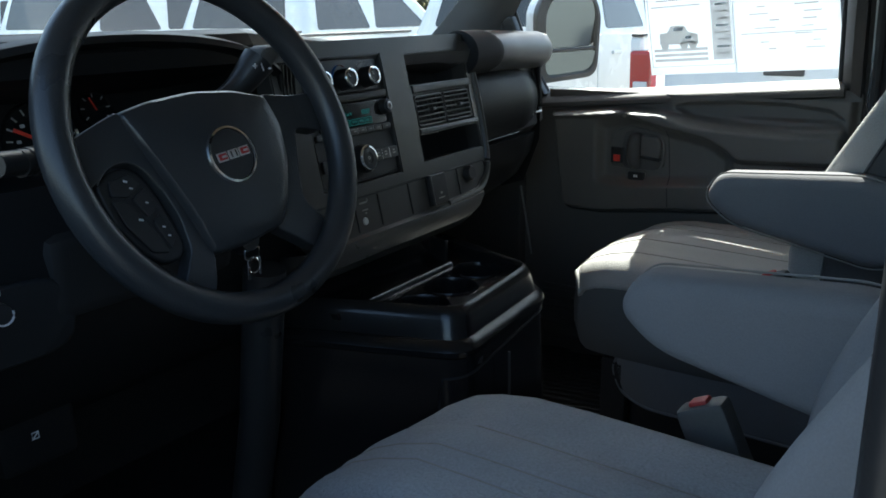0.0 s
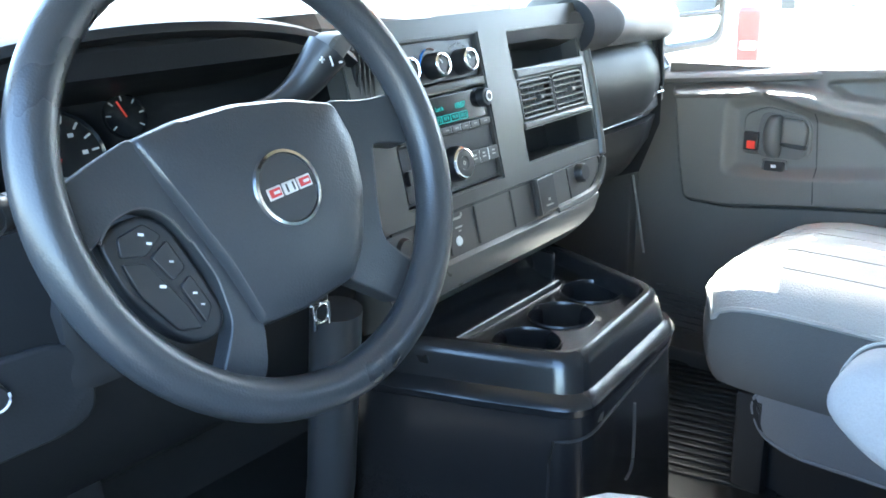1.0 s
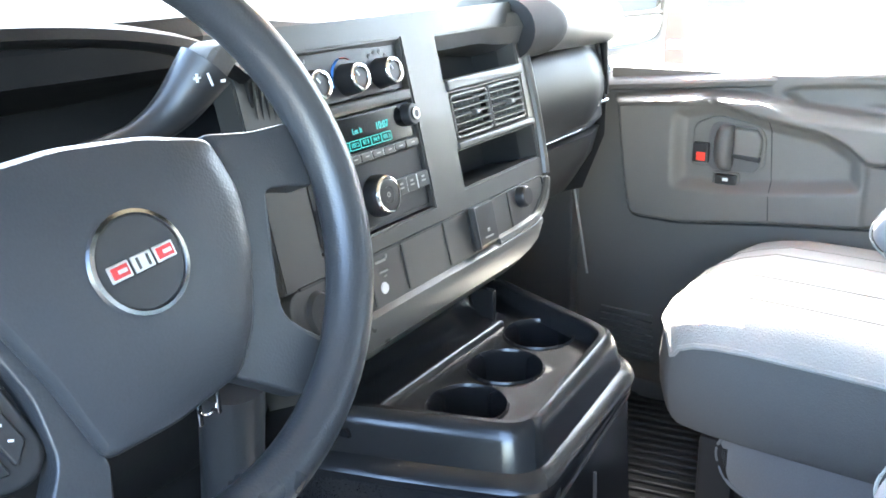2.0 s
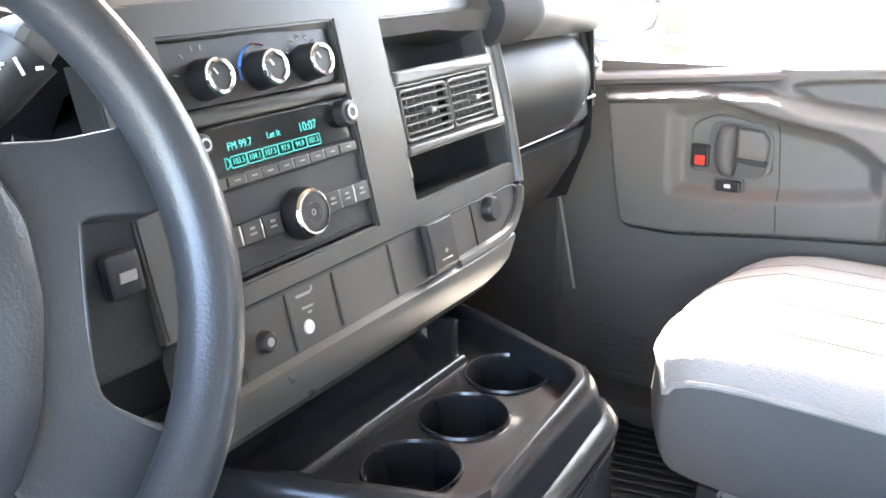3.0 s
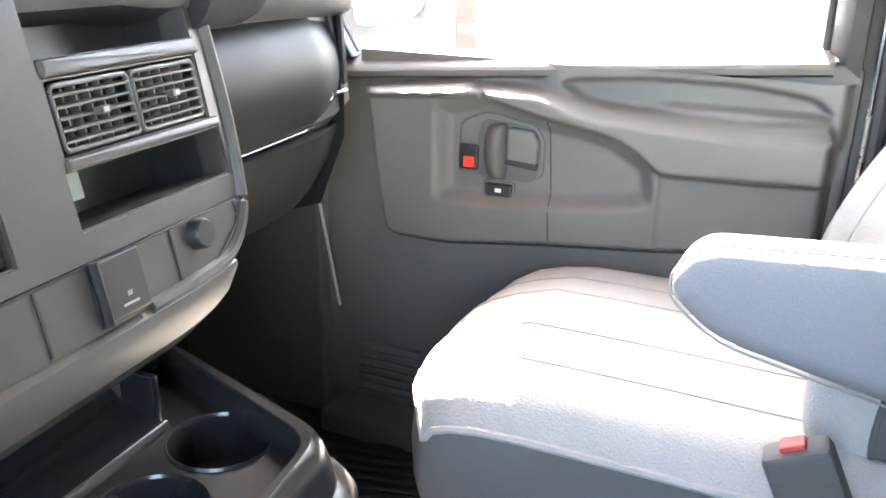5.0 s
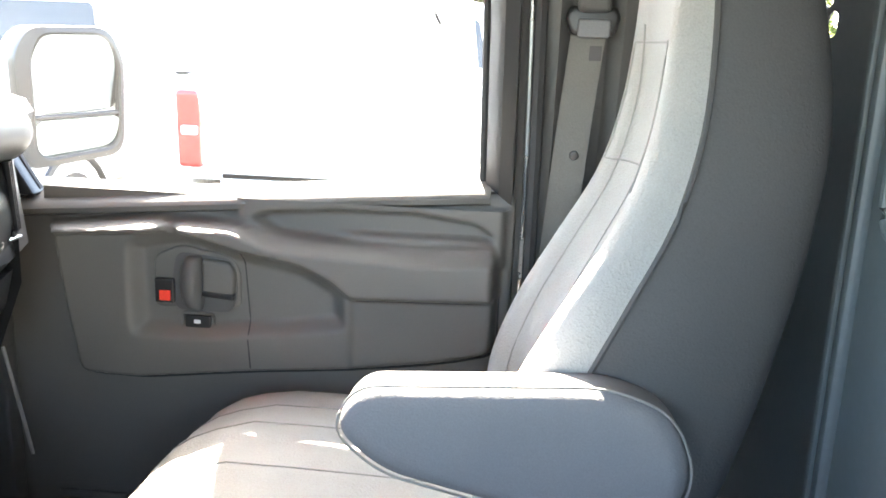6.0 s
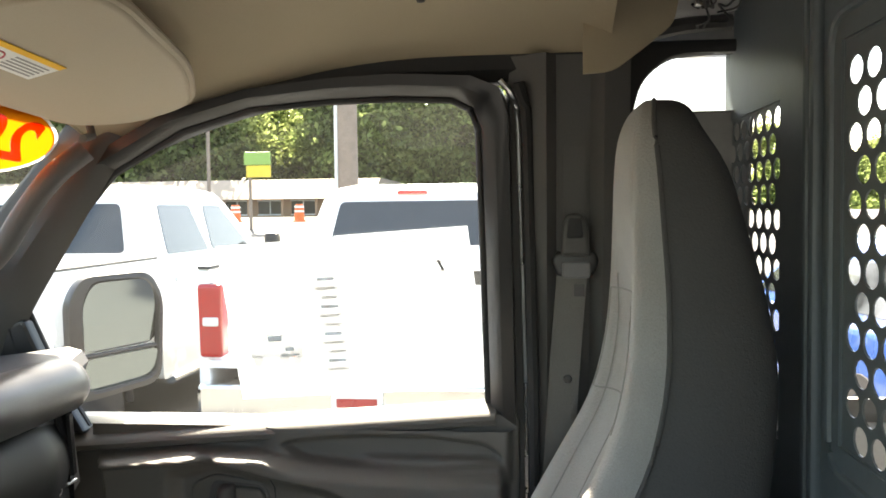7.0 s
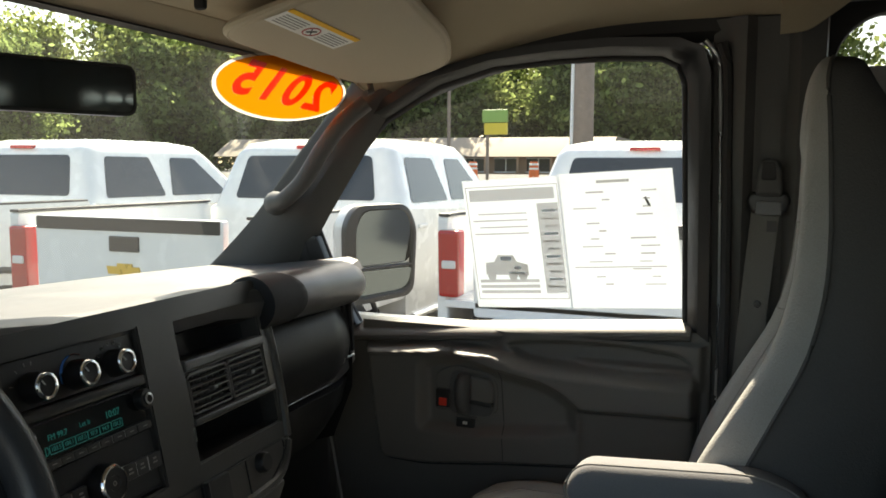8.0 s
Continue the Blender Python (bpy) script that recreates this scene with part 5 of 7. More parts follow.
for du in (-0.0155, 0.0, 0.0155):
    part("emblem_block", rbox(hub_at(du, -0.019, 0.0233), (0.0140, 0.0016, 0.0100), 0.0008, rot=EMB_R), M_SATIN, badge, "bright emblem block")
    if du:
        part("emblem_fill", rbox(hub_at(du, -0.019, 0.0243), (0.0108, 0.0012, 0.0068), 0.0004, rot=EMB_R), M_REDLOGO, badge, "red emblem block")
        part("emblem_core", rbox(hub_at(du + 0.001, -0.019, 0.0249), (0.0060, 0.0010, 0.0024), 0.0003, rot=EMB_R), M_SATIN, badge)
    else:
        for k in (-0.0034, 0.0034):
            part("emblem_slot", rbox(hub_at(k, -0.019, 0.0243), (0.0016, 0.0010, 0.0070), 0.0003, rot=EMB_R), M_BLACK, badge)


def wheel_slab(pts, thick, w0, bevel, r=0.008):
    return slab(rounded(pts, r, 4), thick, lambda u, v, w: wat(u, v, w0 + w - 0.10 * max(0.0, math.hypot(u, v) - 0.15)), bevel, 3)


FRAME_L = [(-0.176, 0.034), (-0.133, 0.048), (-0.097, 0.057), (-0.085, 0.008), (-0.067, -0.058), (-0.058, -0.110), (-0.070, -0.140), (-0.090, -0.163), (-0.118, -0.140), (-0.100, -0.118), (-0.083, -0.096), (-0.080, -0.060), (-0.087, -0.028), (-0.097, -0.004), (-0.113, 0.008), (-0.136, 0.006), (-0.152, -0.006), (-0.176, -0.012)]
FRAME_R = [(0.178, 0.024), (0.131, 0.028), (0.090, 0.038), (0.094, -0.002), (0.083, -0.042), (0.058, -0.087), (0.034, -0.110), (0.055, -0.128), (0.080, -0.150), (0.105, -0.156), (0.132, -0.132), (0.119, -0.130), (0.099, -0.108), (0.091, -0.090), (0.102, -0.056), (0.121, -0.012), (0.140, -0.016), (0.162, -0.024), (0.178, -0.020)]
part("spoke_left", wheel_slab(FRAME_L, 0.020, -0.026, 0.0022), M_RIM, wheel)
part("spoke_right", wheel_slab(FRAME_R, 0.020, -0.026, 0.0022), M_RIM, wheel)
for q in (FRAME_L[12:17], FRAME_R[11:16]):
    part("spoke_edge", tube(smooth_line([wat(u, v, -0.0075) for u, v in q], 5), 0.0016, 6), M_FASCIA, wheel)
pod = part("button_pod", wheel_slab([(-0.150, -0.004), (-0.132, 0.004), (-0.108, 0.004), (-0.094, -0.012), (-0.086, -0.050), (-0.080, -0.088), (-0.092, -0.101), (-0.114, -0.099), (-0.131, -0.081), (-0.147, -0.045)], 0.012, -0.026, 0.004, 0.012), M_BLACK, wheel, "black button pod")
BUTTONS = [[(-0.136, -0.006), (-0.114, -0.003), (-0.104, -0.016), (-0.122, -0.026), (-0.140, -0.020)], [(-0.141, -0.024), (-0.124, -0.030), (-0.108, -0.070), (-0.104, -0.090), (-0.122, -0.084), (-0.138, -0.050)], [(-0.119, -0.028), (-0.102, -0.020), (-0.097, -0.044), (-0.110, -0.050)], [(-0.107, -0.055), (-0.096, -0.050), (-0.090, -0.078), (-0.100, -0.088)]]
MARKS = [(-0.119, -0.010, 0.0045), (-0.116, -0.018, 0.004), (-0.120, -0.050, 0.005), (-0.106, -0.036, 0.0035), (-0.099, -0.064, 0.0035), (-0.097, -0.074, 0.003)]
for q in BUTTONS:
    part("wheel_button", wheel_slab(q, 0.0035, -0.0145, 0.0012, 0.003), M_BLACK, pod)
for u, v, k in MARKS:
    part("button_mark", rbox(wat(u, v, -0.0108), (k, k * 0.45, 0.0005), 0, rot=WM.to_3x3().to_4x4() @ Matrix.Rotation(radians(-20), 4, 'Z')), M_WHITEINK, pod, smooth=False)

# ---- steering column with stalks, keys ----
col = thing("steering_column", "black steering column with shift lever, stalk and keys", "steering column", (-0.42, 0.85, 1.27))
ax = WM.to_3x3() @ Vector((0, 0, 1))
c0 = Vector((-0.42, 0.729, 1.35))
part("shroud", loft([[c0 - ax * d + WM.to_3x3() @ Vector((k * 0.055 * math.cos(a), k * 0.050 * math.sin(a) - 0.012, 0)) for a in [2 * math.pi * q / 20 for q in range(20)]] for d, k in ((0.01, 0.8), (0.03, 1.0), (0.10, 1.15), (0.22, 1.25))]), M_BLACK, col)
lev = part("shift_lever", tube(smooth_line([(-0.40, 0.85, 1.365), (-0.36, 0.845, 1.372), (-0.32, 0.84, 1.380), (-0.29, 0.835, 1.395), (-0.262, 0.826, 1.425)], 6), [0.010] * 12 + [0.011 + 0.0009 * i for i in range(13)], 10), M_BLACK, col)
part("lever_grip", slab(rounded([(-0.016, -0.035), (0.016, -0.035), (0.020, 0.035), (-0.020, 0.035)], 0.010), 0.026, lambda u, v, w: Vector((-0.268, 0.828, 1.414)) + Vector((1, 0, 0)) * (u + v * 0.55) + Vector((0, -0.25, 0.8)) * v + Vector((0, -1, 0)) * (w - 0.013), 0.008), M_DARKGREY, lev)
part("lever_mark", join(rbox((-0.286, 0.808, 1.419), (0.006, 0.001, 0.0015), 0), rbox((-0.286, 0.808, 1.419), (0.0015, 0.001, 0.006), 0), rbox((-0.276, 0.806, 1.417), (0.0015, 0.001, 0.010), 0, rot=Matrix.Rotation(radians(-20), 4, 'Y')), rbox((-0.266, 0.804, 1.415), (0.004, 0.001, 0.002), 0)), M_WHITEINK, lev, smooth=False)
part("turn_stalk", tube(smooth_line([(-0.47, 0.82, 1.345), (-0.53, 0.80, 1.350), (-0.60, 0.775, 1.352), (-0.645, 0.76, 1.355)], 6), [0.009] * 8 + [0.012] * 11, 10), M_BLACK, col)
part("stalk_rings", join(*[tube([(-0.585 - 0.010 * i, 0.781 - 0.0035 * i, 1.352), (-0.589 - 0.010 * i, 0.7796 - 0.0035 * i, 1.352)], 0.0135, 12) for i in range(4)]), M_BLACK, col)
kz = Vector((-0.318, 0.806, 1.182))
part("ignition", lathe([(0.0, 0.02), (0.016, 0.02), (0.019, 0.0)], frame_axes(kz + Vector((0, 0.02, 0.02)), (1, 0, 0), (0, 0.3, 1)), 18), M_BLACK, col)
part("key", join(rbox(kz + Vector((0, 0, 0.006)), (0.026, 0.004, 0.014), 0.002), rbox(kz + Vector((-0.008, -0.002, -0.014)), (0.005, 0.003, 0.026), 0.001), rbox(kz + Vector((0.010, -0.003, -0.012)), (0.004, 0.003, 0.024), 0.001), tube([kz + Vector((0.010 * math.cos(a), -0.003, -0.010 + 0.010 * math.sin(a))) for a in [0.5 * k for k in range(12)]], 0.0016, 6, closed=True)), M_CHROME, col, "bright metal keys")
part("lower_column", tube([(-0.248, 0.86, 1.14), (-0.243, 0.90, 0.9), (-0.238, 0.96, 0.66)], 0.030, 18), M_RIM, col)

# ---- engine cover console with cup holders ----
con = thing("console", "black plastic engine-cover console with three cup holders", "console", (0.08, 0.8, 0.66))
CUPS = [(0.201, 0.797), (0.099, 0.785), (-0.003, 0.773)]
top = rounded([(-0.150, 0.955), (-0.092, 0.822), (-0.043, 0.676), (0.208, 0.704), (0.285, 0.905), (0.300, 0.955)], 0.03, 6)
cxy = Vector((0.09, 0.83))


def grown(k, d=0.0):
    out = []
    for p in top:
        v = Vector(p) - cxy
        out.append(cxy + v * k + v.normalized() * d)
    return out


rings = []
for z, d in ((0.655, 0.050), (0.80, 0.045), (0.965, 0.036), (0.985, 0.036)):
    rings.append([Vector((p.x, p.y, z)) for p in grown(1, d)])
part("body", loft(rings), M_CONSOLE, con)
rings = []
for z, d in ((0.984, 0.030), (0.988, 0.040), (0.998, 0.043), (1.006, 0.038), (1.012, 0.026), (1.040, 0.018), (1.052, 0.012), (1.057, 0.004), (1.056, -0.004), (1.050, -0.008), (1.028, -0.012)):
    rings.append([Vector((p.x, p.y, z)) for p in grown(1, d)])
part("rim", loft(rings, True, False), M_CONSOLE, con)
bm = bmesh.new()
edges = []
for loop in [grown(1, -0.010)] + [[Vector((cx + 0.0445 * math.cos(2 * math.pi * k / 28), cy + 0.0445 * math.sin(2 * math.pi * k / 28))) for k in range(28)] for cx, cy in CUPS]:
    vs_ = [bm.verts.new((p[0], p[1], 1.030)) for p in loop]
    edges += [bm.edges.new((vs_[k], vs_[(k + 1) % len(vs_)])) for k in range(len(vs_))]
bmesh.ops.triangle_fill(bm, edges=edges, use_beauty=True)
bmesh.ops.delete(bm, geom=[f for f in bm.faces if any((f.calc_center_median().xy - Vector(c)).length < 0.043 for c in CUPS)], context='FACES')
part("tray", bm, M_CONSOLE, con, smooth=False)
for cx, cy in CUPS:
    cup = part("cup_holder", lathe([(0.0445, 1.030), (0.0430, 1.024), (0.040, 0.955), (0.036, 0.950), (0.0, 0.950)], Matrix.Translation((cx, cy, 0)), 28, False), M_CONSOLE, con)
    part("cup_rim", lathe([(0.0436, 1.030), (0.0448, 1.0330), (0.0462, 1.0332), (0.0475, 1.0305)], Matrix.Translation((cx, cy, 0)), 32, False), M_CONSOLE, cup)
rings = []
for i in range(9):
    x = -0.125 + 0.325 * i / 8
    rings.append([Vector((x, 0.840 + 0.03 * (x + 0.08), 1.029)), Vector((x, 0.843 + 0.03 * (x + 0.08), 1.0365)), Vector((x, 0.8455 + 0.03 * (x + 0.08), 1.0380)), Vector((x, 0.850 + 0.03 * (x + 0.08), 1.0360)), Vector((x, 0.885, 1.038)), Vector((x, 0.91, 1.050)), Vector((x, 0.935, 1.080)), Vector((x, 0.955, 1.09)), Vector((x, 0.955, 1.02))])
part("back_slope", loft(rings), M_CONSOLE, con)
part("back_rib", rbox((0.204, 0.885, 1.052), (0.010, 0.040, 0.052), 0.004), M_CONSOLE, con)
# seam of the storage door, round the rear corner of the body
ring = [p for p in grown(1, 0.0362) if p.y < 0.80]
ring.sort(key=lambda p: p.x)
rear = [p for p in ring if p.y < 0.70 and p.x > -0.085]
z_of = [0.977 - 0.022 * ((0.22 - min(p.x, 0.22)) / 0.29) ** 2 for p in rear]
line = [Vector((p.x, p.y - 0.0006, z)) for p, z in zip(rear, z_of)][::-1]
low = line[-1] + Vector((-0.004, 0.004, -0.03))
part("door_seam", tube(line + [low, Vector((low.x - 0.003, low.y + 0.004, 0.80)), Vector((low.x - 0.005, low.y + 0.004, 0.68))], 0.0022, 6), M_GASKET, con, "dark seam of the storage door")
part("door_latch", tube(smooth_line([Vector((0.052, 0.643, 0.960)), Vector((0.048, 0.640, 0.90)), Vector((0.040, 0.638, 0.872)), Vector((0.026, 0.638, 0.862))], 5), 0.0020, 8), M_FASCIA, con)

# ribbed rubber floor mat in the passenger footwell
mat_ = thing("floor_mat", "black ribbed rubber floor mat in the passenger footwell", "floor mat", (0.55, 0.85, 0.64))
part("sheet", rbox((0.56, 0.93, 0.646), (0.50, 0.72, 0.012), 0.004), M_MAT, mat_)
for i in range(19):
    part("rib", rbox((0.345 + 0.024 * i, 0.90, 0.653), (0.010, 0.60, 0.008), 0.003, rot=Matrix.Rotation(radians(12), 4, 'Z')), M_MAT, mat_)


# ---- seats ----
def seat_section(w, yf, yb, z, dish, side):
    """One level of a backrest, from the rear middle round the front; w is the half width."""
    pts = []
    for u, k in ((-1.0, 0.55), (-1.0, 0.22), (-0.97, 0.04), (-0.88, -0.02), (-0.74, 0.0), (-0.66, 0.06 + dish), (-0.4, 0.10 + dish * 1.6), (0.0, 0.11 + dish * 1.8), (0.4, 0.10 + dish * 1.6), (0.66, 0.06 + dish), (0.74, 0.0), (0.88, -0.02), (0.97, 0.04), (1.0, 0.22), (1.0, 0.55), (0.86, 0.88), (0.5, 1.0), (0.0, 1.02), (-0.5, 1.0), (-0.86, 0.88)):
        pts.append(Vector((w * u, yf + (yb - yf) * k, z)))
    n_ = len(pts)
    out = []
    for i in range(n_):
        a_, b_, c_, d_ = pts[i - 1], pts[i], pts[(i + 1) % n_], pts[(i + 2) % n_]
        for t in (0.0, 1 / 3, 2 / 3):
            out.append(0.5 * (2 * b_ + (c_ - a_) * t + (2 * a_ - 5 * b_ + 4 * c_ - d_) * t * t + (3 * b_ - a_ - 3 * c_ + d_) * t ** 3))
    return out


LEVELS = [(0.985, 0.165, 0.300, 0.085), (1.03, 0.172, 0.318, 0.080), (1.11, 0.176, 0.316, 0.055), (1.20, 0.178, 0.285, 0.034), (1.29, 0.176, 0.238, 0.018), (1.37, 0.172, 0.196, 0.008), (1.45, 0.165, 0.174, 0.004), (1.53, 0.152, 0.166, 0.014), (1.61, 0.138, 0.164, 0.034), (1.68, 0.126, 0.163, 0.054), (1.725, 0.112, 0.160, 0.080), (1.752, 0.088, 0.152, 0.094), (1.764, 0.050, 0.142, 0.108)]


def bench(name, label, cx, dy, arm_side, zoff=0.0, arm_dy=0.0, back_dy=0.0, arm_dz=0.0, arm_dx=0.0, buckle_dy=0.0, cloth=None, seams=(5, 9, 15, 19)):
    s = thing(name, label, "seat", (cx, 0.45 + dy, 0.64))
    P = Vector((cx, dy, zoff))

    def interp(i, t):
        p = [LEVELS[min(max(i + k, 0), len(LEVELS) - 1)] for k in (-1, 0, 1, 2)]
        return [0.5 * (2 * b + (c - a) * t + (2 * a - 5 * b + 4 * c - d) * t * t + (3 * b - a - 3 * c + d) * t ** 3) for a, b, c, d in zip(*p)]
    rings = []
    for i in range(len(LEVELS) - 1):
        for j in range(4):
            z, w, yf, yb = interp(i, j / 4)
            dish = 0.05 if z < 1.4 else 0.05 * max(0, 1 - (z - 1.4) / 0.25) - 0.10 * min(1, max(0, (z - 1.5) / 0.15))
            rings.append([p + P + Vector((0, back_dy, 0)) for p in seat_section(w, yf, yb, z, dish, 1)])
    cover, shell = bmesh.new(), bmesh.new()
    for bm_, pick in ((cover, True), (shell, False)):
        R = [[bm_.verts.new(p) for p in r] for r in rings]
        n_ = len(R[0])
        for i in range(len(R) - 1):
            for j in range(n_):
                if ((3 <= j <= 38) == pick):
                    bm_.faces.new((R[i][j], R[i][(j + 1) % n_], R[i + 1][(j + 1) % n_], R[i + 1][j]))
        if not pick:
            bm_.faces.new(R[-1])
        bmesh.ops.delete(bm_, geom=[v for v in bm_.verts if not v.link_faces], context='VERTS')
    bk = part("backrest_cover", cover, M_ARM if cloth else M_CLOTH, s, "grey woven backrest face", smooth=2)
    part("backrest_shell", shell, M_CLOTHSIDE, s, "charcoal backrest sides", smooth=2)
    for j in (3, 39):
        part("piping", tube([r[j] for r in rings[1:]], 0.0030, 6), M_CLOTHSIDE, bk)
    for u in (14, 28):
        part("seam", tube([r[u] + Vector((0, 0.0006, 0)) for r in rings[2:30]], 0.0010, 6), M_SEAM, bk)
    zi = [r for r in rings if 1.10 < r[0].z - zoff < 1.40]
    for q in (18, 24):
        part("seam", tube([r[q] + Vector((0, 0.0004, 0)) for r in zi], 0.0010, 6), M_SEAM, bk)
    zh = [r for r in rings if 1.375 < r[0].z - zoff < 1.535]
    hs = [r[11] for r in zh] + [zh[-1][k] for k in range(12, 31)] + [r[31] for r in zh[::-1]] + [zh[0][k] for k in range(30, 11, -1)]
    part("head_seam", tube([p + Vector((0, 0.0006, 0)) for p in hs], 0.0012, 6, closed=True), M_SEAM, bk)
    # cushion: rings along the depth
    rings = []
    D = [(0.215, 0.985, 0.94), (0.25, 0.995, 0.985), (0.35, 0.997, 1.0), (0.45, 1.000, 1.0), (0.55, 1.002, 1.0), (0.62, 1.002, 0.995), (0.67, 0.999, 0.985), (0.705, 0.993, 0.972), (0.730, 0.982, 0.95), (0.742, 0.966, 0.935)]
    for y, z, k in D:
        w = 0.222 * k
        sec = []
        for i in range(25):
            u = -1 + 2 * i / 24
            flute = -0.0035 * max(0, math.cos(u * math.pi * 5.0)) ** 8 * (1 if abs(u) < 0.75 else 0) if cloth is None else -0.009 * math.exp(-((abs(u) - 0.42) / 0.06) ** 2) - 0.003 * math.exp(-((abs(u) - 0.08) / 0.05) ** 2)
            bol = 0.012 * math.exp(-((abs(u) - 0.82) / 0.14) ** 2) - (0.022 * max(0, (abs(u) - 0.86) / 0.14) ** 2)
            sec.append(P + Vector((w * u, 0.22 + (y - 0.22) * (1 - 0.105 * abs(u) ** 3), z + flute + bol + 0.034 * (1 - u * u) * min(1.0, (0.75 - y) * 8))))
        rings.append(sec)
    fine = []
    for i in range(len(rings) - 1):
        for j in range(4):
            fine.append([a_.lerp(b_, j / 4) for a_, b_ in zip(rings[i], rings[i + 1])])
    fine.append(rings[-1])
    cu = part("cushion_cover", loft(fine, closed=False), cloth or M_CLOTH, s, "grey woven fluted cushion", smooth=2)
    for q in seams:
        part("seam", tube([r[q] + Vector((0, 0, 0.0004)) for r in fine[2:-3]], 0.0010, 6), M_SEAM, cu)
    edge = [r[0] for r in fine] + fine[-1][1:-1] + [r[-1] for r in fine[::-1]] + fine[0][-2:0:-1]
    part("piping", tube(edge, 0.0045, 6, closed=True), M_CLOTH, cu)
    c2 = Vector((cx, 0.475 + dy, 0))
    side = []
    for z, k in ((None, 1.0), (0.915, 1.018), (0.880, 1.012), (0.848, 0.985), (0.835, 0.95)):
        side.append([Vector((c2.x + (p.x - c2.x) * k, c2.y + (p.y - c2.y) * k, p.z if z is None else z + zoff)) for p in edge])
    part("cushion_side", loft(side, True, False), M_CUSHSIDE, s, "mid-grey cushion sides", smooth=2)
    # seat base
    sk = rounded([(0.20, 0.850), (0.598, 0.850), (0.618, 0.815), (0.600, 0.765), (0.55, 0.742), (0.20, 0.738)], 0.03)
    skirt = part("skirt", slab(sk, 0.02, lambda u, v, w: P + Vector((arm_side * (0.185 + w), u, v)), 0.008), M_SKIRT, s)
    part("piping", tube([P + Vector((arm_side * 0.203, u, v)) for u, v in sk], 0.0030, 6, closed=True), M_SKIRT, skirt)
    part("base", rbox((cx, 0.42 + dy, 0.74), (0.36, 0.36, 0.20), 0.02), M_BLACK, s)
    part("track_cover", rbox((cx + arm_side * 0.190, 0.615 + dy, 0.735), (0.030, 0.055, 0.19), 0.010), M_MATTE, s, "black seat track cover")
    # armrest on the inner side
    pr = rounded([(0.456, 1.170), (0.434, 1.214), (0.205, 1.229), (0.148, 1.208), (0.124, 1.15), (0.144, 1.095), (0.19, 1.083), (0.41, 1.130)], 0.038, 7)
    pr = [(u + arm_dy, v + arm_dz) for u, v in pr]
    ax_ = arm_side * (0.168 + arm_dx)
    arm = part("armrest", join(slab(pr, 0.040, lambda u, v, w: P + Vector((ax_ + arm_side * (0.028 + w), u, v)), 0.023, 5), slab(pr, -0.028, lambda u, v, w: P + Vector((ax_ + arm_side * (0.028 + w), u, v)), 0.023, 5)), M_ARM, s, "padded grey cloth armrest")
    rim_ = [P + Vector((ax_ + arm_side * 0.057, u, v)) for u, v in pr]
    part("stitching", tube([p + (p - (P + Vector((ax_ + arm_side * 0.057, 0.29 + arm_dy, 1.16 + arm_dz)))).normalized() * 0.0012 for p in rim_], 0.0013, 6, closed=True), M_SEAM, arm)
    part("pivot", lathe([(0.0, 0.03), (0.018, 0.03), (0.022, 0.0)], frame_axes(P + Vector((arm_side * 0.17, 0.155, 1.13)), (0, arm_side, 0), (0, 0, 1)), 14), M_BLACK, s)
    # buckle on a stalk
    bx = cx + arm_side * 0.245
    bu = part("buckle_stalk", tube(smooth_line([(bx, 0.20 + dy + buckle_dy, 0.80), (bx, 0.25 + dy + buckle_dy, 0.92), (bx, 0.285 + dy + buckle_dy, 1.0)], 5), 0.012, 8, flat=0.6), M_BLACK, s)
    part("buckle", rbox((bx, 0.312 + dy + buckle_dy, 1.015), (0.034, 0.058, 0.095), 0.008, rot=Matrix.Rotation(radians(-25), 4, 'X')), M_DARKGREY, bu)
    part("release_button", rbox((bx, 0.333 + dy + buckle_dy, 1.058), (0.020, 0.022, 0.008), 0.003, rot=Matrix.Rotation(radians(-25), 4, 'X')), M_REDBUTTON, bu, "red release button")
    return s


bench("passenger_seat", "grey cloth high-back passenger seat with inner armrest", 0.605, 0.0, -1)
bench("driver_seat", "grey cloth high-back driver seat with inner armrest", -0.405, -0.150, 1, 0.018, 0.053, -0.030, -0.022, 0.018, 0.09, M_CLOTHDRIVER, (7, 11, 13, 17))

# ---- seat belt on the pillar ----
belt = thing("seat_belt", "grey seat belt hanging on the pillar", "seat belt", (0.84, 0.215, 1.2))
wb = smooth_line([(0.826, 0.214, 1.575), (0.835, 0.220, 1.50), (0.838, 0.228, 1.40), (0.842, 0.238, 1.25), (0.845, 0.248, 1.10), (0.846, 0.25, 0.9)], 5)
rings = []
for i, p in enumerate(wb):
    rings.append([p + Vector((dx, dy_, 0)) for dx, dy_ in ((-0.0012, -0.023), (-0.0012, 0.023), (0.0012, 0.023), (0.0012, -0.023))])
part("webbing", loft(rings), M_BELT, belt)
part("upper_webbing", slab([(0.197, 1.62), (0.229, 1.62), (0.229, 1.73), (0.197, 1.73)], 0.002, lambda u, v, w: Vector((0.826 - 0.17 * (v - 1.61) - w, u, v))), M_DARKGREY, belt)
part("guide_loop", slab(rounded([(0.190, 1.566), (0.234, 1.566), (0.232, 1.612), (0.224, 1.630), (0.202, 1.630), (0.194, 1.612)], 0.008), 0.018, lambda u, v, w: Vector((0.832 - 0.17 * (v - 1.56) - w, u, v)), 0.007, 3), M_DARKGREY, belt, "dark grey belt guide loop")
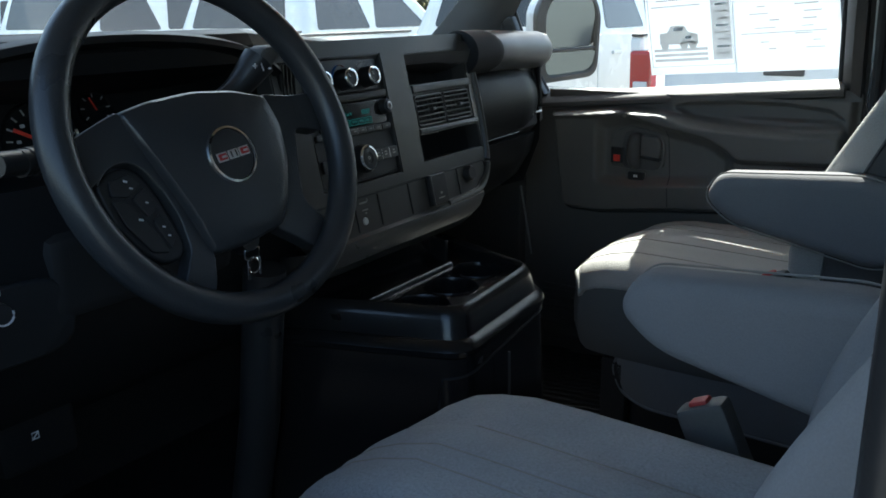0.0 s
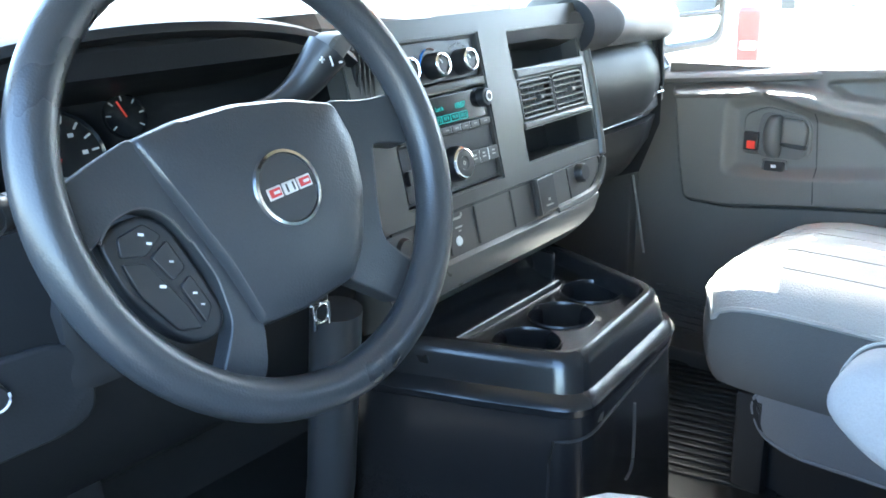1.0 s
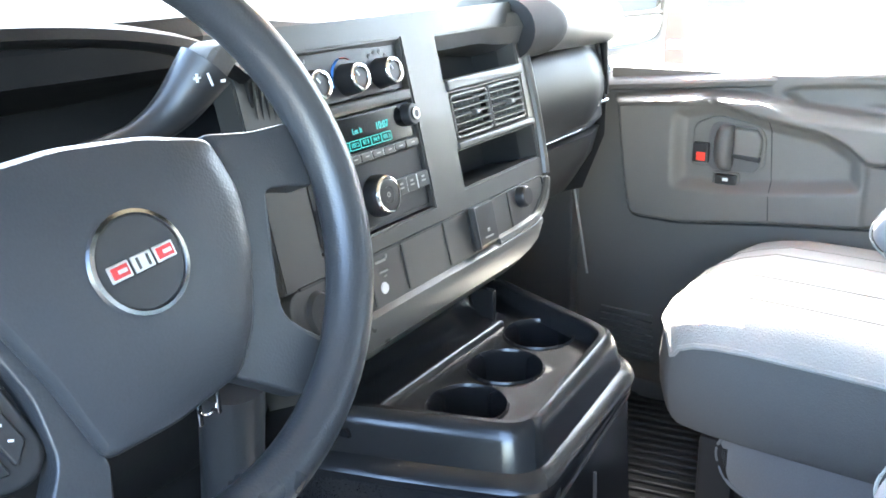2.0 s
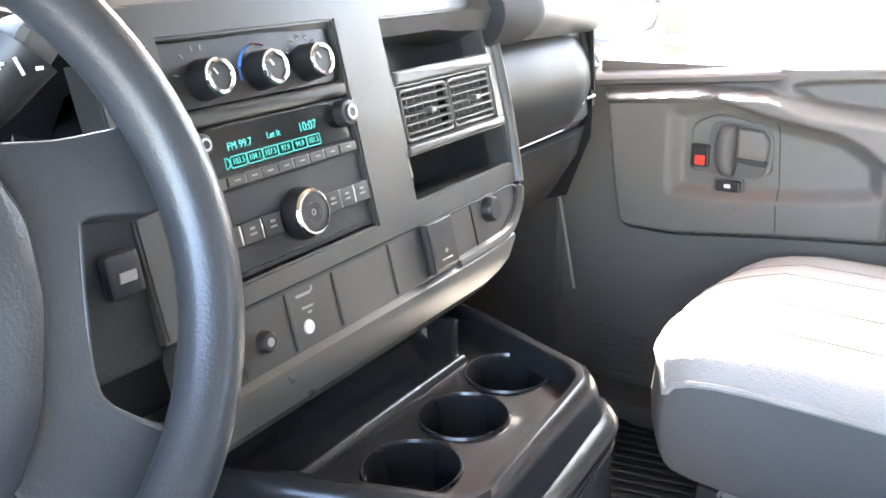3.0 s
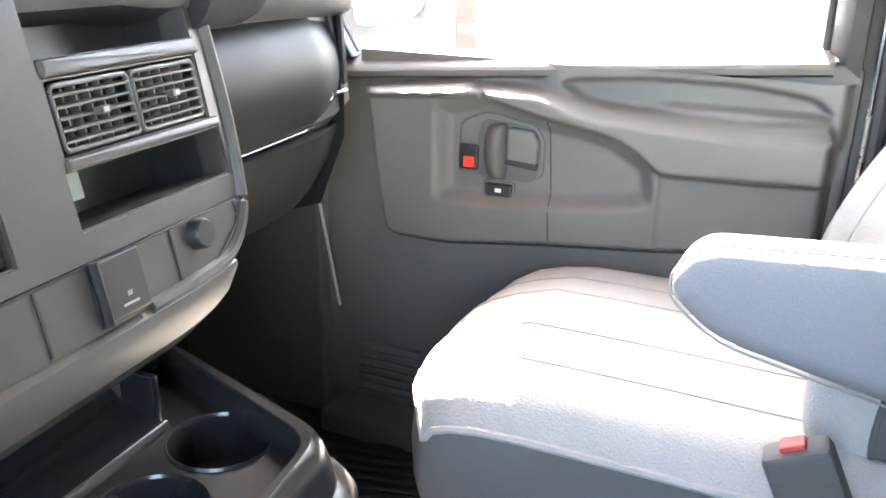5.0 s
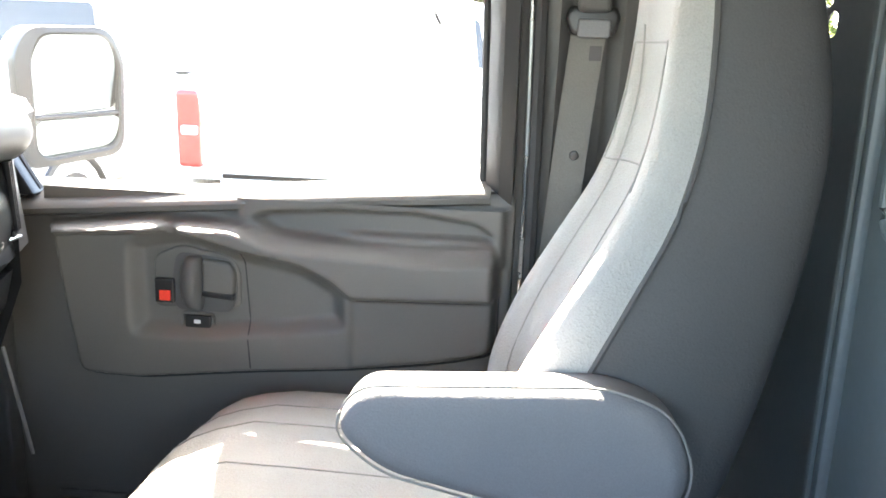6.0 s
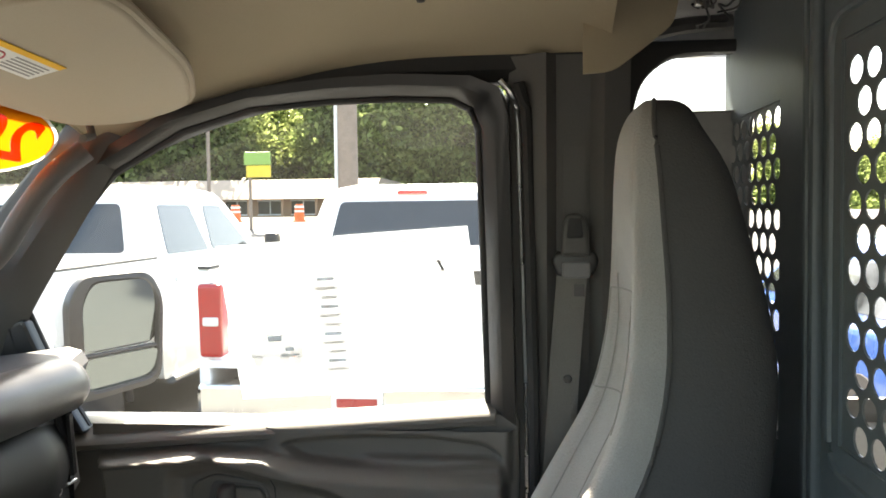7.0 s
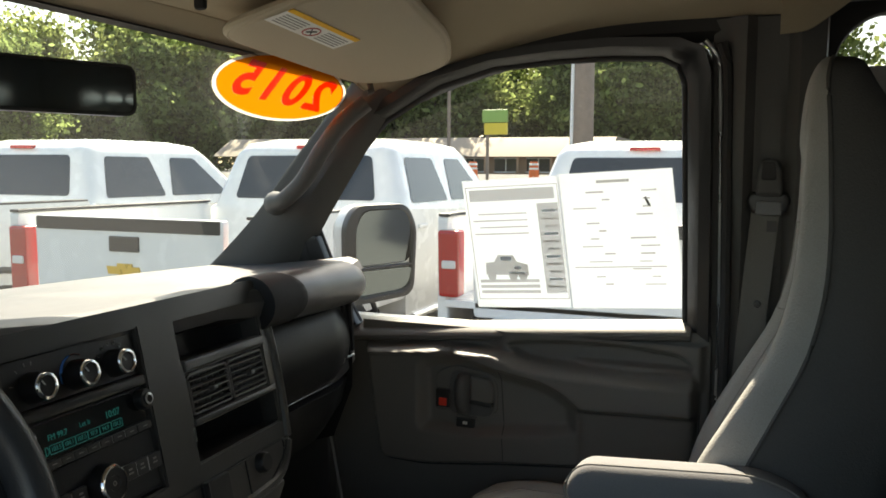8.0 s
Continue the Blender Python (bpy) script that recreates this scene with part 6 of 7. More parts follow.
part("loop_opening", slab(rounded([(0.201, 1.594), (0.226, 1.594), (0.224, 1.624), (0.204, 1.624)], 0.005), 0.004, lambda u, v, w: Vector((0.8145 - 0.17 * (v - 1.56) - w, u, v)), 0.002), M_GASKET, belt, "black loop opening")
part("adjuster", slab(rounded([(0.176, 1.560), (0.184, 1.576), (0.204, 1.570), (0.222, 1.570), (0.240, 1.576), (0.250, 1.560), (0.240, 1.536), (0.186, 1.536)], 0.007), 0.018, lambda u, v, w: Vector((0.838 - w, u, v)), 0.006, 3), M_BLACK, belt, "black belt height adjuster")
part("clip_plate", rbox((0.8165, 0.2115, 1.546), (0.010, 0.042, 0.024), 0.004), M_SKIRT, belt, "pale grey clip plate")
part("belt_tag", rbox((0.8325, 0.206, 1.516), (0.002, 0.016, 0.022), 0.0005), M_PILLAR, belt)
part("stop_button", lathe([(0.0, 0.005), (0.006, 0.004), (0.007, 0.0)], frame_axes((0.8375, 0.224, 1.378), (0, 0, 1), (0, 1, 0)), 12), M_BLACK, belt, "dark stop button")

# ---- overhead things ----
def visor(side, label):
    v = thing("sun_visor", label, "sun visor", (side * 0.5, 0.9, 1.82))
    pts = rounded([(0.345, 0.985), (0.705, 0.935), (0.752, 0.86), (0.735, 0.765), (0.60, 0.715), (0.40, 0.700), (0.345, 0.712), (0.325, 0.80)], 0.05, 5)

    def at(u, y, w):
        z = 1.889 - 0.1375 * (u - 0.3) - 0.20 * (y - 0.72) - 0.010 + w
        return Vector((side * u, y, z))
    bm = slab(pts, -0.018, at, 0.007, 3)
    part("panel", bm, M_VISOR, v)
    part("edge_piping", tube([at(a_, b_, -0.009) for a_, b_ in pts], 0.0065, 8, closed=True), M_VISOR, v)
    part("pivot_arm", tube([(side * 0.745, 0.93, roof_z(0.745, 0.93) - 0.005), (side * 0.735, 0.92, roof_z(0.73, 0.92) - 0.035), (side * 0.70, 0.915, roof_z(0.7, 0.915) - 0.055)], 0.006, 8), M_PILLAR, v)
    part("clip", rbox((side * 0.262, 0.945, roof_z(0.26, 0.945) - 0.012), (0.012, 0.018, 0.022), 0.005), M_MATTE, v, "dark visor clip")
    if side > 0:
        c = Vector((0.42, 0.858, 0))
        U, W = Vector((0.995, -0.105, 0)), Vector((0.105, 0.995, 0))

        def lab(u, w_, h):
            q = c + U * u + W * w_
            return at(q.x, q.y, -0.0185 - h)
        lb_ = part("warning_label", slab([(-0.085, -0.026), (0.085, -0.026), (0.085, 0.026), (-0.085, 0.026)], 0.0008, lab), M_STICKW, v, "white warning label", smooth=False)
        part("label_band", slab([(-0.085, -0.026), (0.085, -0.026), (0.085, -0.016), (-0.085, -0.016)], 0.0012, lab), M_STICKY, lb_, "yellow band", smooth=False)
        for r_ in range(5):
            for s_ in (-1, 1):
                part("label_bar", slab([(s_ * 0.05 - 0.027, -0.009 + 0.0065 * r_), (s_ * 0.05 + 0.027, -0.009 + 0.0065 * r_), (s_ * 0.05 + 0.027, -0.0065 + 0.0065 * r_), (s_ * 0.05 - 0.027, -0.0065 + 0.0065 * r_)], 0.0012, lab), M_GREYINK, lb_, smooth=False)
        part("label_symbol", tube([lab(0.014 * math.cos(k * 0.4), 0.006 + 0.014 * math.sin(k * 0.4), 0.001) for k in range(16)], 0.0012, 6, closed=True), M_REDLOGO, lb_)
        part("label_symbol_cross", join(tube([lab(-0.009, -0.003, 0.001), lab(0.009, 0.015, 0.001)], 0.001, 6), tube([lab(-0.006, 0.012, 0.001), lab(0.006, 0.0, 0.001)], 0.0015, 6)), M_DARKINK, lb_)
    return v


visor(1, "tan sun visor with warning label, folded up")
visor(-1, "tan sun visor folded up on the driver side")
part("headliner_pin", lathe([(0.0, 0.004), (0.005, 0.003), (0.006, 0.0)], frame_axes((0.735, 0.845, roof_z(0.735, 0.845) - 0.001), (1, 0, 0), (0, -1, 0)), 10), M_PILLAR, label="small tan headliner fastener", category="fastener")
for x, y in ((0.60, 0.30), (0.66, 0.42)):
    part("headliner_pin", lathe([(0.0, 0.004), (0.005, 0.003), (0.006, 0.0)], frame_axes((x, y, roof_z(x, y) - 0.001), (1, 0, 0), (0, -1, 0)), 10), M_PILLAR, label="small tan headliner fastener", category="fastener")

mir = thing("rear_view_mirror", "black rear-view mirror hanging from the windshield", "mirror", (0.0, 1.04, 1.75))
mm = frame_axes((-0.020, 0.955, 1.698), (0.93, -0.36, 0), (0.0, 0.006, 1))
part("glass_joint", rbox(mm @ Vector((-0.088, 0, 0.0025)), (0.0025, 0.0015, 0.052), 0, rot=mm.to_3x3().to_4x4()), M_GASKET, mir, smooth=False)
part("housing", slab(rounded([(-0.122, -0.030), (0.122, -0.030), (0.122, 0.030), (-0.122, 0.030)], 0.014), -0.03, lambda u, v, w: mm @ Vector((u, v, w)), 0.010, 3), M_BLACK, mir)
part("mirror_glass", slab(rounded([(-0.117, -0.026), (0.117, -0.026), (0.117, 0.026), (-0.117, 0.026)], 0.011), 0.0015, lambda u, v, w: mm @ Vector((u, v, w + 0.0005))), M_INMIRROR, mir)
part("stem", tube([(-0.020, 0.985, 1.70), (-0.015, 1.03, 1.735), (0.0, shield_y(0, 1.755) - 0.004, 1.755)], 0.009, 8), M_BLACK, mir)

# torn headliner flap and loose wiring above the pillar
part("headliner_flap", slab([(p.x, p.y) for p in smooth_line([(0.205, 1.823, 0), (0.165, 1.828, 0), (0.132, 1.850, 0), (0.104, 1.872, 0), (0.080, 1.895, 0), (0.072, 1.935, 0), (0.072, 1.962, 0)], 4)] + [(0.205, 1.962)], 0.005, lambda u, v, w: Vector((0.745 - w + 0.15 * (0.15 - u), u, v)), 0.002), M_HEAD, label="torn tan headliner flap hanging behind the cab", category="trim flap")
rw = random.Random(11)
for k in range(6):
    y0, z0 = rw.uniform(-0.01, 0.07), rw.uniform(1.90, 1.95)
    pts = [(0.66 + 0.035 * q, y0 + rw.uniform(-0.012, 0.012), z0 + rw.uniform(-0.012, 0.010)) for q in range(6)]
    part("wiring", tube(smooth_line(pts, 6), 0.0016, 6), M_WIRE, label="loose thin black wire above the pillar", category="cable", group="overhead wiring")
for x, y, z in ((0.735, 0.05, 1.915), (0.79, 0.03, 1.925), (0.70, 0.02, 1.935)):
    part("connector", rbox((x, y, z), (0.012, 0.010, 0.010), 0.002), M_SATIN, label="bright wire connector above the pillar", category="connector", group="overhead wiring")
part("trim_cargo_rail", tube(smooth_line([(0.80, 0.17, 1.875), (0.84, 0.06, 1.905), (0.85, -0.02, 1.912)], 6), 0.012, 8), M_DARKGREY, label="grey roof rail behind the pillar", kind="structure", category="trim")

# oval year sticker on the windshield, seen from behind
st = thing("year_sticker", "yellow and orange oval year sticker on the windshield", "sticker", (0.62, 1.05, 1.745))


def shield_at(u, v, w):
    x, z = 0.624 + u, 1.752 - 0.085 * u + v * 0.74
    return Vector((x, shield_y(x, z) - 0.006 - w, z))


def disc(a, b, w, n=40, ca=0.0):
    bm = bmesh.new()
    c = bm.verts.new(shield_at(0, 0, w))
    r = [bm.verts.new(shield_at(a * math.cos(2 * math.pi * k / n), b * math.sin(2 * math.pi * k / n), w)) for k in range(n)]
    for k in range(n):
        bm.faces.new((c, r[k], r[(k + 1) % n]))
    return bm


bm = bmesh.new()
rows_ = [[bm.verts.new(shield_at(a_ * math.cos(math.pi * k / 24), b_ * math.sin(math.pi * k / 24), 0.0)) for k in range(48)] for a_, b_ in ((0.168, 0.071), (0.159, 0.065))]
for k in range(48):
    bm.faces.new((rows_[0][k], rows_[0][(k + 1) % 48], rows_[1][(k + 1) % 48], rows_[1][k]))
part("white_edge", bm, M_OVALW, st, smooth=False)
part("yellow_oval", disc(0.160, 0.066, 0.002), M_OVALY, st, smooth=False)
for k, ch in enumerate("2015"):
    tm = words("digit", ch, 0.098, Matrix.Translation(((k - 1.5) * 0.064, 0, 0)), M_STICKO, st, 0.0003, 1.08, 0.0028)
    for v in tm.data.vertices:
        w_ = v.co + ORIGIN[tm.name]
        v.co = shield_at(-w_.x, w_.y, 0.004 + w_.z) - ORIGIN[tm.name]

# printed sheets taped inside the door glass
ws_ = thing("window_sheet", "printed white buyer sheets taped to the door glass", "paper sheet", (0.88, 0.57, 1.47))


def on_glass(u, v, w):
    """A place on the sheets, which hang a little askew against the door glass."""
    y, z = u + 0.094 * (v - 1.46), v - 0.065 * (u - 0.57)
    return Vector((side_x(z) - 0.001 - w, y, z))


def ink(y0, y1, z0, z1, m, par, w=0.0015, name="print_bar"):
    return part(name, slab([(y0, z0), (y1, z0), (y1, z1), (y0, z1)], 0.0003, lambda u, v, w2: on_glass(u, v, w + w2)), m, par, smooth=False)


left = part("sheet", slab([(0.570, 1.343), (0.764, 1.343), (0.764, 1.597), (0.570, 1.597)], 0.0006, on_glass), M_PAPER, ws_, smooth=False)
right = part("sheet", slab([(0.358, 1.342), (0.572, 1.342), (0.572, 1.600), (0.362, 1.600)], 0.0006, lambda u, v, w: on_glass(u, v, w + 0.001)), M_PAPER, ws_, smooth=False)
ink(0.582, 0.752, 1.556, 1.578, M_PRINT, left)
ink(0.577, 0.618, 1.372, 1.548, M_PRINT, left)
for i in range(11):
    ink(0.582, 0.613 - 0.004 * (i % 3), 1.383 + 0.0148 * i, 1.3875 + 0.0148 * i, M_PAPER if i % 3 == 1 else M_PRINTDARK, left, 0.0022)
for i in range(3):
    ink(0.630, 0.752, 1.372 + 0.011 * i, 1.378 + 0.011 * i, M_PRINT, left)
for i in range(4):
    ink(0.640, 0.750 - 0.012 * (i % 2), 1.490 + 0.013 * i, 1.4925 + 0.013 * i, M_PRINT, left)
for a, b, c, d in ((0.574, 0.759, 1.360, 1.3615), (0.574, 0.5755, 1.360, 1.584), (0.7575, 0.759, 1.360, 1.584), (0.574, 0.759, 1.5825, 1.584)):
    ink(a, b, c, d, M_PRINT, left, name="print_border")
tr = [(0.650 + (a - 0.640) * 0.78, 1.408 + (b - 1.405) * 0.78) for a, b in ((0.640, 1.405), (0.640, 1.432), (0.668, 1.440), (0.676, 1.456), (0.715, 1.458), (0.728, 1.440), (0.750, 1.438), (0.752, 1.408))]
part("printed_truck", slab(tr, 0.0003, lambda u, v, w: on_glass(u, v, w + 0.0015)), M_PRINTDARK, left, "printed picture of a dark pickup", smooth=False)
for y_ in (0.662, 0.682, 0.726):
    part("printed_wheel", slab([(y_ + 0.009 * math.cos(k * 0.785), 1.407 + 0.010 * math.sin(k * 0.785)) for k in range(8)], 0.0003, lambda u, v, w: on_glass(u, v, w + 0.0018)), M_PRINTDARK, left, smooth=False)
ink(0.682, 0.704, 1.438, 1.446, M_PAPER, left, 0.0022)
ink(0.664, 0.678, 1.420, 1.426, M_PAPER, left, 0.0022)
ink(0.656, 0.690, 1.4125, 1.4145, M_PAPER, left, 0.0022)
rp = random.Random(7)
ink(0.440, 0.500, 1.580, 1.585, M_PRINTDARK, right, 0.0026)
for i in range(13):
    z_ = 1.388 + 0.0145 * i
    for y0_ in (0.385, 0.475):
        if rp.random() < 0.72:
            a_, n_ = y0_ + rp.uniform(0, 0.03), rp.uniform(0.012, 0.05)
            ink(a_, a_ + n_, z_, z_ + rp.uniform(0.0014, 0.0032), M_PRINT, right, 0.0026)
ink(0.386, 0.556, 1.421, 1.4228, M_PRINT, right, 0.0026)
part("pen_mark", slab([(0.405, 1.535), (0.412, 1.552), (0.416, 1.550), (0.409, 1.533)], 0.0003, lambda u, v, w: on_glass(u, v, w + 0.0026)), M_DARKINK, right, smooth=False)

# ---- outside mirror ----
om = thing("side_mirror", "black-framed outside mirror with lower wide-angle glass", "mirror", (1.08, 1.07, 1.33))
om_m = frame_axes((1.075, 1.062, 1.418), (0.85, -0.53, 0), (0, 0, 1)) @ Matrix.Scale(0.88, 4)


def om_at(u, v, w):
    return om_m @ Vector((u, v, w))


pts = rounded([(-0.112, -0.148), (0.100, -0.130), (0.110, 0.06), (0.078, 0.124), (-0.084, 0.120), (-0.116, 0.07)], 0.04, 6)
pin = rounded([(-0.082, -0.128), (0.088, -0.112), (0.095, 0.056), (0.067, 0.108), (-0.062, 0.105), (-0.084, 0.060)], 0.034, 6)
part("housing", slab(pts, 0.07, lambda u, v, w: om_at(u, v, -w - 0.012), 0.025, 3), M_VANPAINT, om, "white housing back")
rings = [[om_at(u * k, v * k, w) for u, v in pts] for k, w in ((1.0, -0.020), (1.005, -0.006), (0.99, 0.004))]
rings += [[om_at(u * k, v * k, w) for u, v in pin] for k, w in ((1.04, 0.007), (1.0, 0.004), (0.99, -0.008))]
part("bezel", loft(rings, True, False), M_BLACK, om, "textured black mirror bezel")
part("upper_glass", slab(rounded([(-0.083, -0.044), (0.096, -0.038), (0.096, 0.055), (0.068, 0.108), (-0.063, 0.105), (-0.085, 0.06)], 0.03, 5), 0.002, lambda u, v, w: om_at(u, v, w - 0.004 - 0.03 * u + 0.12 * (v - 0.02))), M_MIRROR, om)
part("lower_glass", slab(rounded([(-0.083, -0.128), (0.088, -0.112), (0.094, -0.050), (-0.083, -0.056)], 0.02, 5), 0.002, lambda u, v, w: om_at(u, v, w - 0.004 + 0.14 * (v + 0.10))), M_MIRROR, om)
part("glass_divider", tube([om_at(-0.083, -0.050, -0.002), om_at(0.096, -0.044, -0.002)], 0.0045, 8), M_BLACK, om)
part("arm", tube([om_at(-0.09, -0.04, -0.03), (0.96, 1.12, 1.37), (0.90, 1.12, 1.36)], 0.022, 10), M_BLACK, om)

# ---- outside: parked pickups ----
def pickup(paint, label, crew=True):
    """A pickup with its tail at the origin, facing +x; wheels on z = 0."""
    t = thing("pickup_truck", label, "pickup truck", group="parked pickups")
    W = 1.0
    xc, xh = 2.15, 2.15 + (2.45 if crew else 1.75)
    # bed box
    part("bed", join(slab(rounded([(0.02, 0.62), (2.1, 0.62), (2.1, 1.38), (0.02, 1.38)], 0.03), 0.07, lambda u, v, w: Vector((u, W - w, v)), 0.02), slab(rounded([(0.02, 0.62), (2.1, 0.62), (2.1, 1.38), (0.02, 1.38)], 0.03), 0.07, lambda u, v, w: Vector((u, -W + w, v)), 0.02), rbox((1.05, 0, 0.80), (2.1, 1.9, 0.05), 0.01)), paint, t)
    for s in (-1, 1):
        part("bed_rail", rbox((1.05, s * (W - 0.045), 1.388), (2.08, 0.085, 0.022), 0.008), M_BLACK, t, "black bed rail cap")
    tg = part("tailgate", slab(rounded([(-0.74, 0.72), (0.74, 0.72), (0.76, 1.37), (-0.76, 1.37)], 0.03), 0.05, lambda u, v, w: Vector((0.05 - w, u, v)), 0.015), paint, t)
    part("tailgate_cap", rbox((0.0, 0, 1.322), (0.018, 1.47, 0.085), 0.006), M_BLACK, tg, "black moulded tailgate top strip")
    part("tailgate_handle", rbox((-0.006, 0, 1.20), (0.02, 0.24, 0.10), 0.01), M_BLACK, tg, "black handle")
    part("emblem", slab([(-0.13, -0.025), (-0.045, -0.025), (-0.045, -0.045), (0.045, -0.045), (0.045, -0.025), (0.13, -0.025), (0.145, 0.025), (0.06, 0.025), (0.06, 0.045), (-0.06, 0.045), (-0.06, 0.025), (-0.115, 0.025)], 0.01, lambda u, v, w: Vector((-0.001 - w, u, 1.03 + v))), M_BOWTIE, tg, "gold emblem shape", smooth=False)
    for s in (-1, 1):
        lamp = part("tail_lamp", slab(rounded([(0.0, 0.84), (0.15, 0.84), (0.16, 1.29), (0.0, 1.29)], 0.03), 0.10, lambda u, v, w: Vector((0.09 - w * 0.95, s * (W - 0.16 + u), v)), 0.02), M_TAIL, t, "red tail lamp")
        part("reverse_lens", rbox((-0.006, s * (W - 0.085), 1.06), (0.02, 0.10, 0.055), 0.01), M_LAMPCLEAR, lamp)
    part("bumper", join(slab(rounded([(-0.98, 0.50), (0.98, 0.50), (0.98, 0.70), (-0.98, 0.70)], 0.04), 0.16, lambda u, v, w: Vector((0.06 - w, u, v)), 0.03), rbox((-0.06, 0, 0.715), (0.16, 1.2, 0.02), 0.005)), M_CHROME, t, "chrome rear bumper")
    part("number_plate", rbox((-0.110, 0, 0.60), (0.012, 0.31, 0.15), 0.004), M_STICKW, t, "white plate")
    part("plate_bars", join(rbox((-0.118, 0, 0.60), (0.004, 0.24, 0.05), 0)), M_REDLOGO, t, smooth=False)
    # cab lower body and hood
    part("lower_body", slab(rounded([(xc, 0.45), (xh + 1.35, 0.45), (xh + 1.38, 0.95), (xh + 1.25, 1.13), (xh + 0.1, 1.26), (xc, 1.36)], 0.06), 1.98, lambda u, v, w: Vector((u, w - 0.99, v)), 0.05), paint, t)
    # greenhouse
    rings = []
    for z, x0, x1, w in ((1.30, xc, xh + 0.15, 0.97), (1.36, xc, xh + 0.05, 0.96), (1.82, xc + 0.13, xh - 0.50, 0.80), (1.91, xc + 0.22, xh - 0.62, 0.74), (1.955, xc + 0.45, xh - 0.85, 0.60)):
        q = rounded([(x0, -w), (x1, -w), (x1, w), (x0, w)], 0.14, 5)
        rings.append([Vector((u, v, z)) for u, v in q])
    part("cab", loft(rings), paint, t)

    def slope(z):
        k = (z - 1.36) / 0.46
        return xc + 0.13 * k, 0.96 - 0.16 * k
    part("rear_window", slab(rounded([(-0.70, 1.42), (0.70, 1.42), (0.62, 1.80), (-0.62, 1.80)], 0.05), 0.004, lambda u, v, w: Vector((slope(v)[0] - 0.004 - w, u, v)), 0.0), M_TRUCKGLASS, t, "dark tinted rear window")
    part("brake_lamp", join(rbox((xc + 0.16, 0, 1.875), (0.08, 0.26, 0.035), 0.01)), M_TAIL, t, "red high brake lamp")
    doors = [(xc + 0.22, xc + 1.05, 0.10), (xc + 1.15, xc + 2.10, 0.45)] if crew else [(xc + 0.45, xc + 1.45, 0.45)]
    for s in (-1, 1):
        for a_, b_, lean in doors:
            part("side_window", slab(rounded([(a_, 1.40), (b_, 1.40), (b_ - lean, 1.79), (a_ + 0.12, 1.79)], 0.04), 0.004, lambda u, v, w: Vector((u, s * (slope(v)[1] + 0.002 + w), v)), 0.0), M_TRUCKGLASS, t, "dark side window")
            part("door_handle", rbox((a_ + 0.12, s * 1.0, 1.20), (0.18, 0.03, 0.035), 0.01), paint, t)
        part("mirror", rbox((xh - 0.1, s * 1.12, 1.42), (0.10, 0.16, 0.19), 0.04), M_BLACK, t)
        part("running_board", tube([(xc + 0.1, s * 1.0, 0.44), (xh - 0.2, s * 1.0, 0.44)], 0.04, 10), M_CHROME, t, "chrome running board")
        for wx in (1.15, xh + 0.55):
            wh = part("wheel", lathe([(0.20, -0.12), (0.33, -0.13), (0.385, -0.10), (0.39, 0.0), (0.385, 0.10), (0.33, 0.13), (0.20, 0.12)], frame_axes((wx, s * 0.88, 0.39), (1, 0, 0), (0, 0, 1)), 28), M_TYRE, t)
            part("rim", lathe([(0.0, 0.09), (0.06, 0.10), (0.16, 0.07), (0.215, 0.11), (0.22, 0.0)], frame_axes((wx, s * 0.88, 0.39), (-s, 0, 0), (0, 0, 1)), 20), M_SATIN, wh)
            part("arch", tube([(wx + 0.44 * math.cos(a_), s * 0.995, 0.42 + 0.44 * math.sin(a_)) for a_ in [math.pi * k / 12 for k in range(13)]], 0.03, 8), M_BLACK, t)
    part("windscreen", slab(rounded([(-0.78, 1.36), (0.78, 1.36), (0.66, 1.80), (-0.66, 1.80)], 0.05), 0.004, lambda u, v, w: Vector((xh + 0.06 - 0.55 * (v - 1.36) / 0.46 + w, u, v)), 0.0), M_TRUCKGLASS, t)
    part("underbody", rbox((2.6, 0, 0.46), (5.0, 1.5, 0.12), 0.03), M_MATTE, t)
    return t


TRUCKS = [(4.45, 1.30, 0.0), (3.50, 4.06, 0.0), (3.05, 6.95, 0.5), (2.5, 9.8, -0.5), (2.0, 12.7, 0.0)]
t0 = pickup(M_WHITECAR, "white crew-cab pickup parked tail-first beside the van")
t0.matrix_basis = pose(TRUCKS[0][0], TRUCKS[0][1], GROUND)
for x, y, r in TRUCKS[1:]:
    copy_thing(t0, pose(x, y, GROUND, 0, 0, r))


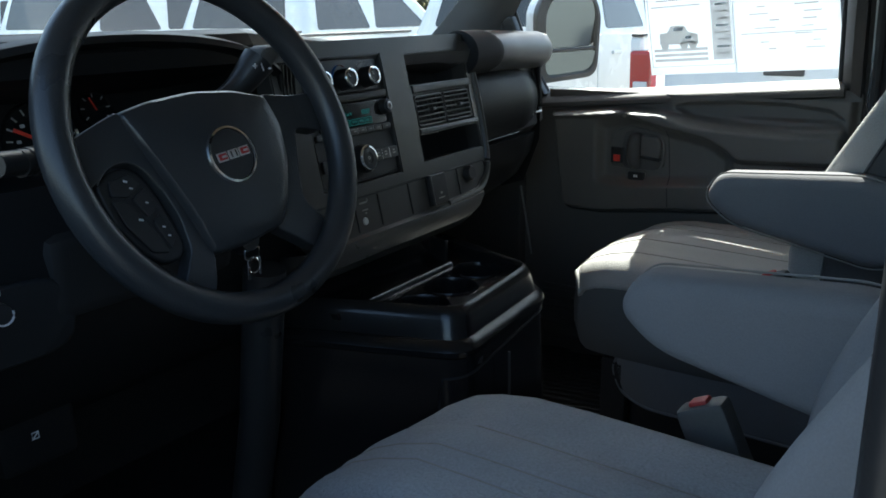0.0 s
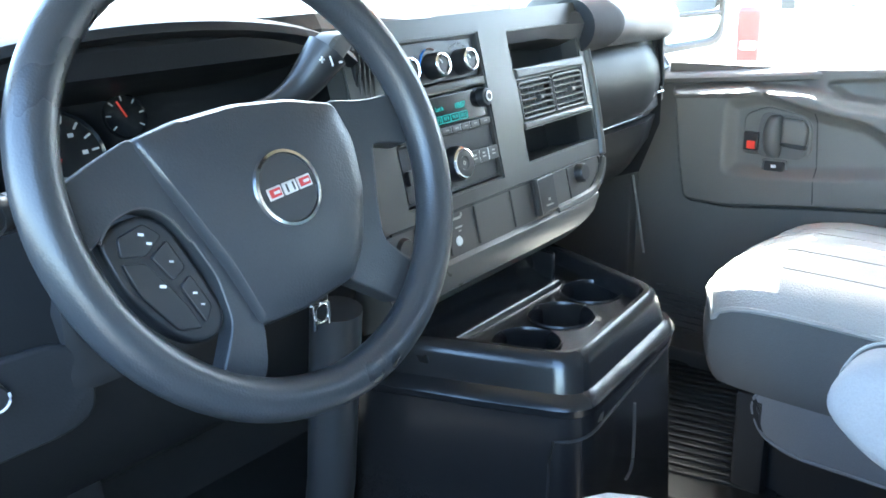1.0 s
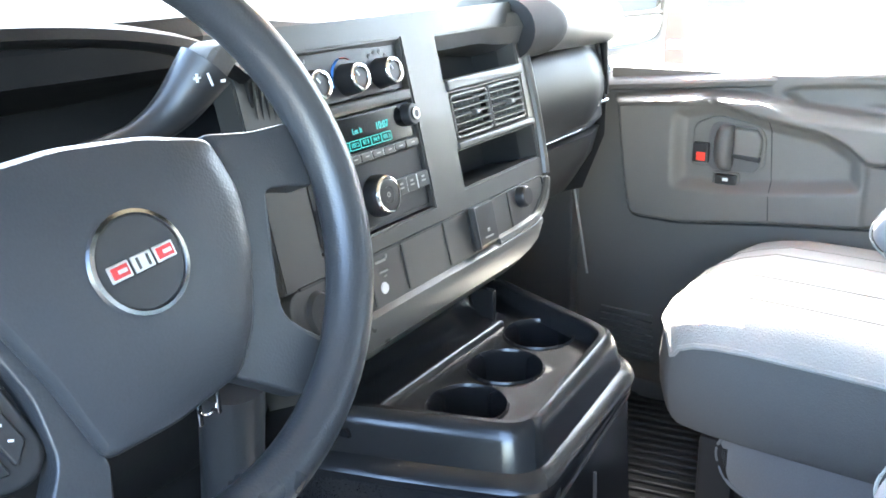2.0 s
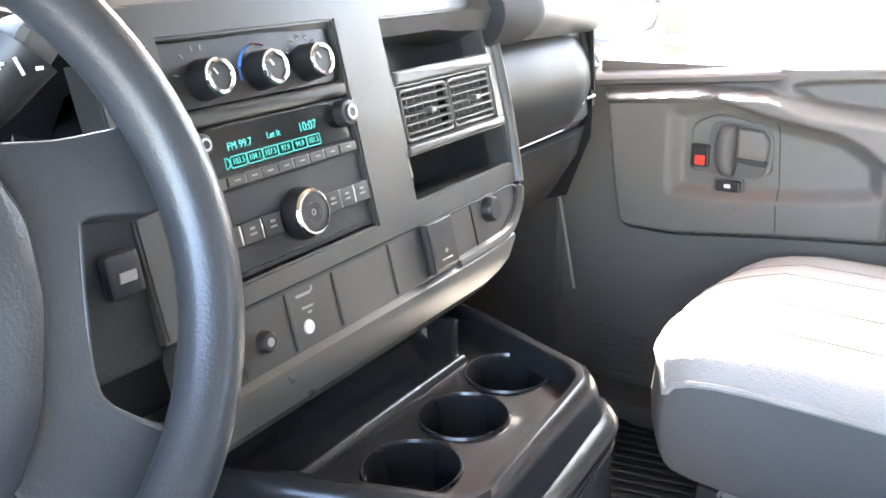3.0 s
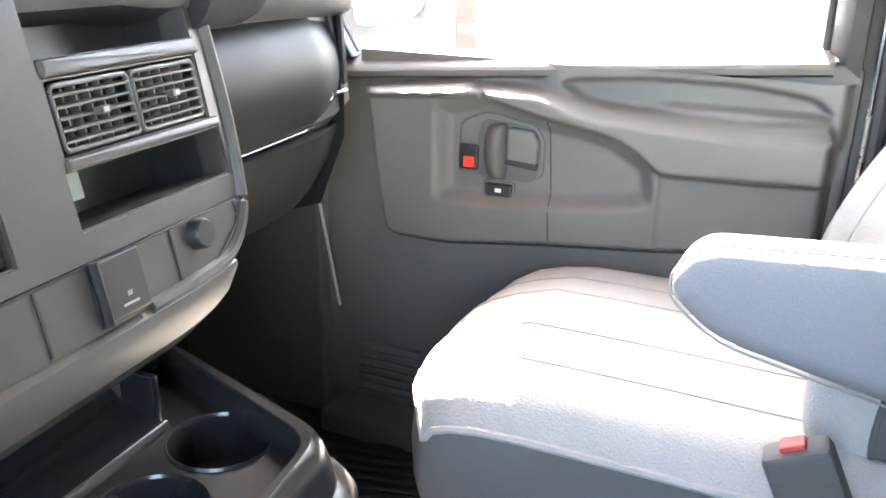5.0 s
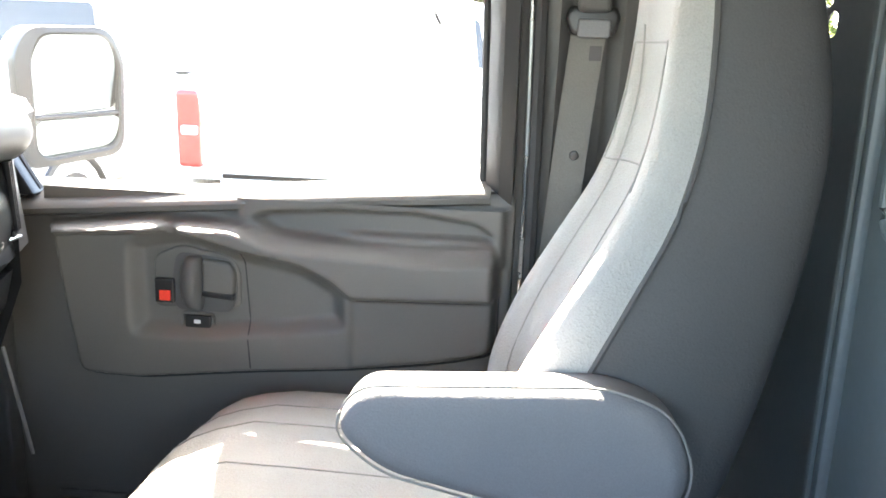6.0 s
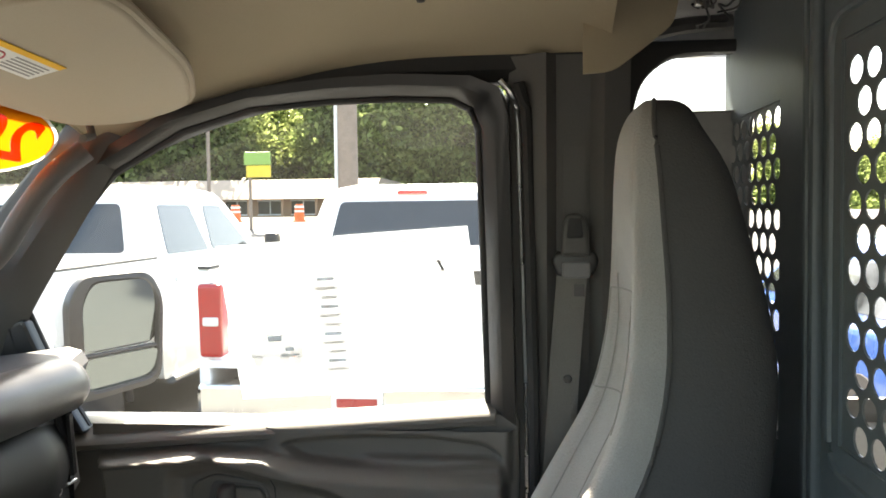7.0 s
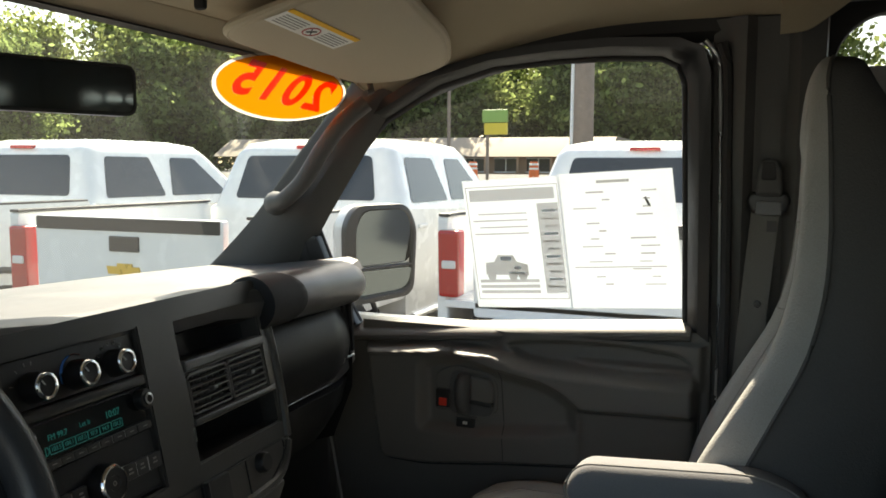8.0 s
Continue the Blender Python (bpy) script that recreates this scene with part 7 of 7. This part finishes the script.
def car(paint, label, name="parked_car"):
    """A plain estate car at the origin, facing +x."""
    t = thing(name, label, "car", group="cars behind")
    part("body", slab(rounded([(-2.2, 0.30), (2.2, 0.30), (2.25, 0.70), (1.9, 0.90), (-2.1, 0.98), (-2.25, 0.75)], 0.12), 1.8, lambda u, v, w: Vector((u, w - 0.9, v)), 0.10, 3), paint, t)
    rings = []
    for z, x0, x1, w in ((0.92, -2.05, 1.15, 0.84), (1.38, -1.8, 0.35, 0.66), (1.48, -1.6, 0.15, 0.58)):
        rings.append([Vector((u, v, z)) for u, v in rounded([(x0, -w), (x1, -w), (x1, w), (x0, w)], 0.15, 5)])
    part("roof", loft(rings), paint, t)
    for s in (-1, 1):
        part("side_window", slab(rounded([(-1.6, 1.0), (0.75, 1.0), (0.30, 1.33), (-1.5, 1.33)], 0.06), 0.01, lambda u, v, w: Vector((u, s * (0.84 - 0.39 * (v - 0.92) + w), v))), M_TRUCKGLASS, t)
        for wx in (-1.35, 1.4):
            wh = part("wheel", lathe([(0.18, -0.1), (0.30, -0.11), (0.33, 0.0), (0.30, 0.11), (0.18, 0.1)], frame_axes((wx, s * 0.80, 0.33), (1, 0, 0), (0, 0, 1)), 24), M_TYRE, t)
            part("rim", lathe([(0.0, 0.08), (0.10, 0.07), (0.19, 0.1), (0.19, 0.0)], frame_axes((wx, s * 0.80, 0.33), (-s, 0, 0), (0, 0, 1)), 18), M_SATIN, wh)
        part("tail_lamp", rbox((-2.2, s * 0.72, 0.80), (0.10, 0.26, 0.16), 0.03), M_TAIL, t)
    return t


c1 = car(M_BLUECAR, "blue estate car parked behind the van")
c1.matrix_basis = pose(6.6, -2.6, GROUND, 0, 0, 5)
c2 = car(M_REDCAR, "red estate car parked behind the van")
c2.matrix_basis = pose(4.6, -4.4, GROUND, 0, 0, 8)
c3 = car(M_WHITECAR, "white estate car parked behind the van")
c3.matrix_basis = pose(9.5, -6.2, GROUND, 0, 0, 12)

# ---- far side of the road: low building, pole, sign, barrels ----
BX, BZ = 100.0, land_z(100)
bld = thing("building", "low tan shop building with wide flat eaves", "building", (BX, 45, BZ))
part("wall", rbox((BX + 9, 47, BZ + 1.08), (16, 52, 2.16), 0.02), M_WALL, bld)
part("roof", slab([(BX - 1.5, 19), (BX + 20, 19), (BX + 20, 75), (BX - 1.5, 75)], 2.5, lambda u, v, w: Vector((u + (4.5 if w > 1 and u < BX + 5 else 0), v, BZ + 2.15 + w))), M_FASCIAB, bld)
for i in range(12):
    yb_ = 24.0 + 4.2 * i
    w_ = part("window", rbox((BX + 0.97, yb_, BZ + 1.15), (0.10, 3.0, 1.6), 0.02), M_TRUCKGLASS, bld)
    part("frame", join(rbox((BX + 0.93, yb_, BZ + 1.98), (0.12, 3.2, 0.12), 0.01), rbox((BX + 0.93, yb_, BZ + 1.15), (0.12, 0.12, 1.6), 0.01), rbox((BX + 0.93, yb_, BZ + 0.25), (0.14, 3.2, 0.14), 0.01)), M_WHITEINK, w_)
    part("post", rbox((BX - 0.9, yb_ - 2.1, BZ + 1.08), (0.3, 0.3, 2.16), 0.02), M_WALL, bld)
pole = thing("utility_pole", "tall weathered brown wooden utility pole", "pole", (17.0, 4.15, GROUND))
part("shaft", tube([(17.0, 4.15, GROUND), (17.0, 4.15, 5.5), (17.0, 4.15, 11)], [0.26, 0.24, 0.20], 16), M_POLE, pole)
part("conduit", tube([(16.78, 4.32, GROUND), (16.80, 4.30, 8)], 0.035, 8), M_WHITEINK, pole)
for y0, z0, h in ((15.4, 2.9, 6.0), (11.5, 0, 0)):
    if h:
        p2 = thing("street_post", "thin grey post beside the road", "post", (38, y0, land_z(38)))
        part("shaft", tube([(38, y0, land_z(38)), (38, y0, h)], 0.09, 8), M_POLE, p2)
sg = thing("road_sign", "yellow and green shop sign on a post", "sign", (38, 13.4, land_z(38)))
part("post", tube([(38, 13.4, land_z(38)), (38, 13.4, 3.4)], 0.08, 8), M_POLE, sg)
part("board", rbox((37.9, 13.0, 4.15), (0.15, 1.25, 0.6), 0.03), M_SIGNG, sg)
part("lower_board", rbox((37.9, 12.95, 3.55), (0.16, 1.15, 0.55), 0.03), M_SIGNY, sg)
bar = thing("traffic_barrel", "orange and white striped traffic barrel", "barrel", group="barrels along the road")
part("drum", lathe([(0.0, 1.02), (0.20, 1.02), (0.24, 0.95), (0.25, 0.75), (0.27, 0.74), (0.27, 0.5), (0.29, 0.49), (0.30, 0.1), (0.38, 0.08), (0.38, 0.0)], Matrix(), 16), M_ORANGE, bar)
for z in (0.55, 0.80):
    part("stripe", lathe([(0.275, z), (0.282, z + 0.02), (0.282, z + 0.10), (0.262, z + 0.12)], Matrix(), 16), M_STICKW, bar)
BAR = [(47, 18.6), (47.6, 17.6), (47, 13.6), (47.5, 11.9), (46.5, 6.6), (47, 25.5), (47.4, 30.0)]
bar.matrix_basis = pose(*BAR[0], land_z(BAR[0][0]))
for x, y in BAR[1:]:
    copy_thing(bar, pose(x, y, land_z(x)))


# ---- trees ----
def tree(seed, height, spread, leaf, label):
    """A tapered trunk with limbs and a crown of many leaf clumps."""
    rnd = random.Random(seed)
    t = thing("tree", label, "tree", group="trees behind the road")
    limbs = [tube([(0, 0, 0), (0.1, 0.1, height * 0.3), (rnd.uniform(-0.3, 0.3), rnd.uniform(-0.3, 0.3), height * 0.75)], [0.32, 0.24, 0.08], 9)]
    tips = []
    for k in range(17):
        a_ = rnd.uniform(0, 6.28)
        z0 = height * rnd.uniform(0.06, 0.62)
        L = spread * rnd.uniform(0.5, 1.0) * (1.15 - z0 / height)
        tip = Vector((L * math.cos(a_), L * math.sin(a_), z0 + height * rnd.uniform(0.08, 0.28)))
        limbs.append(tube([(0, 0, z0), tip * 0.5 + Vector((0, 0, z0 * 0.45)), tip], [0.10, 0.06, 0.02], 6))
        tips.append(tip)
    part("trunk", join(*limbs), M_BARK, t)
    verts, faces = [], []
    for k in range(7000):
        base = tips[rnd.randrange(len(tips))] if rnd.random() < 0.72 else Vector((0, 0, height * rnd.uniform(0.12, 0.92)))
        r = spread * 0.36
        c = base + Vector((rnd.gauss(0, r * 0.65), rnd.gauss(0, r * 0.65), rnd.gauss(0, r * 0.55)))
        if c.z < height * 0.015:
            continue
        u = Vector((rnd.gauss(0, 1), rnd.gauss(0, 1), rnd.gauss(0, 1))).normalized()
        w = u.cross(Vector((rnd.gauss(0, 1), rnd.gauss(0, 1), rnd.gauss(0, 1)))).normalized()
        s = rnd.uniform(0.12, 0.34)
        i = len(verts)
        verts += [c - u * s, c + w * s * 0.55, c + u * s, c - w * s * 0.55]
        faces.append((i, i + 1, i + 2, i + 3))
    me = bpy.data.meshes.new("crown")
    me.from_pydata(verts, [], faces)
    me.materials.append(leaf)
    ob = new("crown", me)
    ob.parent = t
    tagged(ob, kind="stuff")
    return t


kinds = [tree(3, 11.0, 3.6, M_LEAF, "tall green broadleaf tree in the tree line"), tree(8, 13.5, 4.2, M_LEAF2, "tall light green tree in the tree line"), tree(15, 9.5, 3.4, M_LEAF, "shorter green tree in the tree line")]
rnd = random.Random(5)
spots = []
for i in range(64):
    f = i / 63
    spots.append((127 + rnd.uniform(-4, 20) - 30 * max(0, f - 0.6), -60 + 215 * f + rnd.uniform(-2, 2)))
for i in range(12):
    spots.append((-20 + 7 * i + rnd.uniform(-1, 1), 62 + rnd.uniform(-4, 4)))
for i in range(9):
    spots.append((22 + rnd.uniform(-2, 4) + 3 * i, -22 - 4 * i))
for i, (x, y) in enumerate(spots):
    k = kinds[i % 3]
    m = pose(x, y, land_z(x), 0, 0, rnd.uniform(0, 360)) @ Matrix.Scale(rnd.uniform(0.85, 1.2) * (0.9 if i < 64 and y < -6 else 2.15 if i < 64 else (1.0 if i < 76 else 0.45)), 4)
    if i < 3:
        k.matrix_basis = m
    else:
        c = copy_thing(k, m)
        c.matrix_basis = m

# undergrowth under the tree line
rnd = random.Random(21)
verts, faces = [], []
for k in range(16000):
    f = rnd.random()
    y = -70 + 240 * f
    x = 121 + rnd.uniform(-3, 6) - 30 * max(0, f - 0.6)
    c = Vector((x, y, land_z(x) + rnd.random() * (4.5 + 2.5 * math.sin(y * 0.31) + 1.5 * math.sin(y * 0.83))))
    u = Vector((rnd.gauss(0, 1), rnd.gauss(0, 1), rnd.gauss(0, 1))).normalized()
    w = u.cross(Vector((rnd.gauss(0, 1), rnd.gauss(0, 1), rnd.gauss(0, 1)))).normalized()
    s = rnd.uniform(0.25, 0.6)
    i = len(verts)
    verts += [c - u * s, c + w * s * 0.6, c + u * s, c - w * s * 0.6]
    faces.append((i, i + 1, i + 2, i + 3))
me = bpy.data.meshes.new("undergrowth")
me.from_pydata(verts, [], faces)
me.materials.append(M_LEAF)
tagged(new("undergrowth", me), "dense green undergrowth below the tree line", "undergrowth", "", "stuff")
